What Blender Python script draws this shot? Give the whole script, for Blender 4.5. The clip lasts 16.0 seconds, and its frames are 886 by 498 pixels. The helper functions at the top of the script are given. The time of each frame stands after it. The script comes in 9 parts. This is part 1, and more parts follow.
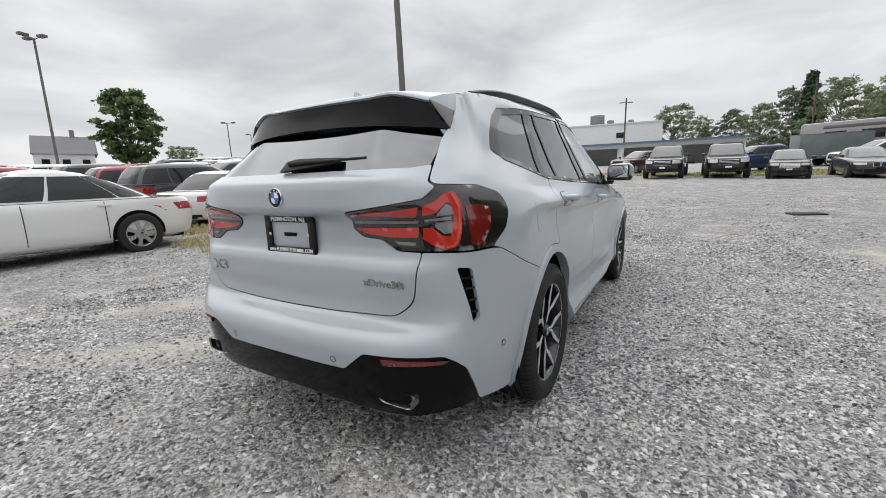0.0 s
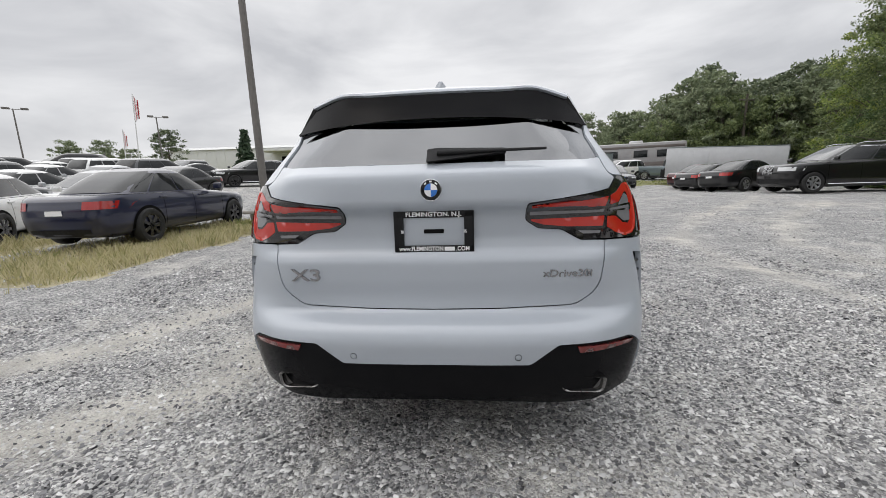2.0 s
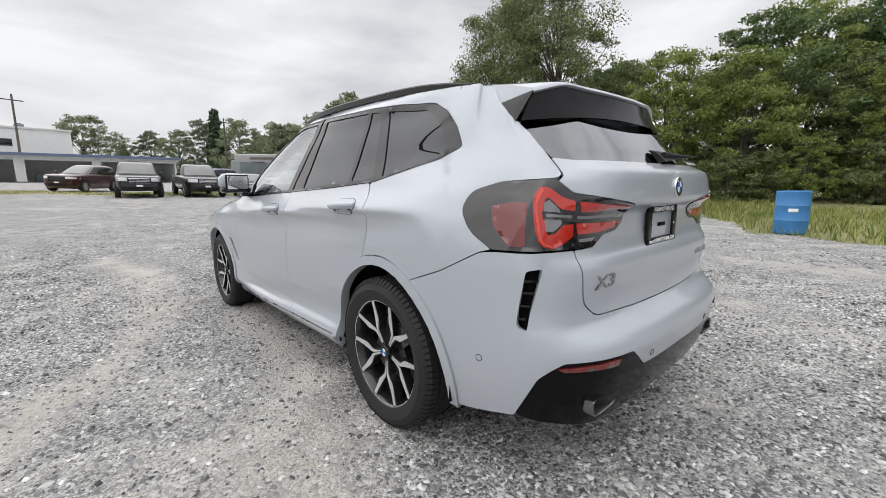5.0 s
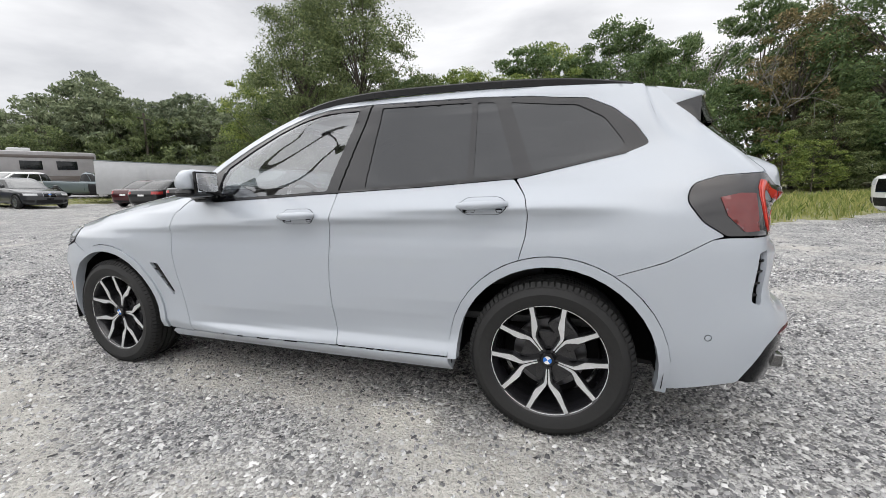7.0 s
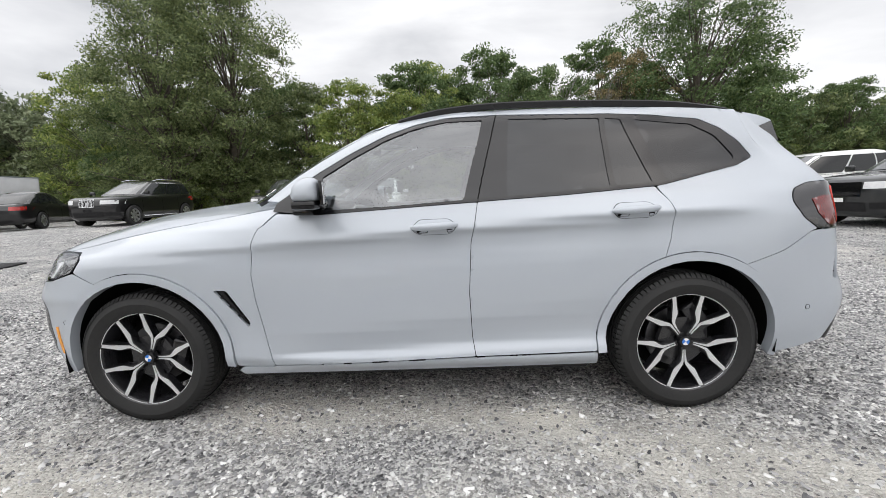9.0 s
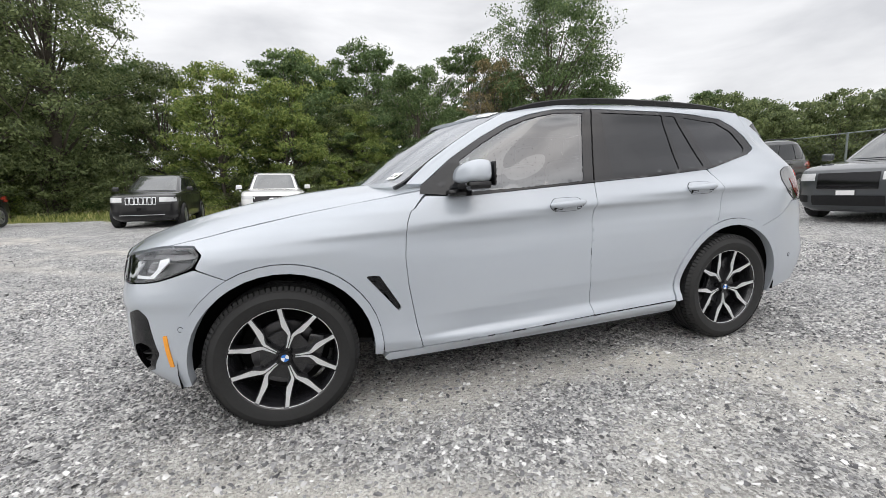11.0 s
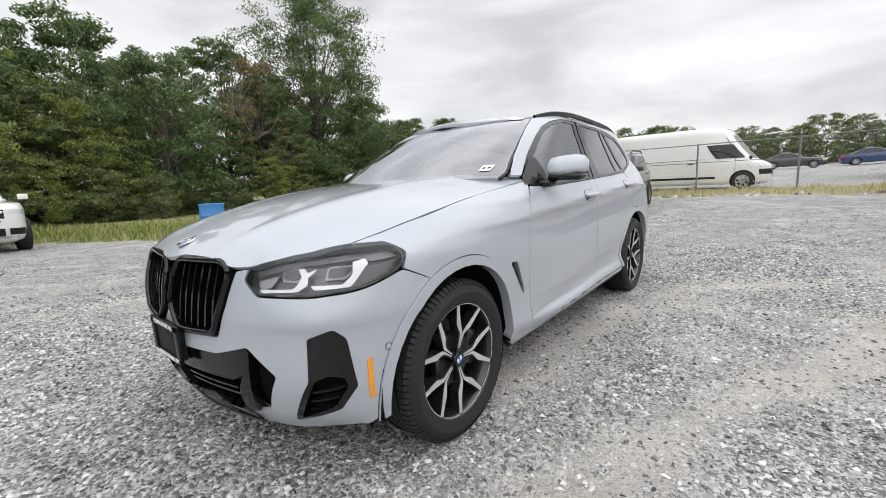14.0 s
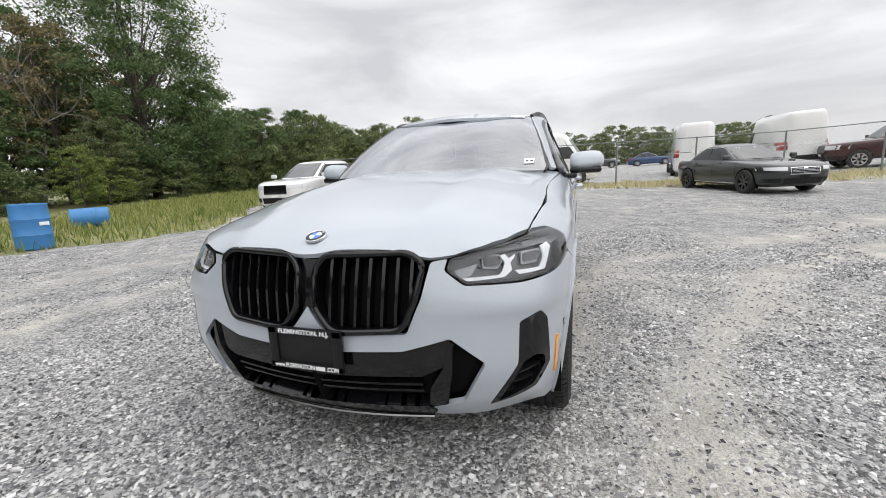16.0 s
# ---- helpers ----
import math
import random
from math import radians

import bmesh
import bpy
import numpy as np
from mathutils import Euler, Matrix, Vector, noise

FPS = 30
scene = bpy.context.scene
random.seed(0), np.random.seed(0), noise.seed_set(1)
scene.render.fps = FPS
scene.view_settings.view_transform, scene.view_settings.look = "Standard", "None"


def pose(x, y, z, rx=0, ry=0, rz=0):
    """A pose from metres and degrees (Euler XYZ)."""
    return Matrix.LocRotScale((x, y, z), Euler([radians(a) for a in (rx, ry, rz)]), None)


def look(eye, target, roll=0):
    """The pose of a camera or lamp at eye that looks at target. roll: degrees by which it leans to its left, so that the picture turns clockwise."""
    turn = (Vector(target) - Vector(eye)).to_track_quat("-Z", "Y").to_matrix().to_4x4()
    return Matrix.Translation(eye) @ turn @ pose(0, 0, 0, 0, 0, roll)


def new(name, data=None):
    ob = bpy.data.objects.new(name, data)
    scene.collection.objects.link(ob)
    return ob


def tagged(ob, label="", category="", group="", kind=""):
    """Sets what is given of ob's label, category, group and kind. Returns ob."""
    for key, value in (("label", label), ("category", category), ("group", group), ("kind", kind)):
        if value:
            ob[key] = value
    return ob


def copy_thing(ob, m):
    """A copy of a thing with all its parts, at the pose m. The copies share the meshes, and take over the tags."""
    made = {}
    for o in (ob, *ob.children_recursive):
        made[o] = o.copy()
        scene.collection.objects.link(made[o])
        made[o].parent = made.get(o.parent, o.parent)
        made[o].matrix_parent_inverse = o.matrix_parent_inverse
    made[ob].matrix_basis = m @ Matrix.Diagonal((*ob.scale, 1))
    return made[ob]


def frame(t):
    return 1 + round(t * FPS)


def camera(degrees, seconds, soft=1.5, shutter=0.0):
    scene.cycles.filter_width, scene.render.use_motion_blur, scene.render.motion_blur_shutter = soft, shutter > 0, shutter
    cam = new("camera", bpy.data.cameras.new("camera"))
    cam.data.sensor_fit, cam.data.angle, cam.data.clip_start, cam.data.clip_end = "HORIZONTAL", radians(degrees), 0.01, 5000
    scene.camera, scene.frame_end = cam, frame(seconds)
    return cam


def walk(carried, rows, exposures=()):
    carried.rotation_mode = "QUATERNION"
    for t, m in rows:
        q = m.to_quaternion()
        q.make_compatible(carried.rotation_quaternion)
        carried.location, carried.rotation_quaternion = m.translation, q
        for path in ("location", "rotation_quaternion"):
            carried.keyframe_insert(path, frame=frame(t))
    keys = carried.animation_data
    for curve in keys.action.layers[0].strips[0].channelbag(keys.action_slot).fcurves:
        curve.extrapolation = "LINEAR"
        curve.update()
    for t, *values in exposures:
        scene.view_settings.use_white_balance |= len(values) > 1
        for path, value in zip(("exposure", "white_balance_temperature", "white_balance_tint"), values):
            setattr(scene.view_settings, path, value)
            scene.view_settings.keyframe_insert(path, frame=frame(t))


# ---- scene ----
cam = camera(95.4, 16.0, 0.75)
PATH = [
    (0, (1.455, -2.06, 1.174), (0.456, -0.36, 0.84), -1.8),
    (0.5, (1.161, -2.168, 1.16), (0.352, -0.369, 0.832), -1.9),
    (1, (0.859, -2.251, 1.157), (0.242, -0.376, 0.834), -1.9),
    (1.5, (0.512, -2.433, 1.165), (0.108, -0.499, 0.859), -1.7),
    (2, (0.174, -2.441, 1.139), (-0.004, -0.474, 0.829), -1.6),
    (2.2, (0.015, -2.43, 1.146), (-0.061, -0.454, 0.847), -1.4),
    (2.5, (-0.176, -2.407, 1.156), (-0.102, -0.431, 0.853), -1.6),
    (3, (-0.561, -2.373, 1.15), (-0.221, -0.424, 0.853), -1.5),
    (3.5, (-0.866, -2.219, 1.128), (-0.263, -0.336, 0.829), -1.5),
    (4, (-1.195, -1.985, 1.155), (-0.336, -0.204, 0.856), -1.5),
    (4.2, (-1.347, -1.917, 1.14), (-0.39, -0.186, 0.84), -1.4),
    (6.3, (-2.485, -0.676, 1.137), (-0.751, 0.272, 0.828), -1.4),
    (6.5, (-2.54, -0.508, 1.138), (-0.763, 0.353, 0.825), -1.6),
    (7, (-2.645, -0.158, 1.146), (-0.788, 0.517, 0.838), -1.8),
    (7.5, (-2.757, 0.196, 1.16), (-0.848, 0.711, 0.86), -2.1),
    (8, (-2.755, 0.559, 1.169), (-0.811, 0.924, 0.872), -2.3),
    (8.5, (-2.805, 0.854, 1.173), (-0.838, 1.072, 0.88), -2.4),
    (9, (-2.928, 1.173, 1.176), (-0.948, 1.238, 0.904), -2.5),
    (9.5, (-2.929, 1.514, 1.17), (-0.951, 1.426, 0.893), -2.7),
    (10, (-2.962, 1.843, 1.173), (-0.997, 1.6, 0.887), -2.9),
    (10.2, (-2.995, 2.011, 1.178), (-1.039, 1.712, 0.883), -3.0),
    (12.3, (-2.527, 3.368, 1.131), (-0.846, 2.332, 0.815), -2.6),
    (12.5, (-2.446, 3.464, 1.142), (-0.807, 2.363, 0.826), -2.5),
    (13, (-2.315, 3.79, 1.149), (-0.791, 2.532, 0.837), -2.6),
    (13.5, (-2.181, 4.036, 1.133), (-0.784, 2.638, 0.826), -2.9),
    (14, (-1.942, 4.22, 1.145), (-0.685, 2.697, 0.826), -2.9),
    (14.5, (-1.728, 4.441, 1.137), (-0.616, 2.811, 0.808), -3.0),
    (15, (-1.491, 4.616, 1.149), (-0.531, 2.895, 0.805), -3.0),
    (15.5, (-1.209, 4.681, 1.156), (-0.413, 2.882, 0.796), -2.9),
    (16, (-0.935, 4.867, 1.17), (-0.306, 3.004, 0.8), -2.6),
]
walk(cam, [(t, look(eye, target, roll)) for t, eye, target, roll in PATH],
     [(0.0, 0.25), (4.0, 0.31), (7.0, 0.48), (9.0, 0.50), (12.5, 0.47), (16.0, 0.42)])

# ---- overcast sky, one broad weak sun ----
world = bpy.data.worlds.new("overcast_sky")
scene.world = world
world.use_nodes = True
wn, wl = world.node_tree.nodes, world.node_tree.links
wn.clear()
SUN_ELEV, SUN_ROT = 52.0, 225.0


def wnode(kind, **vals):
    n = wn.new(kind)
    for k, v in vals.items():
        n.inputs[k].default_value = v
    return n


w_out = wn.new("ShaderNodeOutputWorld")
w_bg = wnode("ShaderNodeBackground", Strength=1.0)
w_sky = wn.new("ShaderNodeTexSky")
w_sky.sky_type = "NISHITA"
w_sky.sun_disc = False
w_sky.sun_elevation, w_sky.sun_rotation = radians(SUN_ELEV), radians(SUN_ROT)
w_sky.dust_density = 4.0
w_dim = wn.new("ShaderNodeVectorMath")
w_dim.operation = "SCALE"
w_dim.inputs["Scale"].default_value = 0.07
w_co = wn.new("ShaderNodeTexCoord")
w_map = wn.new("ShaderNodeMapping")
w_map.inputs["Scale"].default_value = (1.0, 1.0, 3.2)
w_noise = wnode("ShaderNodeTexNoise", Scale=2.1, Detail=6.0, Roughness=0.52, Distortion=0.35)
w_ramp = wn.new("ShaderNodeValToRGB")
w_ramp.color_ramp.elements[0].position, w_ramp.color_ramp.elements[0].color = 0.36, (0.52, 0.525, 0.547, 1)
w_ramp.color_ramp.elements[1].position, w_ramp.color_ramp.elements[1].color = 0.62, (0.785, 0.785, 0.797, 1)
w_mix = wn.new("ShaderNodeMix")
w_mix.data_type = "RGBA"
w_mix.inputs["Factor"].default_value = 0.90
wl.new(w_sky.outputs["Color"], w_dim.inputs[0])
wl.new(w_co.outputs["Generated"], w_map.inputs["Vector"])
wl.new(w_map.outputs["Vector"], w_noise.inputs["Vector"])
wl.new(w_noise.outputs["Fac"], w_ramp.inputs["Fac"])
wl.new(w_dim.outputs[0], w_mix.inputs["A"])
wl.new(w_ramp.outputs["Color"], w_mix.inputs["B"])
# an overcast sky is brightest overhead
w_sep = wn.new("ShaderNodeSeparateXYZ")
w_up = wn.new("ShaderNodeMapRange")
w_up.interpolation_type = "SMOOTHSTEP"
w_up.inputs["From Min"].default_value, w_up.inputs["From Max"].default_value = 0.36, 0.66
w_up.inputs["To Min"].default_value, w_up.inputs["To Max"].default_value = 1.0, 1.68
w_mul = wn.new("ShaderNodeVectorMath")
w_mul.operation = "SCALE"
wl.new(w_co.outputs["Generated"], w_sep.inputs[0])
wl.new(w_sep.outputs["Z"], w_up.inputs["Value"])
wl.new(w_mix.outputs["Result"], w_mul.inputs[0])
wl.new(w_up.outputs["Result"], w_mul.inputs["Scale"])
wl.new(w_mul.outputs[0], w_bg.inputs["Color"])
wl.new(w_bg.outputs["Background"], w_out.inputs["Surface"])

sun_data = bpy.data.lights.new("sun", "SUN")
sun_data.energy, sun_data.angle, sun_data.color = 0.9, radians(110), (1.0, 0.97, 0.93)
sun = new("sun", sun_data)
sun.matrix_world = pose(0, 0, 30, 90 - SUN_ELEV, 0, SUN_ROT)

# ---- materials ----


def mat_base(name):
    m = bpy.data.materials.new(name)
    m.use_nodes = True
    nt = m.node_tree
    return m, nt, nt.nodes["Principled BSDF"]


def plain(name, col, rough=0.5, metal=0.0, coat=0.0, spec=0.5, vary=0.12, grain=40.0, bump=0.0, emit=0.0):
    """A principled surface with two scales of colour and roughness variation and a fine bump."""
    m, nt, b = mat_base(name)
    co = nt.nodes.new("ShaderNodeTexCoord")
    n1 = nt.nodes.new("ShaderNodeTexNoise")
    n1.inputs["Scale"].default_value, n1.inputs["Detail"].default_value = grain, 4.0
    n2 = nt.nodes.new("ShaderNodeTexNoise")
    n2.inputs["Scale"].default_value, n2.inputs["Detail"].default_value = grain * 0.06, 3.0
    nt.links.new(co.outputs["Object"], n1.inputs["Vector"])
    nt.links.new(co.outputs["Object"], n2.inputs["Vector"])
    add = nt.nodes.new("ShaderNodeMath")
    add.operation = "ADD"
    nt.links.new(n1.outputs["Fac"], add.inputs[0])
    nt.links.new(n2.outputs["Fac"], add.inputs[1])
    ramp = nt.nodes.new("ShaderNodeMapRange")
    ramp.inputs["From Min"].default_value, ramp.inputs["From Max"].default_value = 0.6, 1.4
    ramp.inputs["To Min"].default_value, ramp.inputs["To Max"].default_value = 1.0 - vary, 1.0 + vary
    nt.links.new(add.outputs[0], ramp.inputs["Value"])
    sc = nt.nodes.new("ShaderNodeVectorMath")
    sc.operation = "SCALE"
    sc.inputs[0].default_value = col[:3]
    nt.links.new(ramp.outputs["Result"], sc.inputs["Scale"])
    nt.links.new(sc.outputs[0], b.inputs["Base Color"])
    rr = nt.nodes.new("ShaderNodeMapRange")
    rr.inputs["From Min"].default_value, rr.inputs["From Max"].default_value = 0.3, 0.7
    rr.inputs["To Min"].default_value, rr.inputs["To Max"].default_value = max(0.02, rough * 0.85), min(1.0, rough * 1.15)
    nt.links.new(n2.outputs["Fac"], rr.inputs["Value"])
    nt.links.new(rr.outputs["Result"], b.inputs["Roughness"])
    b.inputs["Metallic"].default_value = metal
    b.inputs["Coat Weight"].default_value = coat
    b.inputs["Coat Roughness"].default_value = 0.04
    b.inputs["Specular IOR Level"].default_value = spec
    if bump:
        bp = nt.nodes.new("ShaderNodeBump")
        bp.inputs["Strength"].default_value, bp.inputs["Distance"].default_value = bump, 0.01
        nt.links.new(n1.outputs["Fac"], bp.inputs["Height"])
        nt.links.new(bp.outputs["Normal"], b.inputs["Normal"])
    if emit:
        b.inputs["Emission Color"].default_value = (*col[:3], 1)
        b.inputs["Emission Strength"].default_value = emit
    return m


def paint(name, col, metal=0.35, rough=0.34, coat=1.0, flake=0.06):
    """Car paint: base coat with fine flakes and a clear coat with a faint orange peel and dust film."""
    m, nt, b = mat_base(name)
    co = nt.nodes.new("ShaderNodeTexCoord")
    fl = nt.nodes.new("ShaderNodeTexVoronoi")
    fl.inputs["Scale"].default_value = 1400.0
    du = nt.nodes.new("ShaderNodeTexNoise")
    du.inputs["Scale"].default_value, du.inputs["Detail"].default_value = 3.0, 5.0
    nt.links.new(co.outputs["Object"], fl.inputs["Vector"])
    nt.links.new(co.outputs["Object"], du.inputs["Vector"])
    sep = nt.nodes.new("ShaderNodeSeparateColor")
    nt.links.new(fl.outputs["Color"], sep.inputs["Color"])
    mr = nt.nodes.new("ShaderNodeMapRange")
    mr.inputs["To Min"].default_value, mr.inputs["To Max"].default_value = 1 - flake, 1 + flake
    nt.links.new(sep.outputs["Red"], mr.inputs["Value"])
    sc = nt.nodes.new("ShaderNodeVectorMath")
    sc.operation = "SCALE"
    sc.inputs[0].default_value = col[:3]
    nt.links.new(mr.outputs["Result"], sc.inputs["Scale"])
    nt.links.new(sc.outputs[0], b.inputs["Base Color"])
    rr = nt.nodes.new("ShaderNodeMapRange")
    rr.inputs["From Min"].default_value, rr.inputs["From Max"].default_value = 0.3, 0.75
    rr.inputs["To Min"].default_value, rr.inputs["To Max"].default_value = rough * 0.92, rough * 1.12
    nt.links.new(du.outputs["Fac"], rr.inputs["Value"])
    nt.links.new(rr.outputs["Result"], b.inputs["Roughness"])
    b.inputs["Metallic"].default_value = metal
    b.inputs["Coat Weight"].default_value = coat
    b.inputs["Coat Roughness"].default_value = 0.03
    return m


def glass(name, tint, gloss_rough=0.01, ior=1.5, lift=0.0):
    """A thin pane: tinted see-through with a Fresnel gloss."""
    m = bpy.data.materials.new(name)
    m.use_nodes = True
    nt = m.node_tree
    nt.nodes.clear()
    out = nt.nodes.new("ShaderNodeOutputMaterial")
    mix = nt.nodes.new("ShaderNodeMixShader")
    tr = nt.nodes.new("ShaderNodeBsdfTransparent")
    tr.inputs["Color"].default_value = (*tint, 1)
    gl = nt.nodes.new("ShaderNodeBsdfGlossy")
    gl.inputs["Roughness"].default_value = gloss_rough
    gl.inputs["Color"].default_value = (0.95, 0.97, 1.0, 1)
    f0 = ((ior - 1) / (ior + 1)) ** 2 + lift
    fr = nt.nodes.new("ShaderNodeLayerWeight")
    fr.inputs["Blend"].default_value = 0.5
    po = nt.nodes.new("ShaderNodeMath")
    po.operation = "POWER"
    po.inputs[1].default_value = 4.0
    nt.links.new(fr.outputs["Facing"], po.inputs[0])
    ad = nt.nodes.new("ShaderNodeMath")
    ad.operation = "MULTIPLY_ADD"
    ad.inputs[1].default_value, ad.inputs[2].default_value = 1 - f0, f0
    ad.use_clamp = True
    nt.links.new(po.outputs[0], ad.inputs[0])
    nt.links.new(ad.outputs[0], mix.inputs["Fac"])
    nt.links.new(tr.outputs[0], mix.inputs[1])
    nt.links.new(gl.outputs[0], mix.inputs[2])
    nt.links.new(mix.outputs[0], out.inputs["Surface"])
    return m


M_PAINT = paint("blue_grey_paint", (0.435, 0.470, 0.516), metal=0.08, rough=0.38)
M_BLACK = plain("gloss_black", (0.005, 0.005, 0.006), 0.10, vary=0.2)
M_TRIM = plain("satin_black_trim", (0.010, 0.010, 0.011), 0.30, vary=0.15, spec=0.28)
M_PILLAR = plain("gloss_black_pillar", (0.012, 0.012, 0.014), 0.09, vary=0.1, spec=0.6)
M_PLASTIC = plain("matte_black_plastic", (0.012, 0.012, 0.013), 0.6, spec=0.3, bump=0.1, grain=300)
M_RUBBER = plain("tyre_rubber", (0.013, 0.013, 0.013), 0.66, vary=0.25, grain=60, bump=0.12)
M_DARK = plain("dark_cavity", (0.004, 0.004, 0.004), 0.9, spec=0.15)
M_DIFFUSER = plain("black_lower_trim", (0.006, 0.006, 0.007), 0.12, spec=0.12)
M_LETTER = plain("dark_chrome_letter", (0.40, 0.40, 0.41), 0.22, metal=1.0, vary=0.05)
M_CHROME = plain("chrome", (0.75, 0.76, 0.78), 0.12, metal=1.0, vary=0.05)
M_ALLOY = plain("machined_alloy", (0.82, 0.83, 0.84), 0.34, metal=0.75, vary=0.06, grain=120)
M_RIMDARK = plain("dark_rim_paint", (0.014, 0.014, 0.016), 0.25, coat=0.5)
M_STEEL = plain("brake_steel", (0.13, 0.13, 0.135), 0.35, metal=1.0, vary=0.2)
M_GLASS_DARK = glass("privacy_glass", (0.006, 0.006, 0.007), ior=1.55, lift=0.02)
M_GLASS = glass("window_glass", (0.62, 0.66, 0.65), ior=1.7, lift=0.11)
M_GLASS_WIND = glass("windscreen_glass", (0.60, 0.63, 0.62), ior=1.75, lift=0.26)
M_GLASS_REAR = glass("rear_privacy_glass", (0.006, 0.006, 0.007), ior=1.7, lift=0.12)
M_LENS = glass("clear_lens", (0.93, 0.94, 0.95), ior=1.45)
M_RED_LENS = plain("red_lens", (0.46, 0.022, 0.013), 0.10, coat=1.0, vary=0.06, emit=0.04)
M_RED_GLOW = plain("lit_red_edge", (0.62, 0.06, 0.04), 0.2, coat=0.6, emit=0.06)
M_RED_DARK = plain("deep_red_lens", (0.15, 0.010, 0.008), 0.08, coat=1.0)
M_SMOKE = plain("smoked_lens", (0.012, 0.011, 0.012), 0.07, coat=1.0)
M_GREYLENS = plain("grey_lens", (0.20, 0.20, 0.21), 0.16, coat=0.8)
M_AMBER = plain("amber_lens", (0.85, 0.33, 0.02), 0.18, coat=0.8)
M_LAMPON = plain("daylight_lamp", (0.78, 0.79, 0.80), 0.25, vary=0.12, grain=60, emit=0.03)
M_LAMPDARK = plain("lamp_inside", (0.10, 0.10, 0.105), 0.25, coat=0.5)
M_LAMPGREY = plain("lamp_reflector", (0.32, 0.33, 0.345), 0.3, coat=0.5)
M_SEAT = plain("black_leather", (0.020, 0.020, 0.021), 0.5, bump=0.15, grain=160)
M_WHITEPRINT = plain("white_print", (0.86, 0.86, 0.86), 0.5, vary=0.03)
M_BADGE_BLUE = plain("badge_blue", (0.03, 0.18, 0.60), 0.2, coat=0.8)
M_BADGE_WHITE = plain("badge_white", (0.82, 0.82, 0.82), 0.2, coat=0.8)

# ---- building tools ----
from mathutils.geometry import delaunay_2d_cdt


def thing(name, label, category, m=None, group="", kind=""):
    ob = new(name)
    ob.empty_display_size = 0.1
    if m is not None:
        ob.matrix_world = m
    return tagged(ob, label, category, group, kind)


def mesh_ob(name, verts, faces, material, parent=None, label="", smooth=True, sharp=None):
    """One mesh object from points and faces."""
    me = bpy.data.meshes.new(name)
    me.from_pydata([tuple(v) for v in verts], [], [tuple(f) for f in faces])
    if material is not None:
        me.materials.append(material)
    if smooth:
        me.polygons.foreach_set("use_smooth", [True] * len(me.polygons))
        if sharp:
            me.set_sharp_from_angle(angle=radians(sharp))
    me.update()
    ob = new(name, me)
    if parent is not None:
        ob.parent = parent
    if label:
        tagged(ob, label)
    return ob


def part(name, bm, material, parent=None, label="", smooth=True, sharp=40):
    me = bpy.data.meshes.new(name)
    bm.to_mesh(me)
    bm.free()
    if material is not None:
        me.materials.append(material)
    if smooth:
        me.polygons.foreach_set("use_smooth", [True] * len(me.polygons))
        me.set_sharp_from_angle(angle=radians(sharp))
    ob = new(name, me)
    if parent is not None:
        ob.parent = parent
    if label:
        tagged(ob, label)
    return ob


def bm_box(bm, cx, cy, cz, sx, sy, sz, bevel=0.0, m=None):
    r = bmesh.ops.create_cube(bm, size=1.0)
    vs = r["verts"]
    bmesh.ops.transform(bm, matrix=Matrix.LocRotScale((cx, cy, cz), None, (sx, sy, sz)), verts=vs)
    if bevel:
        es = list({e for v in vs for e in v.link_edges})
        out = bmesh.ops.bevel(bm, geom=es, offset=bevel, segments=2, affect="EDGES", profile=0.5)
        vs = list({v for f in out["faces"] for v in f.verts} | {v for v in vs if v.is_valid})
    if m is not None:
        bmesh.ops.transform(bm, matrix=m, verts=[v for v in vs if v.is_valid])
    return vs


def box(name, c, s, material, parent=None, bevel=0.0, m=None, label=""):
    bm = bmesh.new()
    bm_box(bm, *c, *s, bevel, m)
    return part(name, bm, material, parent, label)


def tube(name, pts, radius, material, parent=None, sides=8, label="", closed=False):
    """A bent round bar through the given points; radius may be one number or one a point."""
    P = [Vector(p) for p in pts]
    n = len(P)
    rad = radius if isinstance(radius, (list, tuple)) else [radius] * n
    V, F = [], []
    up = Vector((0, 0, 1))
    for i in range(n):
        a, b = (P[(i - 1) % n], P[(i + 1) % n]) if closed else (P[max(i - 1, 0)], P[min(i + 1, n - 1)])
        t = (b - a).normalized()
        u = t.cross(up) if abs(t.dot(up)) < 0.95 else t.cross(Vector((1, 0, 0)))
        u.normalize()
        w = u.cross(t)
        for k in range(sides):
            an = 2 * math.pi * k / sides
            V.append(P[i] + (u * math.cos(an) + w * math.sin(an)) * rad[i])
    for i in range(n if closed else n - 1):
        j = (i + 1) % n
        for k in range(sides):
            l = (k + 1) % sides
            F.append((i * sides + k, i * sides + l, j * sides + l, j * sides + k))
    if not closed:
        F.append(tuple(range(sides))[::-1])
        F.append(tuple(range((n - 1) * sides, n * sides)))
    return mesh_ob(name, V, F, material, parent, label, True, 50)


def revolve(name, prof, material, parent=None, sides=48, axis="X", label="", sharp=35, closed=False):
    """A turned body: prof is (along the axis, radius)."""
    V, F = [], []
    n = len(prof)
    for k in range(sides):
        an = 2 * math.pi * k / sides
        c, s = math.cos(an), math.sin(an)
        for a, r in prof:
            V.append((a, r * c, r * s) if axis == "X" else (r * c, r * s, a) if axis == "Z" else (r * c, a, r * s))
    for k in range(sides):
        l = (k + 1) % sides
        for i in range(n if closed else n - 1):
            j = (i + 1) % n
            F.append((k * n + i, k * n + j, l * n + j, l * n + i))
    return mesh_ob(name, V, F, material, parent, label, True, sharp)


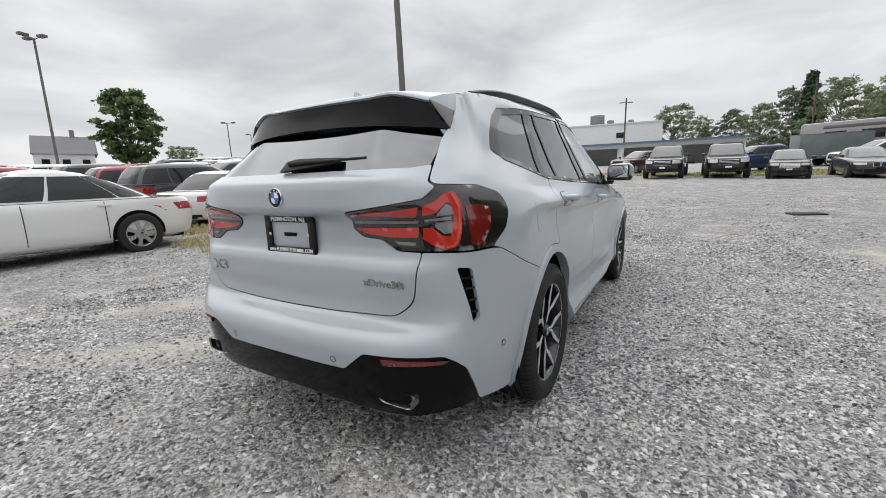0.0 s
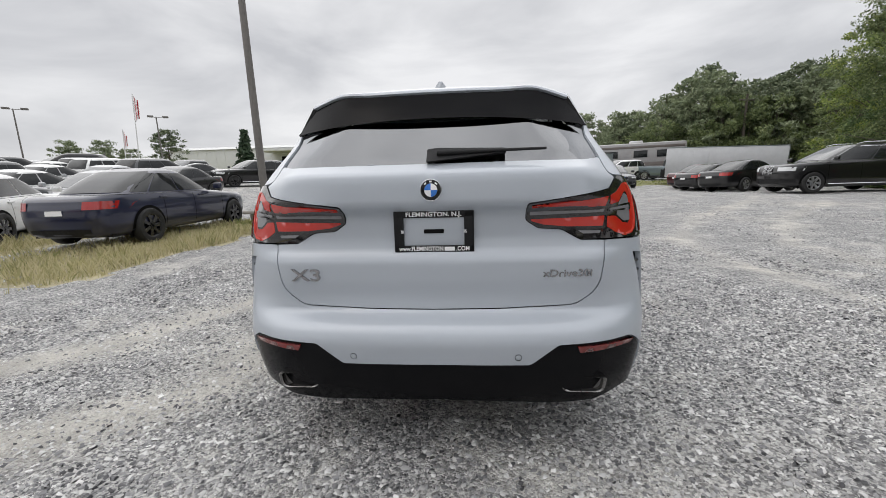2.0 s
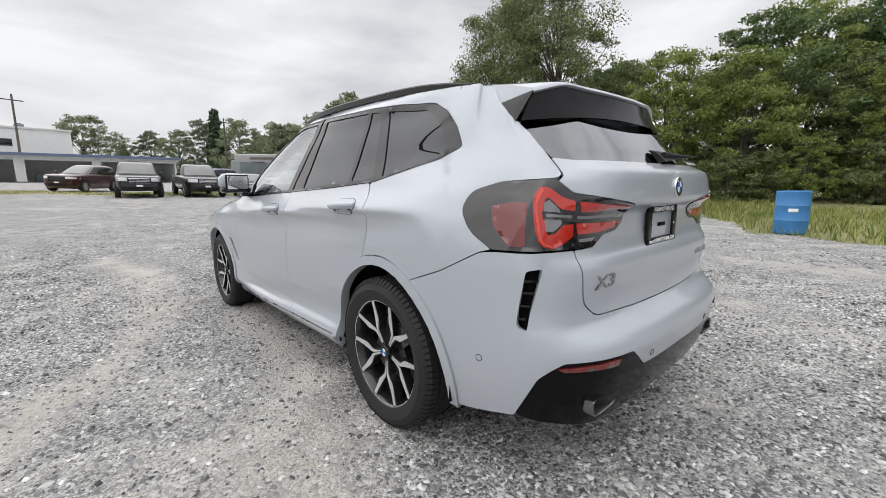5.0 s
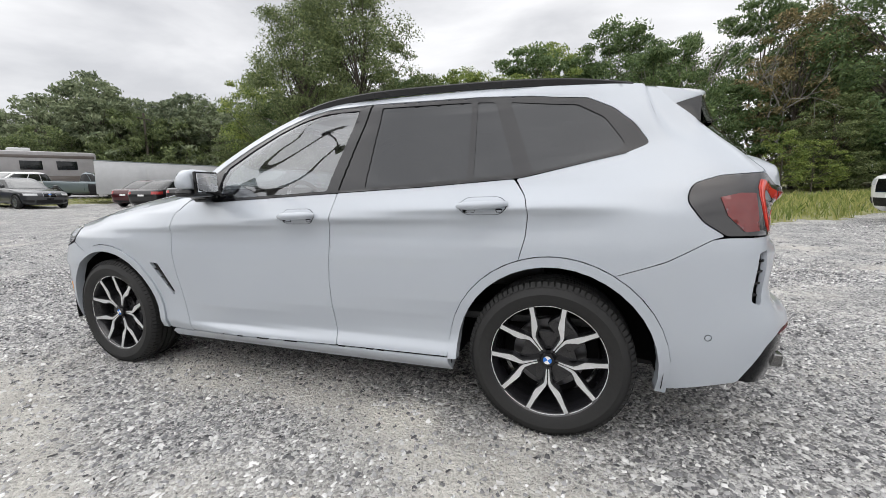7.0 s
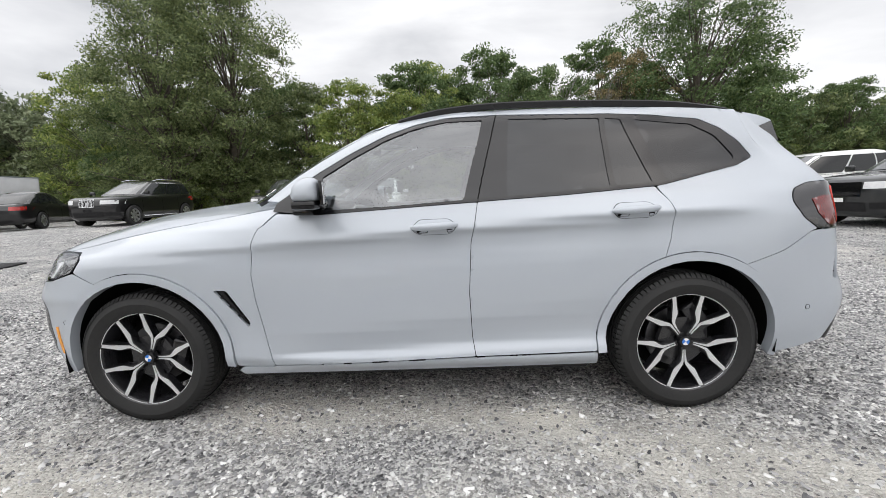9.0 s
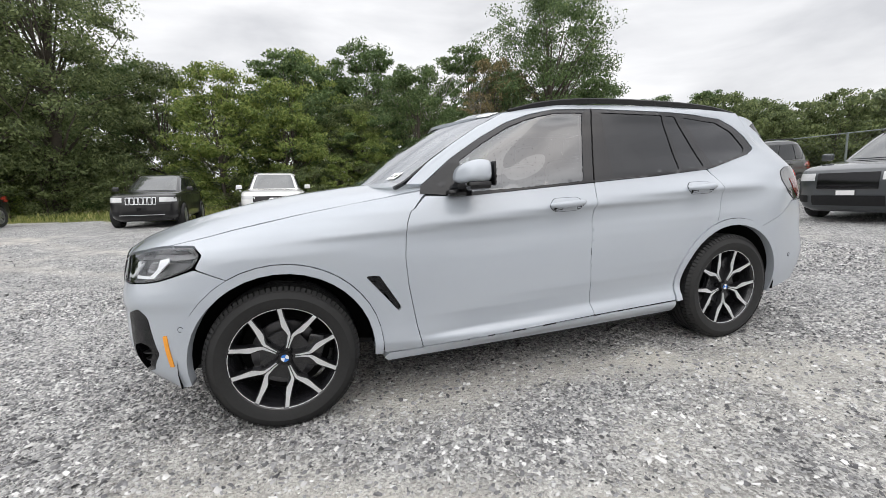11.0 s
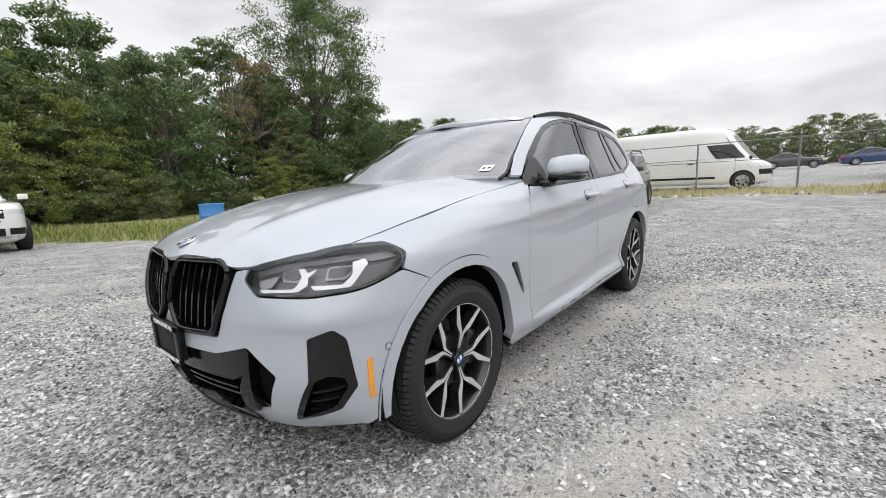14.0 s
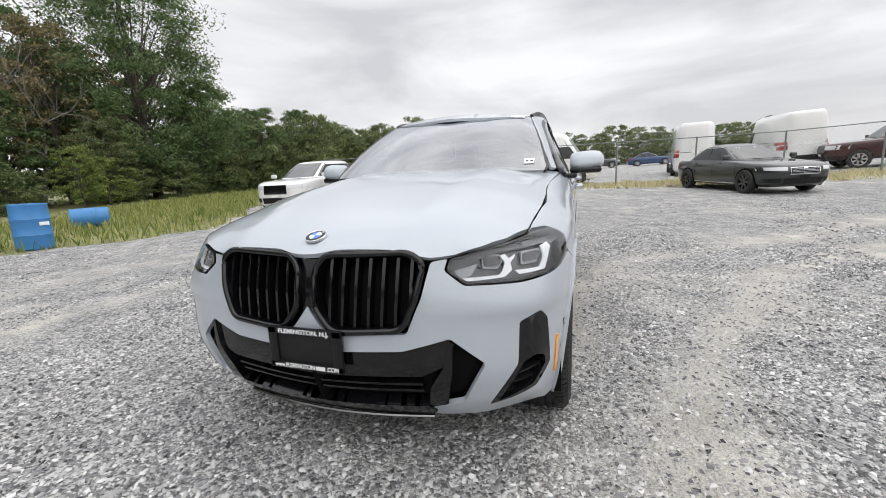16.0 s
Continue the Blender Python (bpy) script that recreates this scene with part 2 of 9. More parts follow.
def pchip(xs, ys, x):
    """Smooth monotone interpolation."""
    xs, ys, x = np.asarray(xs, float), np.asarray(ys, float), np.asarray(x, float)
    h, d = np.diff(xs), np.diff(ys) / np.diff(xs)
    m = np.zeros_like(ys)
    m[0], m[-1] = d[0], d[-1]
    for i in range(1, len(xs) - 1):
        if d[i - 1] * d[i] > 0:
            w1, w2 = 2 * h[i] + h[i - 1], h[i] + 2 * h[i - 1]
            m[i] = (w1 + w2) / (w1 / d[i - 1] + w2 / d[i])
    xc = np.clip(x, xs[0], xs[-1])
    i = np.clip(np.searchsorted(xs, xc) - 1, 0, len(xs) - 2)
    t = (xc - xs[i]) / h[i]
    return ((2 * t**3 - 3 * t**2 + 1) * ys[i] + (t**3 - 2 * t**2 + t) * h[i] * m[i]
            + (-2 * t**3 + 3 * t**2) * ys[i + 1] + (t**3 - t**2) * h[i] * m[i + 1])


def rounded(poly, r, res):
    """A 2D outline with its corners rounded by r and its edges cut to at most res. A corner may carry its own r as a third number."""
    n = len(poly)
    out = []
    for i in range(n):
        p = np.array(poly[i][:2], float)
        a, b = np.array(poly[i - 1][:2], float), np.array(poly[(i + 1) % n][:2], float)
        rr = poly[i][2] if len(poly[i]) > 2 else r
        la, lb = np.linalg.norm(a - p), np.linalg.norm(b - p)
        d = min(rr, 0.45 * la, 0.45 * lb)
        if d < 0.0015:
            out.append(p)
            continue
        p0, p1 = p + (a - p) / la * d, p + (b - p) / lb * d
        k = 5 if d > 0.01 else 3
        for j in range(k):
            t = j / (k - 1)
            out.append((1 - t) ** 2 * p0 + 2 * t * (1 - t) * p + t**2 * p1)
    dense = []
    for i, p in enumerate(out):
        q = out[(i + 1) % len(out)]
        m = max(1, int(math.ceil(np.linalg.norm(q - p) / res)))
        for j in range(m):
            dense.append(p + (q - p) * j / m)
    return np.array(dense)


def inset2d(P, d):
    """The outline moved inwards by d."""
    area = 0.5 * np.sum(P[:, 0] * np.roll(P[:, 1], -1) - np.roll(P[:, 0], -1) * P[:, 1])
    t = np.roll(P, -1, 0) - np.roll(P, 1, 0)
    t /= np.maximum(np.linalg.norm(t, axis=1, keepdims=True), 1e-9)
    nrm = np.stack([-t[:, 1], t[:, 0]], 1) * (1 if area > 0 else -1)
    return P + nrm * d


def inside(P, q):
    x, y = q[:, 0], q[:, 1]
    r = np.zeros(len(q), bool)
    j = len(P) - 1
    for i in range(len(P)):
        c = (P[i, 1] > y) != (P[j, 1] > y)
        with np.errstate(divide="ignore", invalid="ignore"):
            r ^= c & (x < (P[j, 0] - P[i, 0]) * (y - P[i, 1]) / (P[j, 1] - P[i, 1] + 1e-15) + P[i, 0])
        j = i
    return r


def triangulate(outline, holes, res, zres=None):
    """Triangles of a 2D outline with holes, with inner points at spacing res. Returns points, triangles, boundary loops."""
    loops = [outline] + list(holes)
    lo, hi = outline.min(0), outline.max(0)
    gx, gy = np.arange(lo[0], hi[0], res), np.arange(lo[1], hi[1], zres or res * 0.87)
    G = np.array([(x + (res / 2 if j % 2 and not zres else 0), y) for j, y in enumerate(gy) for x in gx]).reshape(-1, 2)
    if len(G):
        keep = inside(outline, G)
        for h in holes:
            keep &= ~inside(h, G)
        B = np.concatenate(loops)
        for i in range(0, len(G), 500):
            dd = ((G[i:i + 500, None, :] - B[None]) ** 2).sum(2).min(1)
            keep[i:i + 500] &= dd > (0.45 * (zres or res)) ** 2
        G = G[keep]
    pts, edges, k = [], [], 0
    for l in loops:
        pts += [Vector((float(p[0]), float(p[1]))) for p in l]
        edges += [(k + i, k + (i + 1) % len(l)) for i in range(len(l))]
        k += len(l)
    pts += [Vector((float(p[0]), float(p[1]))) for p in G]
    v, e, f, *_ = delaunay_2d_cdt(pts, edges, [], 0, 1e-7)
    V = np.array([(p.x, p.y) for p in v])
    F = np.array([t for t in f if len(t) == 3])
    C = V[F].mean(1)
    ok = inside(outline, C)
    for h in holes:
        ok &= ~inside(h, C)
    return V, F[ok]


def sheet_mesh(V3, N3, F, thick):
    """Points, normals and triangles of a skin, given a rim of the depth thick along its open edges."""
    V, F = [tuple(p) for p in V3], [tuple(int(i) for i in t) for t in F]
    if thick:
        cnt = {}
        for t in F:
            for a, b in ((t[0], t[1]), (t[1], t[2]), (t[2], t[0])):
                cnt[(a, b)] = 1
        rim = [(a, b) for (a, b) in cnt if (b, a) not in cnt and not (abs(V3[a][0]) < 0.006 and abs(V3[b][0]) < 0.006)]
        top, low = {}, {}
        for a, b in rim:
            for q in (a, b):
                if q not in top:
                    top[q] = len(V)
                    V.append(tuple(V3[q]))
                    low[q] = len(V)
                    V.append(tuple(np.asarray(V3[q]) - np.asarray(N3[q]) * thick))
        F += [(top[b], top[a], low[a], low[b]) for a, b in rim]
    return V, F


def text_part(name, words, size, material, parent, m, depth=0.0015, label="", width=None, bold=0.0):
    """Raised lettering as a mesh, centred on the pose m (x along the line, z out of it)."""
    cu = bpy.data.curves.new(name, "FONT")
    cu.body, cu.size, cu.extrude, cu.align_x, cu.align_y, cu.offset = words, size, depth, "CENTER", "CENTER", bold
    tmp = bpy.data.objects.new(name, cu)
    scene.collection.objects.link(tmp)
    dg = bpy.context.evaluated_depsgraph_get()
    me = bpy.data.meshes.new_from_object(tmp.evaluated_get(dg))
    bpy.data.objects.remove(tmp)
    bpy.data.curves.remove(cu)
    if width and len(me.vertices):
        xs = [v.co.x for v in me.vertices]
        k = width / (max(xs) - min(xs))
        for v in me.vertices:
            v.co.x *= k
    me.transform(m)
    me.materials.clear()
    me.materials.append(material)
    ob = new(name, me)
    ob.parent = parent
    if label:
        tagged(ob, label)
    return ob

# ---- the grey-blue crossover: its skin as outlines at each height ----
# v runs round the car from the middle of the tail (0) along the flank to the middle of the nose.
ZREF = 0.80


def tab(z, *pairs):
    return pchip([p[0] for p in pairs], [p[1] for p in pairs], z)


def f_side(z):
    """Half width of the flank between the axles."""
    return tab(z, (0.20, 0.84), (0.255, 0.872), (0.285, 0.902), (0.318, 0.917), (0.335, 0.915), (0.343, 0.9125), (0.379, 0.8870), (0.383, 0.8850), (0.388, 0.8845), (0.410, 0.8865), (0.50, 0.9025), (0.508, 0.9046), (0.515, 0.9052), (0.60, 0.9095), (0.70, 0.912),
               (0.78, 0.910), (0.84, 0.904), (0.90, 0.899), (0.940, 0.902), (0.962, 0.911), (0.975, 0.9222), (0.982, 0.924), (0.990, 0.9225), (1.03, 0.907), (1.07, 0.888), (1.12, 0.866), (1.16, 0.852),
               (1.3, 0.790), (1.4, 0.745), (1.5, 0.700), (1.56, 0.680), (1.60, 0.645), (1.63, 0.60), (1.68, 0.50))


def flank(z, y):
    """Half width of the flank at y: both creases rise towards the tail."""
    zs, zl = 0.936 + (2.52 - y) * 0.0445, 0.448 + (2.19 - y) * 0.0787
    return f_side(np.interp(z, [0.2, 0.34, zl - 0.10, zl, zs, 1.145, 1.7], [0.2, 0.34, 0.412, 0.512, 0.982, 1.145, 1.7]))


def sstep0(a, b, x):
    t = np.clip((np.asarray(x, float) - a) / (b - a), 0, 1)
    return t * t * (3 - 2 * t)


def y_tail(z):
    return tab(z, (0.20, -0.90), (0.30, -0.955), (0.40, -0.985), (0.50, -1.006), (0.545, -1.012), (0.585, -1.003), (0.612, -0.980), (0.638, -0.928), (0.655, -0.908), (0.70, -0.904),
               (0.78, -0.914), (0.84, -0.917), (0.872, -0.906), (0.895, -0.888), (0.95, -0.879), (1.02, -0.882), (1.042, -0.896), (1.060, -0.930), (1.085, -0.945), (1.15, -0.944),
               (1.185, -0.937), (1.205, -0.908), (1.225, -0.876), (1.27, -0.834), (1.32, -0.787), (1.37, -0.740), (1.41, -0.702), (1.47, -0.645), (1.52, -0.598), (1.60, -0.54), (1.68, -0.50))


def y_nose(z):
    return tab(z, (0.20, 3.54), (0.28, 3.61), (0.36, 3.665), (0.5, 3.70), (0.62, 3.695), (0.75, 3.68), (0.9, 3.64), (1.0, 3.61))


def y_pillar(z):
    return tab(z, (1.10, 2.33), (1.183, 2.20), (1.30, 2.03), (1.40, 1.865), (1.50, 1.68), (1.58, 1.50), (1.62, 1.40), (1.68, 1.25))


def controls(z):
    """The outline's guide points at the heights z."""
    z = np.asarray(z, float)
    f, yt, o = f_side(z), y_tail(z), np.zeros_like(z)
    x3 = tab(z, (0.2, 0.68), (0.3, 0.74), (0.45, 0.766), (0.55, 0.772), (0.8, 0.776), (0.95, 0.762), (1.05, 0.738), (1.12, 0.712), (1.2, 0.675), (1.3, 0.652), (1.38, 0.636), (1.45, 0.614), (1.5, 0.596), (1.55, 0.575), (1.68, 0.50))
    x4 = tab(z, (0.2, 0.78), (0.3, 0.835), (0.55, 0.866), (0.8, 0.862), (1.0, 0.838), (1.1, 0.806), (1.2, 0.752), (1.3, 0.70), (1.4, 0.655), (1.5, 0.61), (1.68, 0.52))
    y3 = tab(z, (0.2, -0.80), (0.3, -0.835), (0.45, -0.868), (0.55, -0.876), (0.62, -0.858), (0.67, -0.836), (0.72, -0.824), (0.8, -0.820), (0.95, -0.808), (1.05, -0.807), (1.15, -0.814), (1.2, -0.776), (1.24, -0.738), (1.38, -0.586), (1.45, -0.548), (1.5, -0.530), (1.6, -0.500), (1.68, -0.48))
    y4 = np.where(z < 1.14, -0.655, np.maximum(-0.655, y3 + 0.125))
    x = [o, o + 0.33, tab(z, (0.3, 0.60), (1.0, 0.60), (1.2, 0.55), (1.4, 0.45), (1.6, 0.40)), x3, x3 * 0.46 + x4 * 0.54 + tab(z, (0.4, 0.004), (0.6, 0.006), (1.1, 0.004), (1.2, 0.002), (1.6, 0.0)), x4,
         tab(z, (0.2, 0.81), (0.3, 0.865), (0.55, 0.905), (0.8, 0.918), (1.0, 0.90), (1.1, 0.858), (1.2, 0.79), (1.3, 0.728), (1.4, 0.69), (1.5, 0.645), (1.6, 0.585), (1.68, 0.50)),
         flank(z, 0.15) * tab(z, (0.2, 1.0), (1.0, 0.995), (1.1, 0.985), (1.3, 0.957), (1.5, 0.957), (1.68, 0.96)),
         flank(z, 1.10), flank(z, 1.80) * tab(z, (0.2, 1.0), (1.0, 0.999), (1.145, 0.994), (1.7, 0.998))]
    y = [yt, yt + 0.008, yt + tab(z, (0.3, 0.04), (0.6, 0.046), (0.66, 0.028), (1.0, 0.016), (1.1, 0.040), (1.3, 0.045), (1.6, 0.03)), y3, y3 * 0.70 + y4 * 0.30, y4,
         np.where(z < 1.3, -0.40, -0.40 + (z - 1.3) * 0.2), o, 1.10 - 0.45 * sstep0(1.2, 1.6, z)]
    yp, yn = y_pillar(z), y_nose(z)
    up = z > 1.145
    y.append(np.where(up, y[-1] + (yp - 0.30 - y[-1]) * 0.6, tab(z, (1.0, 1.80), (1.145, 1.616))))
    xp = tab(z, (1.10, 0.785), (1.18, 0.752), (1.4, 0.665), (1.58, 0.568), (1.68, 0.50))
    fx = [np.where(up, f * 0.998, tab(z, (0.2, 0.84), (0.30, 0.885), (0.36, 0.905), (0.45, 0.90), (0.8, 0.922), (0.88, 0.916), (0.915, 0.914), (0.938, 0.922), (0.946, 0.923), (0.955, 0.921), (1.03, 0.893), (1.08, 0.866), (1.12, 0.850), (1.145, 0.845))),
          np.where(up, f * 0.5 + xp * 0.5 + 0.012, tab(z, (0.2, 0.85), (0.4, 0.905), (0.6, 0.925), (0.86, 0.928), (0.92, 0.912), (0.97, 0.873), (1.01, 0.815), (1.035, 0.775), (1.10, 0.64))),
          np.where(up, xp + 0.028, tab(z, (0.2, 0.84), (0.4, 0.882), (0.6, 0.893), (0.80, 0.885), (0.88, 0.868), (0.92, 0.835), (0.95, 0.77), (1.0, 0.66))),
          np.where(up, xp, tab(z, (0.2, 0.72), (0.35, 0.775), (0.6, 0.790), (0.8, 0.775), (0.9, 0.74), (1.0, 0.64))),
          np.where(up, xp * 0.80, 0.57), np.where(up, xp * 0.45, 0.29), o]
    fy = [np.where(up, yp - 0.30, tab(z, (1.04, 2.30), (1.10, 2.12), (1.145, 1.97))), np.where(up, yp - 0.16, 2.90), np.where(up, yp - 0.06, 3.28), np.where(up, yp, yn - 0.205),
          np.where(up, yp + 0.10, yn - 0.085), np.where(up, yp + 0.19, yn - 0.022), np.where(up, yp + 0.22, yn)]
    fold = tab(z, (0.2, 0.0), (0.60, 0.0), (0.665, 0.006), (0.690, 0.017), (0.702, 0.0195), (0.715, 0.019), (0.80, 0.006), (0.87, 0.0), (1.7, 0.0))
    fx[2], fx[3] = fx[2] + 0.6 * fold, fx[3] + 0.5 * fold
    fy[3], fy[4] = fy[3] + 0.8 * fold, fy[4] + 0.5 * fold
    return np.stack(x + fx, -1), np.stack(y + fy, -1)


_cx, _cy = controls(np.array([ZREF]))
VK = np.concatenate([[0], np.cumsum(np.hypot(np.diff(_cx[0]), np.diff(_cy[0])))])


def skin(v, z):
    """The point of the skin at v and z."""
    v, z = np.asarray(v, float), np.asarray(z, float)
    X, Y = controls(z)
    gx = np.concatenate([-X[:, 1:2], X, -X[:, -2:-1]], 1)
    gy = np.concatenate([Y[:, 1:2], Y, Y[:, -2:-1]], 1)
    gv = np.concatenate([[-VK[1]], VK, [2 * VK[-1] - VK[-2]]])
    i = np.clip(np.searchsorted(VK, v, side="right") - 1, 0, len(VK) - 2)
    h = VK[i + 1] - VK[i]
    t = np.clip((v - VK[i]) / h, 0, 1)
    r = np.arange(len(v))
    out = []
    for g in (gx, gy):
        p0, p1, p2, p3 = g[r, i], g[r, i + 1], g[r, i + 2], g[r, i + 3]
        m1 = (p2 - p0) / (gv[i + 2] - gv[i]) * h
        m2 = (p3 - p1) / (gv[i + 3] - gv[i + 1]) * h
        out.append((2 * t**3 - 3 * t**2 + 1) * p1 + (t**3 - 2 * t**2 + t) * m1 + (-2 * t**3 + 3 * t**2) * p2 + (t**3 - t**2) * m2)
    return np.stack([out[0], out[1], z], 1)


def skin_n(v, z):
    e = 2e-3
    v, z = np.asarray(v, float), np.asarray(z, float)
    v0, v1 = np.clip(v - e, 0, VK[-1]), np.clip(v + e, 0, VK[-1])
    n = np.cross(skin(v1, z) - skin(v0, z), skin(v, z + e) - skin(v, z - e))
    return n / np.maximum(np.linalg.norm(n, axis=1, keepdims=True), 1e-12)


_VS = np.linspace(0, VK[-1], 1600)


def uv(p):
    """('r', x, z) on the tail, ('y', y, z) on the flank or ('f', x, z) on the nose, as (v, z, corner radius)."""
    mode, a, z = p[:3]
    S = skin(_VS, np.full(len(_VS), float(z)))
    if mode == "r":
        k = slice(0, np.searchsorted(_VS, VK[5]))
        v = np.interp(a, S[k, 0], _VS[k])
    elif mode == "f":
        k = slice(np.searchsorted(_VS, VK[12]), len(_VS))
        v = np.interp(-a, -S[k, 0], _VS[k])
    else:
        v = np.interp(a, np.maximum.accumulate(S[:, 1]), _VS)
    return (v, z) + tuple(p[3:])


def finer(poly):
    """More points along the tall edges of the window openings, so that they stay straight."""
    out = []
    for p, q in zip(poly, poly[1:] + poly[:1]):
        out.append(p)
        if p[0] == q[0] == "y" and min(p[2], q[2]) > 1.09 and abs(p[2] - q[2]) > 0.06:
            n = int(abs(p[2] - q[2]) / 0.05) + 1
            out += [("y", p[1] + (q[1] - p[1]) * i / n, p[2] + (q[2] - p[2]) * i / n, 0.0) for i in range(1, n)]
    return out


def skin_patch(poly, d=0.0, res=0.035, r=0.012, holes=(), hr=0.012, gap=0.0018, thick=0.02, zres=None):
    """Points, normals, faces of the right-hand patch of skin inside an outline, d metres proud."""
    P = inset2d(rounded([uv(p) for p in finer(list(poly))], r, res), gap)
    H = [inset2d(rounded([uv(p) for p in finer(list(h))], hr, res), -gap) for h in holes]
    V, F = triangulate(P, H, res, zres)
    S, N = skin(V[:, 0], V[:, 1]), skin_n(V[:, 0], V[:, 1])
    S = S + N * d
    w = np.einsum("ij,ij->i", np.cross(S[F[:, 1]] - S[F[:, 0]], S[F[:, 2]] - S[F[:, 0]]), N[F[:, 0]]) < 0
    F[w] = F[w][:, ::-1]
    return sheet_mesh(S, N, F, thick)


def flip(V, F):
    return [(-x, y, z) for x, y, z in V], [tuple(f[::-1]) for f in F]


def both(name, VF, material, parent, label=""):
    """The patch on both flanks, as two objects."""
    V, F = VF
    return [mesh_ob(name, *q, material, parent, label) for q in ((V, F), flip(V, F))]


def joined(name, VF, material, parent, label=""):
    """The patch and its mirror image as one part across the middle."""
    V, F = VF
    V2, F2 = flip(V, F)
    k = len(V)
    me = bpy.data.meshes.new(name)
    me.from_pydata(V + V2, [], F + [tuple(i + k for i in f) for f in F2])
    bm = bmesh.new()
    bm.from_mesh(me)
    bm.verts.ensure_lookup_table()
    weld = {}
    for i in range(k):
        if abs(bm.verts[i].co.x) < 0.006:
            bm.verts[i].co.x = bm.verts[i + k].co.x = 0
            weld[bm.verts[i + k]] = bm.verts[i]
    bmesh.ops.weld_verts(bm, targetmap=weld)
    bpy.data.meshes.remove(me)
    return part(name, bm, material, parent, label, True, 50)


def arc(cy, cz, r, a0, a1, n=10):
    """Part of an arch, whose middle lies a little behind the axle."""
    cy -= 0.012
    return [("y", cy + r * math.cos(radians(a0 + (a1 - a0) * i / n)), cz + r * math.sin(radians(a0 + (a1 - a0) * i / n)), 0.0) for i in range(n + 1)]


HOOD_Y = [1.9, 2.06, 2.35, 2.6, 2.8, 3.0, 3.17, 3.325]
HOOD_ZE = [1.143, 1.141, 1.104, 1.070, 1.040, 1.006, 0.972, 0.9455]
HOOD_XE = [float(skin(np.array([uv(("y", max(a, 2.06), z))[0]]), np.array([z]))[0, 0]) for a, z in zip(HOOD_Y, HOOD_ZE)]

HOOD_F = [skin(np.array([uv(q)[0]]), np.array([q[2]]))[0] for q in (("f", 0.70, 0.929), ("f", 0.62, 0.9095), ("f", 0.53, 0.8875))]


def hood_z(x, y):
    zc = tab(y, (1.9, 1.215), (2.1, 1.205), (2.6, 1.170), (3.0, 1.118), (3.3, 1.050), (3.5, 0.985), (3.6, 0.946), (3.68, 0.898))
    xe = tab(y, *zip(HOOD_Y, HOOD_XE), *[(p[1], p[0]) for p in HOOD_F], (3.625, 0.42), (3.7, 0.33))
    ze = tab(y, *zip(HOOD_Y, HOOD_ZE), *[(p[1], p[2]) for p in HOOD_F], (3.625, 0.880), (3.7, 0.85))
    u = np.abs(x) / xe
    ridge = 0.008 * np.exp(-((np.abs(x) - 0.47 - (y - 2.2) * -0.08) / 0.07) ** 2)
    return zc - (zc - ze) * (0.25 * u**2 + 0.75 * u**4) + ridge


def roof_z(x, y):
    ze = tab(y, (-0.80, 1.475), (-0.6, 1.520), (-0.4, 1.550), (0.0, 1.588), (0.4, 1.608), (0.9, 1.620), (1.2, 1.612), (1.52, 1.575), (1.75, 1.53))
    xe = tab(y, (-0.8, 0.56), (-0.4, 0.60), (0, 0.60), (0.9, 0.60), (1.5, 0.575), (1.75, 0.55))
    return ze + 0.042 * (1 - np.abs(np.asarray(x) / xe) ** 2.2)


def top_patch(fn, poly, res=0.04, r=0.015, d=0.0, thick=0.02, gap=0.0018, holes=()):
    """A patch of a surface given as a height over (x, y)."""
    P = inset2d(rounded(poly, r, res), gap)
    H = [inset2d(rounded(h, r, res), -gap) for h in holes]
    V, F = triangulate(P, H, res)
    e = 2e-3
    z = fn(V[:, 0], V[:, 1])
    nx, ny = -(fn(V[:, 0] + e, V[:, 1]) - fn(V[:, 0] - e, V[:, 1])) / (2 * e), -(fn(V[:, 0], V[:, 1] + e) - fn(V[:, 0], V[:, 1] - e)) / (2 * e)
    N = np.stack([nx, ny, np.ones_like(nx)], 1)
    N /= np.linalg.norm(N, axis=1, keepdims=True)
    S = np.stack([V[:, 0], V[:, 1], z], 1) + N * d
    w = np.cross(S[F[:, 1]] - S[F[:, 0]], S[F[:, 2]] - S[F[:, 0]])[:, 2] < 0
    F[w] = F[w][:, ::-1]
    return sheet_mesh(S, N, F, thick)


R_OUT, R_IN, AX_F, AX_Z = 0.476, 0.430, 2.864, 0.360
DLO_TOP = [("y", -0.335, 1.385), ("y", -0.25, 1.462), ("y", -0.144, 1.516), ("y", 0.10, 1.545), ("y", 0.335, 1.562), ("y", 0.938, 1.585), ("y", 1.20, 1.580),
           ("y", 1.38, 1.552), ("y", 1.529, 1.506), ("y", 1.72, 1.415), ("y", 1.911, 1.305), ("y", 2.10, 1.168)]
TAIL_SIDE = [("y", -0.640, 1.155), ("y", -0.535, 1.125, 0.03), ("y", -0.512, 1.062, 0.04), ("y", -0.57, 0.980), ("y", -0.655, 0.922)]
TAIL_IN = [("r", 0.560, 0.921), ("r", 0.490, 0.962), ("r", 0.400, 0.968), ("r", 0.353, 1.000), ("r", 0.356, 1.066), ("r", 0.666, 1.113), ("r", 0.698, 1.155)]
HEAD = [("f", 0.511, 0.842), ("f", 0.523, 0.880), ("f", 0.64, 0.909), ("f", 0.769, 0.939), ("y", 3.20, 0.938, 0.03), ("y", 3.165, 0.905, 0.03), ("y", 3.20, 0.848, 0.04),
        ("y", 3.36, 0.800, 0.06), ("f", 0.751, 0.790), ("f", 0.578, 0.794)]
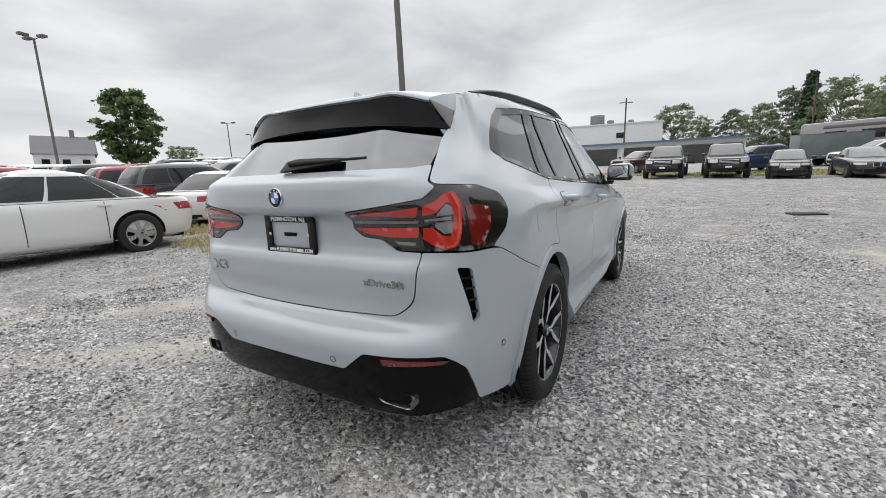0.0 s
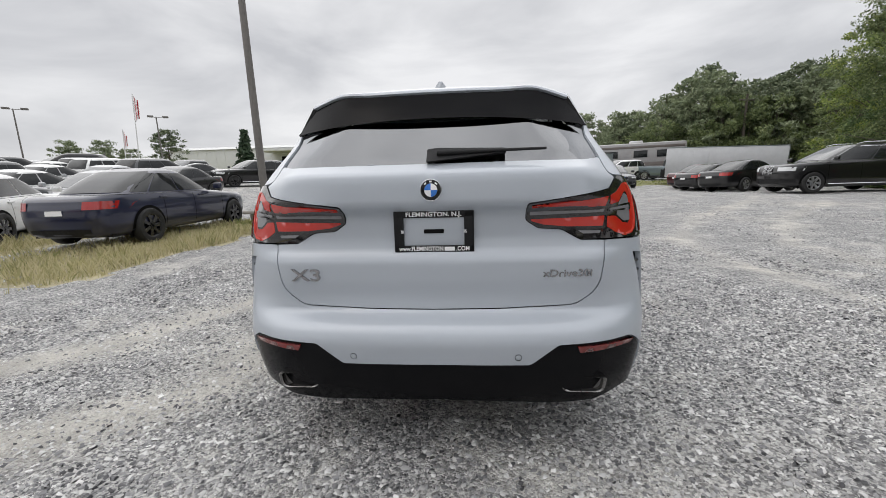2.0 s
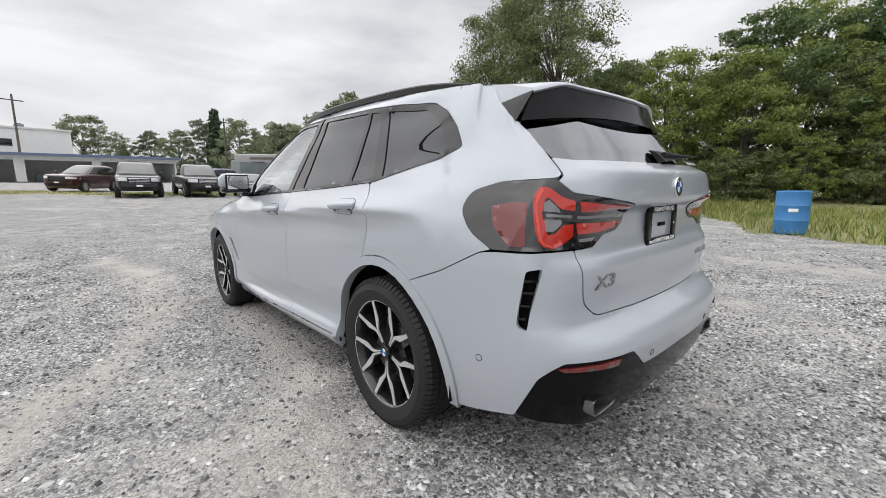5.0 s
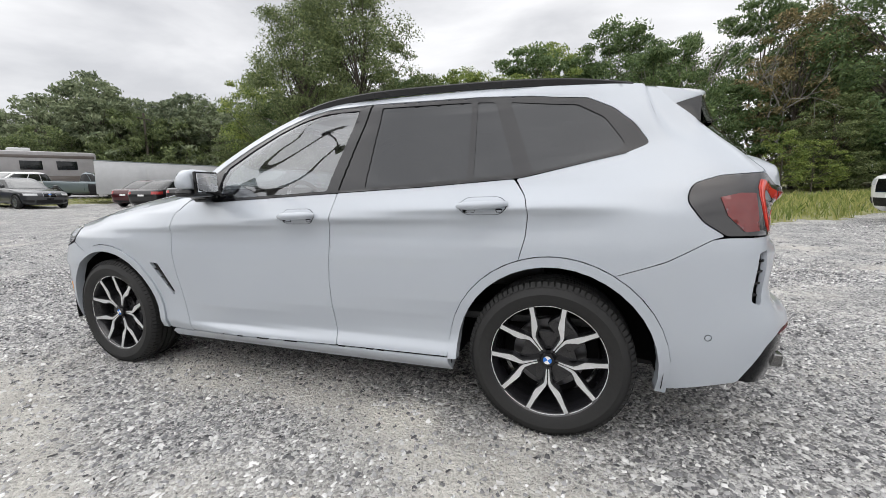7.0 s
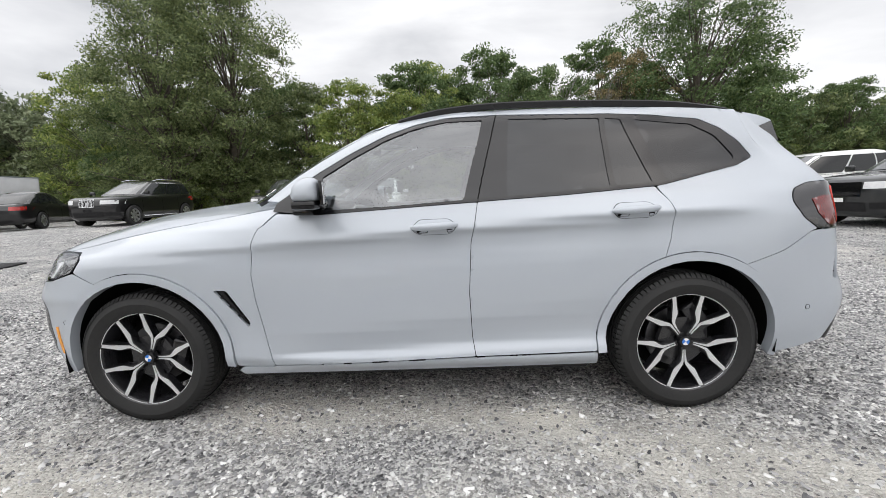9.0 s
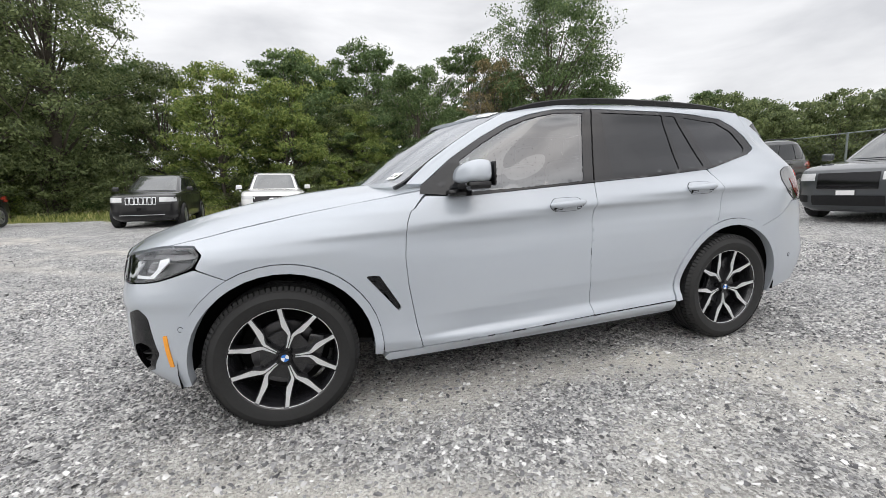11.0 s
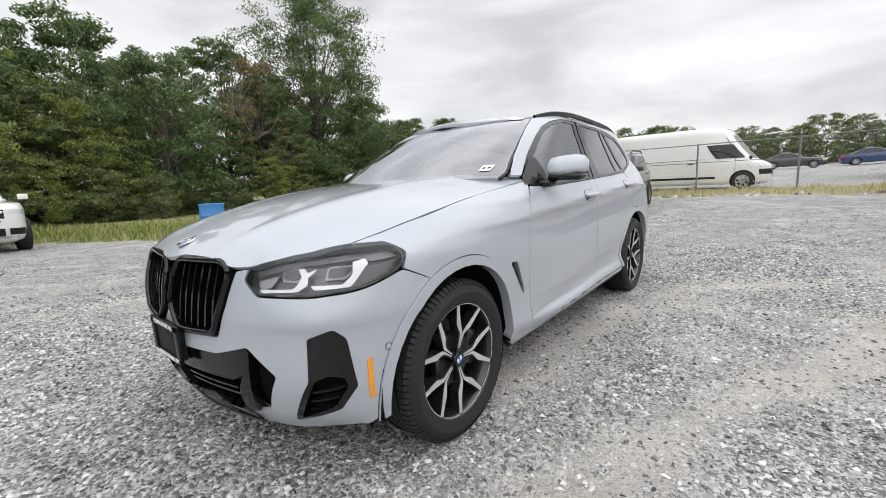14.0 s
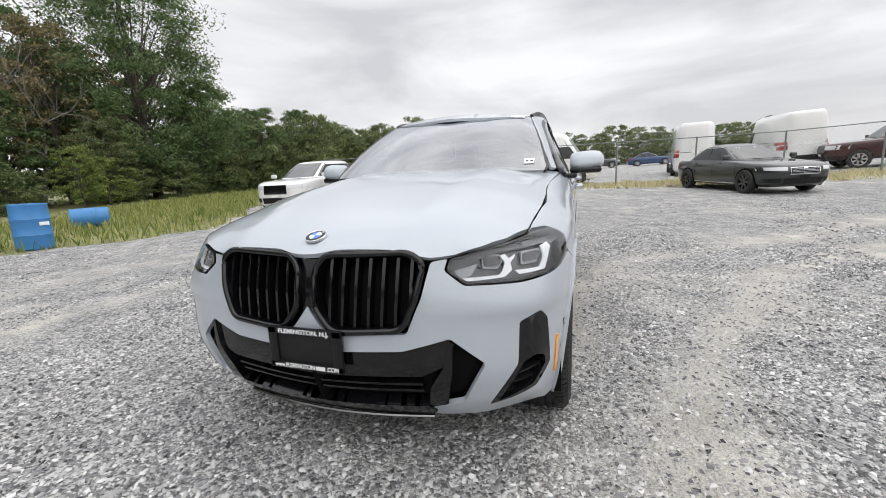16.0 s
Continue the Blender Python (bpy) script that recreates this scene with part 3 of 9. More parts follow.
KIDNEY = [("f", 0.026, 0.850), ("f", 0.066, 0.905), ("f", 0.385, 0.915), ("f", 0.446, 0.876), ("f", 0.424, 0.75), ("f", 0.372, 0.632), ("f", 0.10, 0.616), ("f", 0.024, 0.71)]
SIDE_VENT = [("f", 0.752, 0.650), ("f", 0.818, 0.677), ("f", 0.838, 0.640), ("f", 0.846, 0.458), ("f", 0.800, 0.375), ("f", 0.638, 0.318), ("f", 0.747, 0.494)]
INTAKE = [("f", 0.0, 0.545, 0), ("f", 0.36, 0.560), ("f", 0.526, 0.606), ("f", 0.64, 0.51), ("f", 0.56, 0.352), ("f", 0.44, 0.322)]

car = thing("crossover_car", "blue-grey metallic crossover car parked on loose gravel, doors shut", "car")

# painted panels
front_door_poly = [("y", 2.095, 1.110), ("y", 2.165, 1.045), ("y", 2.216, 0.96), ("y", 2.233, 0.80), ("y", 2.225, 0.66), ("y", 2.19, 0.42), ("y", 2.165, 0.302), ("y", 1.090, 0.326), ("y", 1.104, 0.42),
                   ("y", 1.113, 0.666), ("y", 1.096, 0.927), ("y", 1.056, 1.126), ("y", 1.50, 1.110), ("y", 1.885, 1.095)]
rear_door_poly = [("y", 1.056, 1.127), ("y", 1.096, 0.927), ("y", 1.113, 0.666), ("y", 1.104, 0.42), ("y", 1.090, 0.326), ("y", 0.468, 0.336)] + arc(0, AX_Z, R_OUT, -2, 73, 9) + \
                 [("y", 0.098, 0.915), ("y", 0.086, 1.02), ("y", 0.100, 1.09), ("y", 0.155, 1.168), ("y", 0.6, 1.143)]
fd_obs = both("front_door", skin_patch(front_door_poly, res=0.022, zres=0.009), M_PAINT, car)
rd_obs = both("rear_door", skin_patch(rear_door_poly, res=0.022, zres=0.009), M_PAINT, car)
fender_poly = arc(AX_F, AX_Z, R_OUT, 63, 176, 14) + [("y", 2.374, 0.30), ("y", 2.165, 0.296), ("y", 2.19, 0.42), ("y", 2.225, 0.66), ("y", 2.233, 0.80), ("y", 2.216, 0.96), ("y", 2.165, 1.045),
              ("y", 2.10, 1.112), ("y", 2.06, 1.141), ("y", 2.35, 1.104), ("y", 2.6, 1.070), ("y", 2.8, 1.040), ("y", 3.0, 1.006), ("y", 3.17, 0.972), ("y", 3.318, 0.9465), ("y", 3.20, 0.9425), ("y", 3.158, 0.905), ("y", 3.192, 0.846)]
fvent_poly = [("y", 2.440, 0.728), ("y", 2.375, 0.724), ("y", 2.272, 0.545), ("y", 2.282, 0.522)]
both("front_fender", skin_patch(fender_poly, res=0.022, zres=0.009, holes=[fvent_poly]), M_PAINT, car)
both("fender_vent", skin_patch(fvent_poly, d=-0.022, res=0.03, gap=-0.004, thick=0.0), M_BLACK, car, "black slatted air vent")
both("vent_slat", skin_patch([("y", 2.41, 0.715), ("y", 2.385, 0.715), ("y", 2.285, 0.545), ("y", 2.295, 0.54)], d=-0.006, res=0.03, thick=0.016), M_TRIM, car)
for yy, zz in ((2.385, 0.68), (2.352, 0.63), (2.318, 0.58)):
    both("vent_slat", skin_patch([("y", yy + 0.03, zz + 0.012), ("y", yy - 0.02, zz + 0.006), ("y", yy - 0.02, zz - 0.004), ("y", yy + 0.03, zz + 0.002)], d=-0.004, res=0.03, r=0.002, thick=0.016), M_TRIM, car)

side_poly = [("y", 0.150, 1.170), ("y", 0.107, 1.174), ("y", -0.302, 1.262), ("y", -0.392, 1.30)] + DLO_TOP + \
            [("y", 2.180, 1.175), ("y", 2.030, 1.292), ("y", 1.865, 1.395), ("y", 1.697, 1.488), ("y", 1.515, 1.570), ("y", 1.36, 1.602), ("y", 1.2, 1.612), ("y", 0.9, 1.620), ("y", 0.4, 1.608), ("y", 0.0, 1.588),
             ("y", -0.40, 1.550), ("y", -0.432, 1.546), ("y", -0.495, 1.466), ("y", -0.590, 1.382), ("y", -0.745, 1.240), ("r", 0.672, 1.175), ("r", 0.696, 1.163)] + \
            TAIL_SIDE + [("y", -0.609, 0.912), ("y", -0.45, 0.829)] + arc(0, AX_Z, R_OUT, 122, 73, 6) + [("y", 0.098, 0.915), ("y", 0.086, 1.02), ("y", 0.100, 1.09)]
both("body_side", skin_patch(side_poly, r=0.02, res=0.018), M_PAINT, car)
V, F = skin_patch([("y", -0.28, 1.07), ("y", -0.11, 1.075), ("y", -0.105, 0.93), ("y", -0.27, 0.925)], d=0.0012, r=0.025, thick=0.002)
mesh_ob("fuel_flap", V, F, M_PAINT, car)
sill_poly = [("y", 2.345, 0.294), ("y", 2.165, 0.292), ("y", 2.165, 0.298), ("y", 1.090, 0.322), ("y", 0.464, 0.332), ("y", 0.452, 0.250), ("y", 1.1, 0.243), ("y", 2.355, 0.243), ("y", 2.378, 0.27)]
both("sill", skin_patch(sill_poly, r=0.004, thick=0.05, res=0.022, zres=0.009), M_PAINT, car)
both("sill_seal", skin_patch([("y", 2.18, 0.315), ("y", 1.09, 0.338), ("y", 0.48, 0.348), ("y", 0.48, 0.315), ("y", 1.09, 0.305), ("y", 2.18, 0.28)], d=-0.010, r=0.0, thick=0.0, res=0.02), M_DARK, car)
both("sill_trim", skin_patch([("y", 0.47, 0.245), ("y", 2.36, 0.240), ("y", 2.34, 0.21), ("y", 0.50, 0.21)], d=-0.015, r=0.005, thick=0.05), M_PLASTIC, car)

# arch lips
for cy, a0, a1 in ((AX_F, -9, 187), (0.0, -4, 192)):
    ring = arc(cy, AX_Z, R_OUT, a0, a1, 22) + arc(cy, AX_Z, R_IN, a1, a0, 22)
    both("wheel_arch_lip", skin_patch(ring, d=0.010, r=0.0, res=0.02, thick=0.05), M_PAINT, car)

# bumpers, tailgate, bonnet, roof
front_bumper_poly = INTAKE + [("f", 0.43, 0.262), ("f", 0.62, 0.262), ("f", 0.80, 0.278), ("y", 3.345, 0.272)] + arc(AX_F, AX_Z, R_OUT, -8, 63, 8) + [("y", 3.194, 0.843), ("y", 3.36, 0.796, 0.06), ("f", 0.751, 0.786), ("f", 0.573, 0.790), ("f", 0.505, 0.842), ("f", 0.517, 0.882), ("f", 0.458, 0.872),
                    ("f", 0.430, 0.75), ("f", 0.378, 0.626), ("f", 0.095, 0.608), ("f", 0.052, 0.645), ("f", 0.0, 0.712, 0)]
joined("front_bumper", skin_patch(front_bumper_poly, r=0.012, holes=[SIDE_VENT], gap=0.0012, res=0.02), M_PAINT, car)
rear_bumper_poly = arc(0, AX_Z, R_OUT, 122, 190, 8) + [("y", -0.53, 0.284), ("y", -0.735, 0.329), ("y", -0.828, 0.495), ("r", 0.788, 0.528), ("r", 0.754, 0.548), ("r", 0.464, 0.543), ("r", 0.362, 0.462), ("r", 0.0, 0.464, 0),
                    ("r", 0.0, 0.655, 0), ("r", 0.266, 0.657), ("r", 0.545, 0.668, 0.03), ("r", 0.635, 0.730, 0.05), ("r", 0.657, 0.918), ("y", -0.66, 0.917), ("y", -0.609, 0.911), ("y", -0.45, 0.828)]
slot_poly = [("y", -0.812, 0.864), ("y", -0.776, 0.857), ("y", -0.756, 0.668), ("y", -0.788, 0.655)]
joined("rear_bumper", skin_patch(rear_bumper_poly, r=0.012, holes=[slot_poly], gap=0.0012, res=0.022, zres=0.0085), M_PAINT, car)
both("air_slot", skin_patch(slot_poly, d=-0.03, gap=-0.006, res=0.03, thick=0.0), M_DARK, car, "black vertical air slot")
for zz in (0.70, 0.745, 0.79, 0.83):
    both("slot_slat", skin_patch([("y", -0.818 + 0.22 * (0.86 - zz), zz), ("y", -0.768 + 0.15 * (0.86 - zz), zz), ("y", -0.768 + 0.15 * (0.86 - zz), zz - 0.012), ("y", -0.818 + 0.22 * (0.86 - zz), zz - 0.012)], d=-0.008, r=0.002, thick=0.02), M_BLACK, car)
tail_poly = [("r", 0.0, 0.657, 0), ("r", 0.266, 0.659), ("r", 0.545, 0.670, 0.03), ("r", 0.632, 0.732, 0.05), ("r", 0.655, 0.918)] + TAIL_IN + [("r", 0.670, 1.172), ("r", 0.652, 1.236, 0.01), ("r", 0.584, 1.226), ("r", 0.0, 1.224, 0)]
joined("tailgate", skin_patch(tail_poly, r=0.01, gap=0.0012, res=0.022, zres=0.009), M_PAINT, car)
hood_poly = [(0.0, 2.28, 0), (0.30, 2.255), (0.55, 2.19), (0.715, 2.105)] + [(x - 0.002, y) for x, y in zip(HOOD_XE[1:], HOOD_Y[1:])] + [(float(p[0]) - 0.002, float(p[1])) for p in HOOD_F] + [(0.455, 3.606), (0.39, 3.622), (0.27, 3.632), (0.12, 3.648), (0.055, 3.668), (0.0, 3.672, 0)]
joined("bonnet", top_patch(hood_z, hood_poly, r=0.02), M_PAINT, car)
roof_poly = [(0.0, 1.80, 0), (0.28, 1.755), (0.46, 1.65), (0.572, 1.50), (0.60, 1.2), (0.607, 0.9), (0.605, 0.4), (0.60, 0.0), (0.588, -0.40), (0.582, -0.420), (0.40, -0.478), (0.0, -0.505, 0)]
joined("roof", top_patch(roof_z, roof_poly, r=0.02), M_PAINT, car)

# glass
def pane(name, poly, mat, d=-0.006, both_sides=True, label="", r=0.02):
    VF = skin_patch(poly, d=d, r=r, gap=-0.012 if both_sides else 0.0, thick=0.004, res=0.03)
    obs = both(name, VF, mat, car, label) if both_sides else [joined(name, VF, mat, car, label)]
    for o in obs:
        o.visible_shadow = False
    return obs


dlo_all = [("y", 2.00, 1.112), ("y", 1.885, 1.097), ("y", 1.50, 1.112), ("y", 1.05, 1.130), ("y", 0.6, 1.146), ("y", 0.13, 1.172), ("y", -0.302, 1.262), ("y", -0.392, 1.30)] + DLO_TOP[:-1] + [("y", 2.02, 1.220), ("y", 2.00, 1.15)]
gl_front = [("y", 1.865, 1.116), ("y", 1.50, 1.124), ("y", 1.125, 1.140), ("y", 1.005, 1.560), ("y", 1.20, 1.558), ("y", 1.38, 1.527), ("y", 1.53, 1.478), ("y", 1.70, 1.392), ("y", 1.870, 1.290)]
gl_rear = [("y", 0.905, 1.150), ("y", 0.375, 1.178), ("y", 0.385, 1.542), ("y", 0.868, 1.560)]
gl_small = [("y", 0.345, 1.180), ("y", 0.155, 1.192), ("y", 0.270, 1.532), ("y", 0.357, 1.540)]
gl_quarter = [("y", 0.075, 1.188), ("y", -0.265, 1.272), ("y", -0.300, 1.305), ("y", -0.215, 1.425), ("y", -0.10, 1.492), ("y", 0.198, 1.527)]
pillar_frame = skin_patch(dlo_all, d=-0.003, r=0.02, gap=0.0, holes=[gl_front, gl_rear, gl_small, gl_quarter], hr=0.02, thick=0.03, res=0.03)
both("window_surround", pillar_frame, M_PILLAR, car, "gloss black window surround and pillars")
pane("front_door_window", gl_front, M_GLASS, -0.008)
pane("rear_door_window", gl_rear, M_GLASS_DARK, -0.008)
pane("small_door_window", gl_small, M_GLASS_DARK, -0.008)
pane("quarter_window", gl_quarter, M_GLASS_DARK, -0.008)
for q in ([("y", 2.09, 1.116), ("y", 1.885, 1.095), ("y", 1.50, 1.110), ("y", 1.05, 1.128), ("y", 0.6, 1.144), ("y", 0.13, 1.170), ("y", -0.30, 1.258), ("y", -0.31, 1.268), ("y", 0.13, 1.182), ("y", 0.6, 1.156), ("y", 1.05, 1.140), ("y", 1.5, 1.122), ("y", 1.885, 1.107), ("y", 2.09, 1.128)],):
    both("waist_strip", skin_patch(q, d=0.003, r=0.0, gap=0.0, thick=0.012), M_BLACK, car, "gloss black strip below the windows")
for a, b in (((1.056, 1.13), (0.932, 1.585)),):
    both("door_gap", skin_patch([("y", a[0] - 0.003, a[1]), ("y", b[0] - 0.003, b[1]), ("y", b[0] + 0.003, b[1]), ("y", a[0] + 0.003, a[1])], d=0.0, r=0.0, gap=0.0, thick=0.004), M_DARK, car)
wind_poly = [("f", 0.0, 1.175, 0), ("f", 0.40, 1.172), ("f", 0.740, 1.165), ("f", 0.752, 1.190), ("f", 0.672, 1.40), ("f", 0.582, 1.568), ("f", 0.46, 1.602), ("f", 0.25, 1.617), ("f", 0.0, 1.622, 0)]
pane("windscreen", wind_poly, M_GLASS_WIND, -0.004, False)
both("windscreen_edge", skin_patch([("f", 0.752, 1.165), ("f", 0.760, 1.190), ("f", 0.680, 1.40), ("f", 0.590, 1.572), ("f", 0.580, 1.566), ("f", 0.668, 1.40), ("f", 0.747, 1.195), ("f", 0.738, 1.165)], d=-0.001, r=0.0, gap=0.0, thick=0.02), M_BLACK, car)
rg_poly = [("r", 0.0, 1.214, 0), ("r", 0.584, 1.216), ("r", 0.646, 1.226, 0.02), ("r", 0.634, 1.382), ("r", 0.35, 1.412), ("r", 0.0, 1.421, 0)]
pane("rear_window", rg_poly, M_GLASS_REAR, -0.007, False)

# dark shell behind the seams, wheel housings, floor
inner = skin_patch(arc(AX_F, AX_Z, 0.465, -12, 192, 16) + [("y", 2.3, 0.28), ("y", 0.5, 0.28)] + arc(0, AX_Z, 0.465, -10, 190, 16) +
                   [("y", -0.50, 0.30), ("r", 0.70, 0.34), ("r", 0.0, 0.34, 0), ("r", 0.0, 1.20, 0), ("r", 0.66, 1.20), ("y", -0.3, 1.22), ("y", 0.1, 1.15), ("y", 1.1, 1.11), ("y", 2.0, 1.08), ("y", 2.3, 1.06), ("y", 3.0, 0.96),
                    ("y", 3.2, 0.90), ("f", 0.5, 0.86), ("f", 0.0, 0.86, 0), ("f", 0.0, 0.27, 0), ("f", 0.7, 0.28), ("y", 3.34, 0.28)], d=-0.05, r=0.0, thick=0.0, res=0.06)
joined("inner_body", inner, M_DARK, car)
for cy in (AX_F, 0.0):
    for sx in (1, -1):
        V, F = [], []
        for i in range(25):
            a = radians(-9 + 198 * i / 24)
            for x in (0.60, 0.885):
                V.append((sx * x, cy + 0.462 * math.cos(a), AX_Z + 0.462 * math.sin(a)))
        for i in range(24):
            F.append((2 * i, 2 * i + 1, 2 * i + 3, 2 * i + 2))
        k = len(V)
        V += [(sx * 0.60, cy, AX_Z)] + []
        F += [(k, 2 * i, 2 * i + 2) for i in range(24)]
        mesh_ob("wheel_housing", V, F, M_DARK, car)
box("underbody", (0, 1.40, 0.30), (1.16, 4.0, 0.10), M_PLASTIC, car, 0.03)

# tail lamps
lamp_poly = TAIL_IN[:-1] + [("r", 0.701, 1.160)] + TAIL_SIDE
for ob in both("tail_lamp", skin_patch(lamp_poly, d=0.004, r=0.012, thick=0.03, res=0.025), M_SMOKE, car, "smoked tail lamp with red light bars"):
    s = 1 if sum(v.co.x for v in ob.data.vertices) > 0 else -1

    def lens(name, poly, mat, d, r=0.006, ob=ob, s=s):
        V, F = skin_patch(poly, d=d, r=r, thick=0.006, gap=0.0, res=0.02)
        if s < 0:
            V, F = flip(V, F)
        mesh_ob(name, V, F, mat, ob)
    lens("upper_bar", [("r", 0.372, 1.047), ("r", 0.648, 1.052), ("r", 0.657, 1.083), ("r", 0.372, 1.058)], M_RED_LENS, 0.0055, 0.003)
    lens("lower_bar", [("r", 0.372, 1.003), ("r", 0.376, 0.996), ("r", 0.42, 0.982), ("r", 0.512, 0.973), ("r", 0.645, 0.972), ("r", 0.650, 1.010)], M_RED_LENS, 0.0055, 0.003)
    lens("middle_bar", [("r", 0.368, 1.035), ("r", 0.368, 1.018), ("r", 0.646, 1.025), ("r", 0.652, 1.046)], M_GREYLENS, 0.0055, 0.003)
    lens("reverse_lens", [("r", 0.55, 0.957), ("r", 0.57, 0.944), ("r", 0.634, 0.944), ("r", 0.637, 0.955)], M_GREYLENS, 0.0055, 0.003)
    hook = [("r", 0.668, 1.086), ("r", 0.699, 1.100), ("r", 0.726, 1.130), ("r", 0.748, 1.134), ("r", 0.767, 1.106), ("r", 0.776, 1.076), ("r", 0.786, 0.99), ("r", 0.782, 0.955), ("r", 0.771, 0.938), ("r", 0.740, 0.928),
            ("r", 0.697, 0.945), ("r", 0.662, 0.968), ("r", 0.662, 1.008), ("r", 0.696, 1.007), ("r", 0.728, 0.980), ("r", 0.753, 0.976), ("r", 0.759, 0.99), ("r", 0.755, 1.062), ("r", 0.749, 1.084), ("r", 0.742, 1.098), ("r", 0.732, 1.096), ("r", 0.706, 1.060), ("r", 0.668, 1.055)]
    lens("c_shaped_light", hook, M_RED_LENS, 0.0055, 0.004)
    edge = [("r", 0.746, 1.130), ("r", 0.763, 1.104), ("r", 0.772, 1.075), ("r", 0.782, 0.99), ("r", 0.778, 0.957), ("r", 0.769, 0.942), ("r", 0.742, 0.933), ("r", 0.742, 0.939), ("r", 0.765, 0.947), ("r", 0.772, 0.960), ("r", 0.775, 0.99), ("r", 0.768, 1.074), ("r", 0.757, 1.100), ("r", 0.744, 1.123)]
    lens("light_edge", edge, M_RED_GLOW, 0.0075, 0.002)
    lens("inner_lens", [("r", 0.708, 1.056), ("r", 0.734, 1.092), ("r", 0.750, 1.082), ("r", 0.762, 0.988), ("r", 0.732, 0.986), ("r", 0.702, 1.012)], M_GREYLENS, 0.0050, 0.004)
    lens("inner_bar", [("r", 0.760, 1.054), ("r", 0.662, 1.045), ("r", 0.662, 1.026), ("r", 0.762, 1.027)], M_SMOKE, 0.0065, 0.003)
    lens("inner_strip", [("r", 0.752, 1.046), ("r", 0.668, 1.040), ("r", 0.668, 1.032), ("r", 0.753, 1.034)], M_GREYLENS, 0.008, 0.002)
    lens("side_glow", [("y", -0.630, 1.070), ("y", -0.700, 1.084), ("y", -0.755, 1.082), ("y", -0.762, 0.99), ("y", -0.765, 0.940), ("y", -0.715, 0.938), ("y", -0.655, 1.0)], M_RED_DARK, 0.007, 0.004)

M_EXHAUST = plain("smoked_chrome", (0.24, 0.236, 0.23), 0.26, metal=1.0, vary=0.1)
M_BORE = plain("sooty_metal", (0.20, 0.195, 0.19), 0.40, metal=0.8, vary=0.3, grain=18)
# black lower tail trim, reflectors, exhausts
diff_poly = [("y", -0.735, 0.332), ("y", -0.828, 0.492), ("r", 0.788, 0.525), ("r", 0.754, 0.545), ("r", 0.464, 0.540), ("r", 0.362, 0.459), ("r", 0.0, 0.461, 0), ("r", 0.0, 0.292, 0), ("r", 0.30, 0.282), ("r", 0.43, 0.272), ("r", 0.62, 0.276), ("r", 0.70, 0.292)]
joined("rear_diffuser", skin_patch(diff_poly, d=-0.006, r=0.01, gap=0.0, thick=0.06, res=0.03), M_DIFFUSER, car, "gloss black lower bumper trim")
both("reflector", skin_patch([("r", 0.772, 0.532), ("r", 0.752, 0.518), ("r", 0.545, 0.508), ("r", 0.535, 0.533)], d=0.002, r=0.004, thick=0.01, gap=0.0), M_RED_DARK, car, "red rear reflector")
for s in (1, -1):
    ring = [(-1, -1), (1, -1), (1.12, 0.9), (0.9, 1), (-0.9, 1), (-1.12, 0.9)]
    V, F = [], []
    prof = [(0.0, 1.0), (0.0, 0.9), (0.10, 0.86), (0.10, 0.0)]
    P = rounded([(a * 0.080, b * 0.032) for a, b in ring], 0.026, 0.03)
    n = len(P)
    for dep, sc in ((0.09, 1.0), (0.0, 1.0), (-0.004, 0.96), (0.0, 0.86), (0.12, 0.82)):
        V += [(s * 0.568 + p[0] * sc, -0.941 + dep, 0.366 + p[1] * sc) for p in P]
    for q in range(4):
        F += [(q * n + i, q * n + (i + 1) % n, (q + 1) * n + (i + 1) % n, (q + 1) * n + i) for i in range(n)]
    tip = mesh_ob("exhaust_tip", V, F, M_EXHAUST, car, "dark chrome exhaust tip", True, 40)
    V2 = [(s * 0.568 + p[0] * 0.85, -0.917, 0.366 + p[1] * 0.86) for p in P]
    mesh_ob("exhaust_bore", V2, [tuple(range(n))], M_BORE, tip, "", False)

# roof spoiler
def lip(u):
    """Back edge of the spoiler at u (0 middle, 1 end): x, y and z."""
    return 0.556 * u, -0.692 + 0.087 * u**2.4, 1.534 + 0.008 * math.exp(-((u - 0.72) / 0.16) ** 2) - 0.030 * max(0.0, (u - 0.70) / 0.30) ** 1.6


BLADE_F, BLADE_LOW = (0.612, -0.484, 1.462), (0.641, -0.588, 1.380)
V, F = [], []
NS = 18
for i in range(NS + 1):
    u = i / NS
    x, yr, zl = lip(u)
    xf, yf = 0.586 * u, -0.505 + 0.082 * u**3
    zf = float(roof_z(xf, yf)) + 0.001
    V += [(xf, yf, zf), (xf * 0.6 + x * 0.4, yf * 0.5 + yr * 0.5, zf * 0.5 + zl * 0.5 + 0.006), (xf * 0.1 + x * 0.9, yf * 0.1 + yr * 0.9, zf * 0.1 + zl * 0.9 + 0.004), (x, yr, zl),
          (x, yr - 0.003, zl - 0.009), (x, yr + 0.010, zl - 0.018), (xf * 0.9, yf - 0.02, zf - 0.06)]
for i in range(NS):
    for j in range(6):
        a, b = i * 7 + j, i * 7 + j + 1
        F.append((a, b, b + 7, a + 7))
q = NS * 7
V += [BLADE_F]
F += [(q + j, len(V) - 1, q + j + 1) for j in range(5)]
joined("roof_spoiler", (V, F), M_PAINT, car, "body-coloured roof spoiler")
V, F = [], []
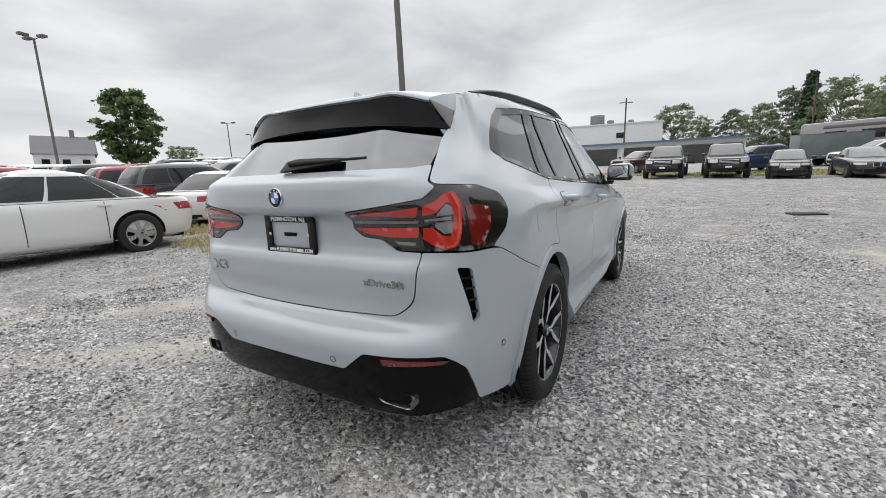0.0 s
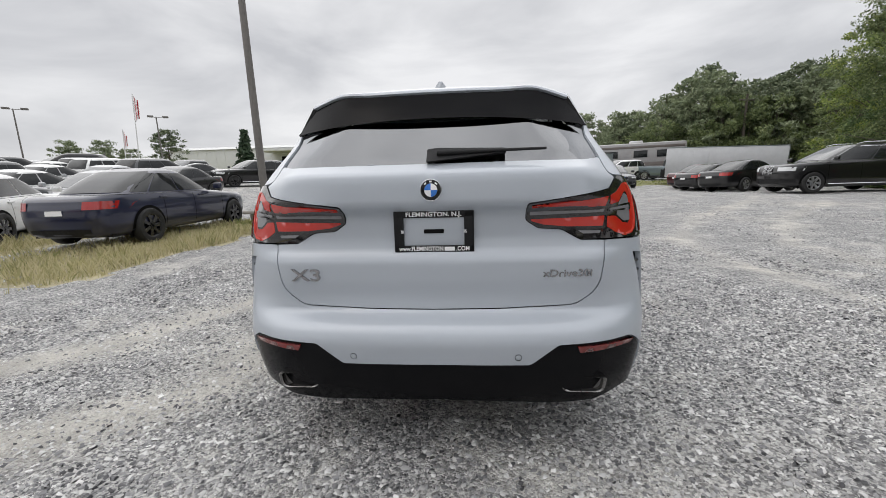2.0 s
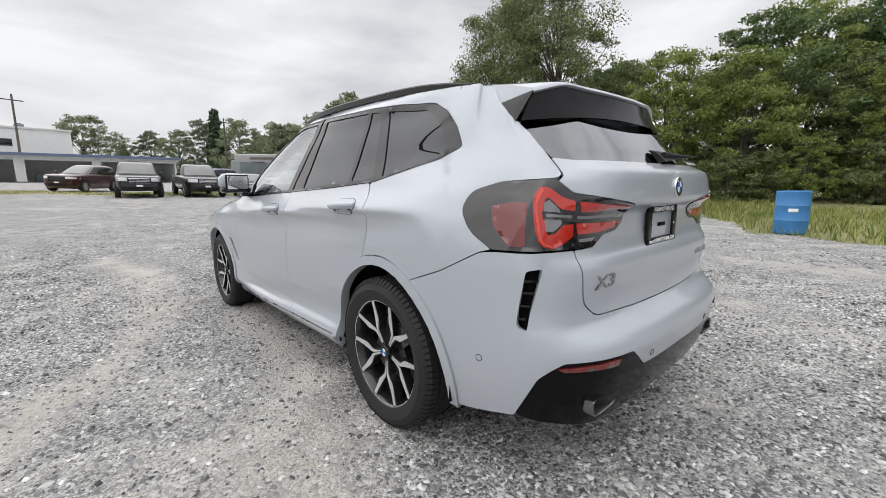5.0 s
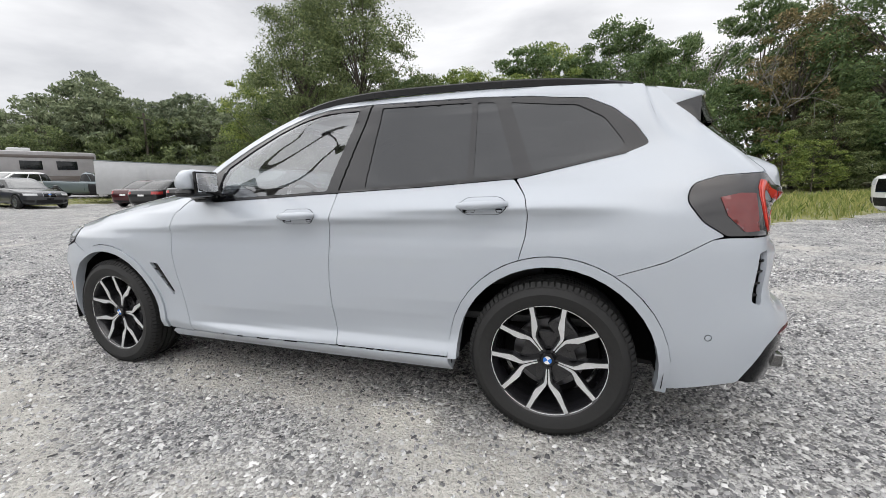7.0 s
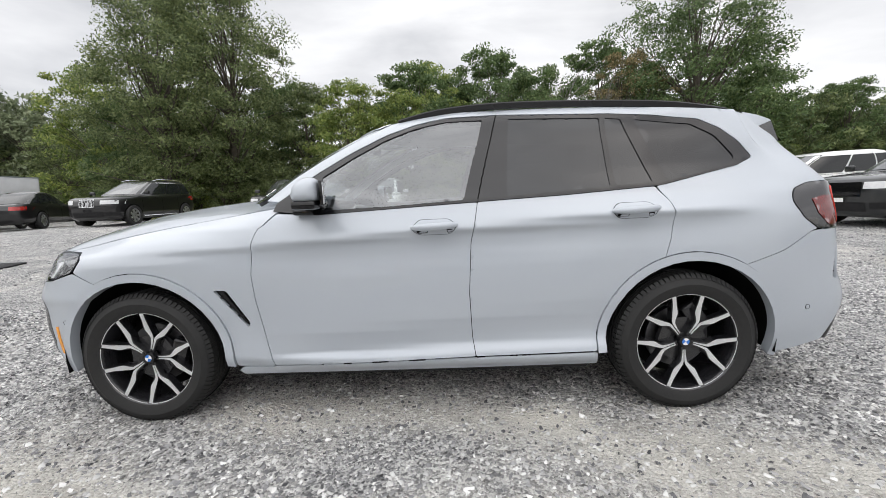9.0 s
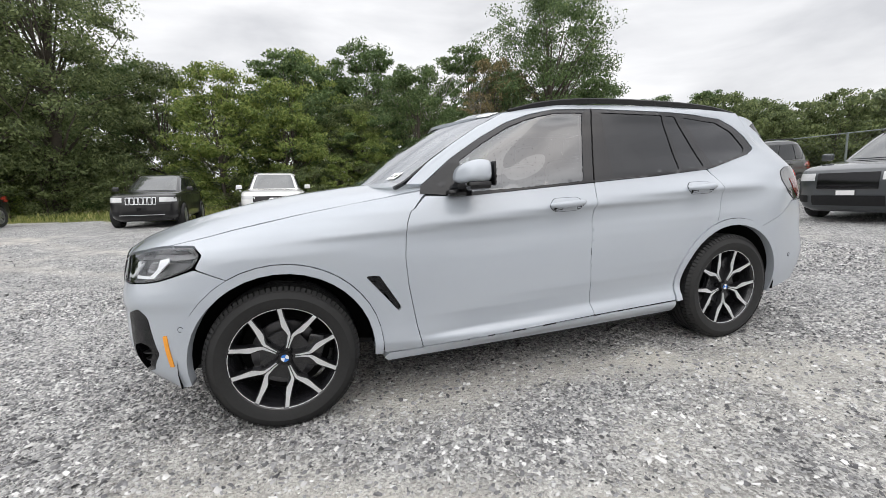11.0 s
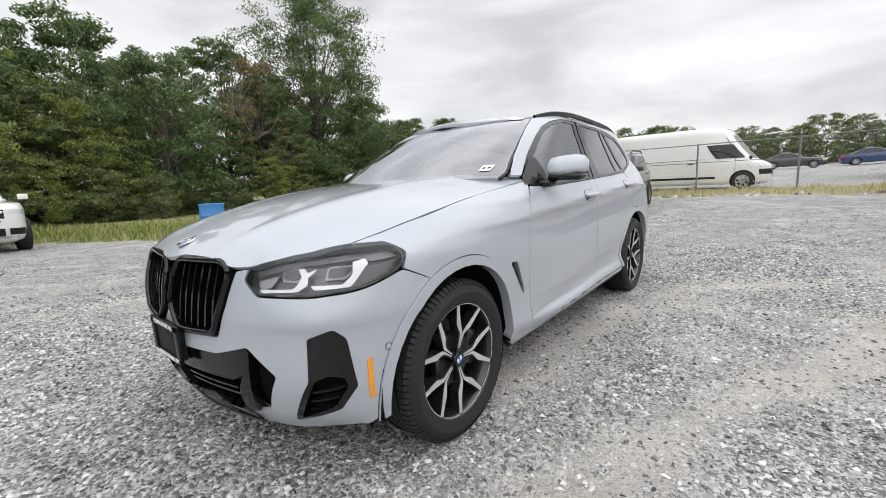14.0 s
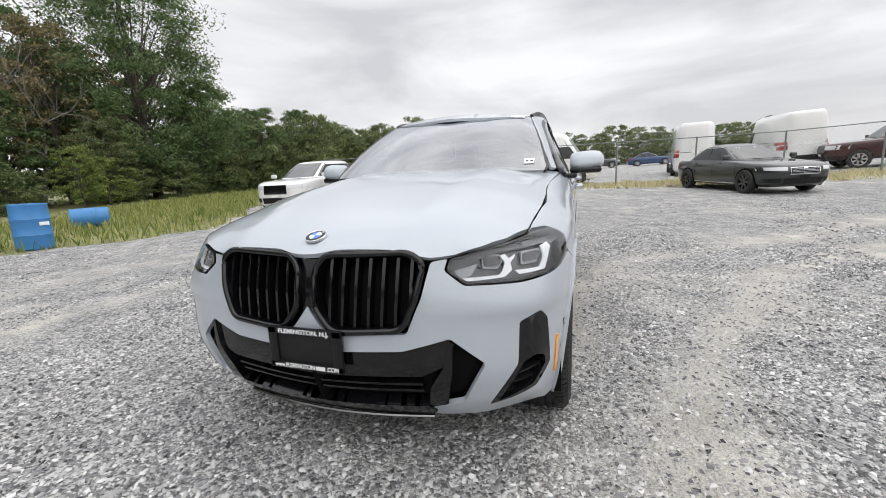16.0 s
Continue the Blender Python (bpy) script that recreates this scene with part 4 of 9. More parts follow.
for i in range(NS + 1):
    u = i / NS
    x, yr, zl = lip(u)
    xb, zb = 0.637 * u, 1.416 - 0.036 * u**2
    yb = -0.722 + 0.112 * u**3
    for k in (0.0, 0.3, 0.65, 1.0):
        V.append((x * (1 - k) + xb * k - 0.004 * (1 - k) * u, (yr + 0.006) * (1 - k) + yb * k + 0.004 * math.sin(math.pi * k), (zl - 0.016) * (1 - k) + zb * k))
for i in range(NS):
    for j in range(3):
        a, b = i * 4 + j, i * 4 + j + 1
        F.append((a, b, b + 4, a + 4))
joined("spoiler_underside", (V, F), M_DIFFUSER, car, "black band under the spoiler")
for s in (1, -1):
    x, yr, zl = lip(1.0)
    A, B, C = Vector((s * BLADE_F[0], *BLADE_F[1:])), Vector((s * x, yr, zl - 0.004)), Vector((s * BLADE_LOW[0], *BLADE_LOW[1:]))
    n = Vector((s, -0.2, 0.2)).normalized()
    mid = (A + B + C) / 3 + n * 0.004
    V = [A + n * 0.002, B + n * 0.002, C + n * 0.002, mid, A - n * 0.02, B - n * 0.02, C - n * 0.02]
    F = [(0, 1, 3), (1, 2, 3), (2, 0, 3), (0, 4, 5, 1), (1, 5, 6, 2), (2, 6, 4, 0)]
    mesh_ob("spoiler_blade", V, F if s < 0 else [f[::-1] for f in F], M_BLACK, car, "gloss black blade at the end of the spoiler", False)

# aerial fin
V = [(-0.03, 0.02, 0), (0.03, 0.02, 0), (0.035, -0.10, 0), (-0.035, -0.10, 0), (-0.006, -0.06, 0.026), (0.006, -0.06, 0.026), (0.008, -0.11, 0.034), (-0.008, -0.11, 0.034)]
fin = mesh_ob("aerial_fin", [(x, y - 0.30, z + float(roof_z(0, -0.3)) - 0.004) for x, y, z in V], [(0, 1, 5, 4), (1, 2, 6, 5), (2, 3, 7, 6), (3, 0, 4, 7), (4, 5, 6, 7)], M_PAINT, car)

# roof rails
for s in (1, -1):
    pts = []
    for i in range(25):
        y = 1.47 - 1.80 * i / 24
        u = i / 24
        h = 0.022 * (1 - abs(2 * u - 1) ** 4)
        pts.append((s * float(tab(y, (-0.4, 0.598), (0.0, 0.620), (0.9, 0.626), (1.25, 0.606), (1.47, 0.578))), y, float(tab(y, (-0.4, 1.550), (0.0, 1.588), (0.4, 1.608), (0.9, 1.620), (1.2, 1.612), (1.52, 1.575))) + 0.004 + h))
    V, F = [], []
    for x, y, z in pts:
        zb = z - 0.024
        V += [(x - 0.011, y, zb), (x - 0.012, y, z + 0.004), (x - 0.006, y, z + 0.011), (x + 0.006, y, z + 0.011), (x + 0.012, y, z + 0.004), (x + 0.011, y, zb)]
    for i in range(24):
        for j in range(6):
            k = (j + 1) % 6
            F.append((i * 6 + j, i * 6 + k, (i + 1) * 6 + k, (i + 1) * 6 + j))
    F += [tuple(range(6)), tuple(range(144, 150))[::-1]]
    mesh_ob("roof_rail", V, F, M_TRIM, car, "satin black roof rail", True, 40)

# door handles with their recess
for s in (1, -1):
    for yc, zc in ((1.278, 1.012), (0.283, 1.054)):
        door = (fd_obs if yc > 1 else rd_obs)[0 if s > 0 else 1]
        # dark outline drawn round the recess for the shade at its rim
        for nm, k, dd, mt in (("handle_gap", 1.0, 0.0012, M_DARK), ("handle_recess", 0.965, 0.0026, M_PAINT)):
            a, b, c = 0.118 * k, 0.08 * k, 0.039 * k - 0.001 * (k < 1)
            V, F = skin_patch([("y", yc - a, zc), ("y", yc - b, zc - c, 0.04), ("y", yc + b, zc - c, 0.04), ("y", yc + a, zc), ("y", yc + b, zc + c, 0.04), ("y", yc - b, zc + c, 0.04)], d=dd, r=0.03, gap=0.0, thick=0.003, res=0.02)
            if s < 0:
                V, F = flip(V, F)
            mesh_ob(nm, V, F, mt, door)
        # dark patches laid on for the shade under both ends of the grip
        for y0, y1 in ((-0.092, -0.060), (0.030, 0.090)):
            V, F = skin_patch([("y", yc + y0, zc - 0.012), ("y", yc + y0 + 0.004, zc - 0.026), ("y", yc + y1 - 0.004, zc - 0.028), ("y", yc + y1, zc - 0.012)], d=0.0034, r=0.006, gap=0.0, thick=0.002, res=0.02)
            if s < 0:
                V, F = flip(V, F)
            mesh_ob("handle_shadow_gap", V, F, M_DARK, door)
        xs = float(skin(np.array([uv(("y", yc, zc))[0]]), np.array([zc]))[0, 0])
        pts, rr = [], []
        for i in range(13):
            u = -1 + 2 * i / 12
            pts.append((s * (xs + 0.006 + 0.036 * (1 - abs(u) ** 3.0)), yc + 0.112 * u, zc + 0.006 - 0.004 * u))
            rr.append(0.0195 * (1 - 0.45 * abs(u) ** 3))
        tube("door_handle", pts, rr, M_PAINT, door, 10)

# mirrors
for s in (1, -1):
    V, F = [], []
    rows = [(0.885, 0.62, 0.0), (0.90, 0.90, 0.0), (0.96, 1.0, 0.0), (1.03, 0.99, 0.004), (1.075, 0.86, 0.006), (1.098, 0.55, 0.004), (1.104, 0.15, 0)]
    P = rounded([(-0.055, -0.042), (0.045, -0.046), (0.085, -0.025), (0.070, 0.040), (0.02, 0.076), (-0.055, 0.072)], 0.035, 0.04)
    n = len(P)
    for x, sc, dz in rows:
        V += [(s * x, 1.868 + 0.35 * (x - 0.99) * -0.4 + p[0] * sc, 1.200 + dz + p[1] * sc) for p in P]
    for q in range(len(rows) - 1):
        F += [(q * n + i, q * n + (i + 1) % n, (q + 1) * n + (i + 1) % n, (q + 1) * n + i) for i in range(n)]
    F += [tuple(range(n)), tuple(range((len(rows) - 1) * n, len(rows) * n))]
    mir = mesh_ob("door_mirror", V, F, M_PAINT, car, "door mirror with a body-coloured cap", True, 60)
    bm = bmesh.new()
    bm_box(bm, s * 0.985, 1.870, 1.150, 0.205, 0.120, 0.045, 0.018)
    part("mirror_base", bm, M_BLACK, mir, "black lower half of the mirror")
    bm = bmesh.new()
    bm_box(bm, s * 0.885, 1.935, 1.115, 0.09, 0.10, 0.035, 0.012)
    part("mirror_arm", bm, M_BLACK, mir)
    bm = bmesh.new()
    bm_box(bm, 0, -0.008, 0, 0.158, 0.006, 0.100, 0.002)
    turn_in = Matrix.Translation((s * 0.985, 1.806, 1.204)) @ Matrix.Rotation(s * radians(-13), 4, "Z")
    bmesh.ops.transform(bm, matrix=turn_in, verts=bm.verts)
    part("mirror_glass", bm, plain("mirror_glass", (0.8, 0.82, 0.84), 0.02, metal=1.0, vary=0.0) if s > 0 else bpy.data.materials["mirror_glass"], mir)
    bm = bmesh.new()
    bm_box(bm, 0, 0, 0, 0.176, 0.016, 0.118, 0.006)
    bmesh.ops.transform(bm, matrix=turn_in, verts=bm.verts)
    part("mirror_frame", bm, M_BLACK, mir)
    V = []
    for yy, zz in ((2.12, 1.118), (1.98, 1.106), (1.86, 1.103), (1.87, 1.18), (1.875, 1.27), (1.93, 1.275), (2.02, 1.215), (2.105, 1.16)):
        q = np.array([uv(("y", yy, zz))[0]])
        V.append(tuple((skin(q, np.array([zz])) + 0.004 * skin_n(q, np.array([zz])))[0]))
    V.append(tuple(np.mean(V, axis=0) + np.array([0.012, 0, 0])))
    F = [(i, (i + 1) % 8, 8) for i in range(8)]
    if s < 0:
        V, F = flip(V, F)
    mesh_ob("mirror_triangle", V, F, M_BLACK, car)

# wheels
def make_wheel(cx, cy, s):
    """A wheel whose outer face looks along s in x."""
    e = bpy.data.objects.new("wheel", None)
    scene.collection.objects.link(e)
    e.parent = car
    e.location, e.rotation_euler = (cx, cy, AX_Z), (0, 0, 0 if s > 0 else math.pi)
    return e


WHEEL_MESHES = {}


def wheel_parts(w):
    W, R, RB, K = 0.122, 0.362, 0.264, 1.05
    if not WHEEL_MESHES:
        prof = [(-W + 0.012, RB - 0.004), (-W, RB + 0.03), (-W - 0.004, 0.31), (-W + 0.012, 0.345), (-W + 0.04, 0.359)]
        for g in (-0.052, -0.018, 0.018, 0.052):
            prof += [(g - 0.005, R), (g - 0.004, R - 0.008), (g + 0.004, R - 0.008), (g + 0.005, R)]
        prof += [(W - 0.04, 0.359), (W - 0.012, 0.345), (W + 0.004, 0.31), (W, RB + 0.03), (W - 0.006, RB + 0.008), (W - 0.012, RB - 0.004)]
        WHEEL_MESHES["tyre"] = (revolve("tyre", prof, M_RUBBER, None, 96, sharp=28), "")
        # shoulder tread blocks
        V, F = [], []
        for k in range(84):
            a = 2 * math.pi * k / 84
            da = 2 * math.pi / 84 * 0.36
            for sx in (1, -1):
                q = len(V)
                for x, r in ((sx * 0.062, 0.3625), (sx * 0.095, 0.3585), (sx * 0.1165, 0.338)):
                    for aa in (a - da, a + da):
                        V.append((x, r * math.cos(aa), r * math.sin(aa)))
                    for aa in (a - da, a + da):
                        V.append((x, (r + 0.004) * math.cos(aa), (r + 0.004) * math.sin(aa)))
                for i in (0, 4):
                    F += [(q + i + 2, q + i + 3, q + i + 7, q + i + 6), (q + i, q + i + 2, q + i + 6, q + i + 4), (q + i + 1, q + i + 5, q + i + 7, q + i + 3)]
        tr_ob = mesh_ob("tread", V, F, M_RUBBER, None, "", False)
        WHEEL_MESHES["tread"] = (tr_ob, "")
        WHEEL_MESHES["rim_barrel"] = (revolve("rim_barrel", [(W - 0.016, 0.268), (W - 0.010, 0.265), (W - 0.014, 0.258), (W - 0.03, 0.247), (-0.05, 0.225), (-0.10, 0.23)], M_RIMDARK, None, 72), "")
        WHEEL_MESHES["brake_disc"] = (revolve("brake_disc", [(0.0, 0.02), (0.0, 0.165), (-0.02, 0.165)], M_STEEL, None, 48), "")
        bm = bmesh.new()
        bm_box(bm, 0.02, 0.13, 0.05, 0.07, 0.09, 0.17, 0.015)
        WHEEL_MESHES["brake_caliper"] = (part("brake_caliper", bm, M_RIMDARK), "")
        WHEEL_MESHES["hub_cap"] = (revolve("hub_cap", [(0.092, 0.001), (0.092, 0.030), (0.086, 0.034), (0.06, 0.036)], M_BLACK, None, 32), "")
        WHEEL_MESHES["back_plate"] = (revolve("back_plate", [(-0.06, 0.0), (-0.06, 0.218)], M_DARK, None, 32), "")
        for nm, c0, mt in (("cap_white", 0, M_BADGE_WHITE), ("cap_blue", 1, M_BADGE_BLUE)):
            V, F = [], []
            for quad in (0, 2):
                q = len(V)
                V.append((0.0935, 0, 0))
                for i in range(7):
                    a = radians(90 * (quad + c0) + 15 * i)
                    V.append((0.0935, 0.019 * math.cos(a), 0.019 * math.sin(a)))
                F += [(q, q + 1 + i, q + 2 + i) for i in range(6)]
            WHEEL_MESHES[nm] = (mesh_ob(nm, V, F, mt, None, "", False), "")
        # five V spokes: dark body and machined face
        xf = lambda r: 0.078 + 0.022 * min(1, max(0, (r - 0.05) / 0.2)) ** 1.5
        Vd, Fd, Vs, Fs = [], [], [], []

        def strip(Vv, Ff, pts, depth, lift):
            """pts: (radius, angle from, angle to) rows."""
            q = len(Vv)
            for r, a, b in pts:
                x, r = xf(r) + lift, r * K
                Vv += [(x, r * math.cos(a), r * math.sin(a)), (x, r * math.cos(b), r * math.sin(b)),
                       (x - depth, r * math.cos(b) , r * math.sin(b)), (x - depth, r * math.cos(a), r * math.sin(a))]
            for i in range(len(pts) - 1):
                o = q + 4 * i
                for j in range(4):
                    k = (j + 1) % 4
                    Ff.append((o + j, o + k, o + 4 + k, o + 4 + j))
            Ff.append((q, q + 3, q + 2, q + 1))
            o = q + 4 * (len(pts) - 1)
            Ff.append((o, o + 1, o + 2, o + 3))
        D = radians
        for k in range(5):
            c = D(90 + 72 * k)
            for sg in (1, -1):
                # one arm of the V: close to the axis of the V at the hub, 17.5 degrees off it at the rim
                rows = [(0.034, 3, 22), (0.07, 1.2, 11), (0.108, 1.0, 11.5), (0.122, 2.6, 15.0), (0.150, 8.6, 20.5), (0.19, 13.2, 21.8), (0.246, 17.2, 22.8)]
                face = [(0.046, 3.0, 8.5), (0.075, 1.6, 6.6), (0.108, 1.2, 7.4), (0.122, 2.9, 11.6), (0.150, 9.2, 19.6), (0.172, 12.6, 20.6), (0.20, 15.6, 20.8), (0.2475, 17.8, 22.0)]
                strip(Vd, Fd, [(r, c + sg * D(a), c + sg * D(b)) for r, a, b in rows], 0.045, 0.0)
                strip(Vs, Fs, [(r, c + sg * D(a), c + sg * D(b)) for r, a, b in face], 0.004, 0.0025)
            # rim arcs: one that closes the V, one between two Vs
            for a0, a1 in ((-18.0, 18.0), (23.0, 49.0)):
                q = len(Vs)
                for i in range(13):
                    a = c + D(a0 + (a1 - a0) * i / 12)
                    for x, r in ((0.1035, 0.2405), (0.1055, 0.2465), (0.1085, 0.2545), (0.103, 0.2565)):
                        Vs.append((x, K * r * math.cos(a), K * r * math.sin(a)))
                for i in range(12):
                    for j in range(3):
                        o = q + 4 * i + j
                        Fs.append((o, o + 1, o + 5, o + 4))
            # hub web between two Vs
            strip(Vd, Fd, [(0.036, c + D(20), c + D(52)), (0.07, c + D(8), c + D(64)), (0.095, c + D(14), c + D(58)), (0.12, c + D(16), c + D(56))], 0.03, -0.03)
        sp = mesh_ob("spokes", Vd, Fd, M_RIMDARK, None, "", False)
        fc = mesh_ob("machined_face", Vs, Fs, M_ALLOY, None, "", False)
        for o in (sp, fc):
            bm = bmesh.new()
            bm.from_mesh(o.data)
            bmesh.ops.recalc_face_normals(bm, faces=bm.faces)
            bm.to_mesh(o.data)
            bm.free()
        WHEEL_MESHES["spokes"] = (sp, "black alloy spokes in five V pairs")
        WHEEL_MESHES["machined_face"] = (fc, "bright machined spoke edges")
        first = True
    else:
        first = False
    for nm, (o, lab) in WHEEL_MESHES.items():
        if not first:
            o2 = o.copy()
            scene.collection.objects.link(o2)
            o = o2
        o.parent = w
        if lab:
            tagged(o, lab)
        if nm in ("tread", "machined_face"):
            tagged(o, lab, "", "", "stuff")


for cx, cy, s, turn in ((0.790, AX_F, 1, 10), (-0.794, AX_F, -1, -20), (0.790, 0.0, 1, 40), (-0.794, 0.0, -1, 36)):
    w = make_wheel(cx, cy, s)
    w.rotation_euler = Euler((radians(turn), 0, 0)).to_matrix().to_euler() if s > 0 else (Matrix.Rotation(math.pi, 3, "Z") @ Matrix.Rotation(radians(turn), 3, "X")).to_euler()
    wheel_parts(w)

# nose: kidney grilles
for s in (1, -1):
    V, F = skin_patch(KIDNEY, d=-0.07, r=0.03, gap=0.0, thick=0.0, res=0.04)
    V2, F2 = skin_patch([(m, a, z, *rest) for m, a, z, *rest in KIDNEY], d=0.012, r=0.035, gap=0.0, holes=[[("f", 0.046, 0.845), ("f", 0.080, 0.885), ("f", 0.375, 0.893), ("f", 0.425, 0.865), ("f", 0.402, 0.755), ("f", 0.356, 0.648), ("f", 0.11, 0.634), ("f", 0.044, 0.715)]], hr=0.03, thick=0.09, res=0.03)
    if s < 0:
        (V, F), (V2, F2) = flip(V, F), flip(V2, F2)
    g = mesh_ob("kidney_grille", V2, F2, M_BLACK, car, "gloss black kidney grille with upright bars")
    mesh_ob("grille_backing", V, F, M_DARK, g)
    W2 = rounded([uv(q) for q in [("f", 0.036, 0.847), ("f", 0.073, 0.896), ("f", 0.380, 0.904), ("f", 0.436, 0.870), ("f", 0.413, 0.752), ("f", 0.364, 0.640), ("f", 0.105, 0.625), ("f", 0.034, 0.712)]], 0.035, 0.02)
    P3 = skin(W2[:, 0], W2[:, 1]) + 0.008 * skin_n(W2[:, 0], W2[:, 1])
    tube("grille_rim", [(s * p[0], p[1], p[2]) for p in P3], 0.0125, M_BLACK, g, 10, "", True)
    for i in range(7):
        x = 0.090 + 0.050 * i
        Vb, Fb = skin_patch([("f", x, 0.888), ("f", x + 0.012, 0.888), ("f", x + 0.010, 0.76), ("f", x + 0.004, 0.642), ("f", x - 0.006, 0.642), ("f", x - 0.001, 0.76)], d=-0.004, r=0.003, gap=0.0, thick=0.05, res=0.05)
        if s < 0:
            Vb, Fb = flip(Vb, Fb)
        mesh_ob("grille_bar", Vb, Fb, M_BLACK, g)
joined("grille_centre", skin_patch([("f", 0.0, 0.615, 0), ("f", 0.012, 0.66), ("f", 0.024, 0.70), ("f", 0.026, 0.86), ("f", 0.05, 0.898), ("f", 0.0, 0.893, 0)], d=-0.006, r=0.01, gap=0.0, thick=0.03), M_BLACK, car)

# nose: lower intake, side intakes
joined("lower_intake", skin_patch([("f", 0.0, 0.548, 0), ("f", 0.36, 0.562), ("f", 0.524, 0.604), ("f", 0.636, 0.51), ("f", 0.558, 0.356), ("f", 0.44, 0.325), ("f", 0.42, 0.27), ("f", 0.0, 0.262, 0)], d=-0.045, r=0.008, gap=-0.004, thick=0.0), M_DARK, car)
joined("intake_upper_trim", skin_patch([("f", 0.0, 0.545, 0), ("f", 0.36, 0.559), ("f", 0.52, 0.602), ("f", 0.54, 0.585), ("f", 0.50, 0.50), ("f", 0.42, 0.46), ("f", 0.0, 0.445, 0)], d=-0.010, r=0.006, gap=0.0, thick=0.03), M_BLACK, car, "black upper intake panel")
for zz in (0.415, 0.385):
    joined("intake_blade", skin_patch([("f", 0.0, zz, 0), ("f", 0.42, zz + 0.01), ("f", 0.42, zz), ("f", 0.0, zz - 0.010, 0)], d=-0.015, r=0.0, gap=0.0, thick=0.03), M_BLACK, car)
joined("front_lip", skin_patch([("f", 0.0, 0.322, 0), ("f", 0.43, 0.335), ("f", 0.45, 0.30), ("f", 0.42, 0.258), ("f", 0.0, 0.252, 0)], d=0.008, r=0.0, gap=0.0, thick=0.05, res=0.018), M_BLACK, car, "gloss black front lip")
lip_pts = []
for i in range(61):
    q = -0.43 + 0.86 * i / 60
    w = np.array([uv(("f", abs(q), 0.262))[0]])
    c = (skin(w, np.array([0.262])) + 0.016 * skin_n(w, np.array([0.262])))[0]
    lip_pts.append((math.copysign(c[0], q), c[1], c[2] + 0.008 * (q / 0.43) ** 2))
tube("lip_edge", lip_pts, 0.006, M_EXHAUST, car, 6, "dark chrome edge of the front lip")
both("intake_fin", skin_patch([("f", 0.52, 0.602), ("f", 0.535, 0.59), ("f", 0.53, 0.48), ("f", 0.50, 0.34), ("f", 0.43, 0.318), ("f", 0.45, 0.42), ("f", 0.50, 0.50)], d=0.002, r=0.005, gap=0.0, thick=0.05, res=0.02), M_BLACK, car)
both("side_intake", skin_patch(SIDE_VENT, d=-0.055, r=0.012, gap=-0.004, thick=0.0), M_DARK, car)
both("side_intake_rim", skin_patch(SIDE_VENT, d=0.001, r=0.012, gap=0.0, thick=0.05, holes=[[("f", 0.765, 0.50), ("f", 0.80, 0.515), ("f", 0.828, 0.50), ("f", 0.832, 0.465), ("f", 0.792, 0.392), ("f", 0.67, 0.335), ("f", 0.735, 0.44)]]), M_BLACK, car, "gloss black side intake")
for zz in (0.36, 0.40, 0.44):
    both("intake_slat", skin_patch([("f", 0.70 + (zz - 0.36) * 0.5, zz), ("f", 0.835, zz + 0.02), ("f", 0.835, zz + 0.012), ("f", 0.70 + (zz - 0.36) * 0.5, zz - 0.008)], d=-0.02, r=0.0, gap=0.0, thick=0.03), M_TRIM, car)

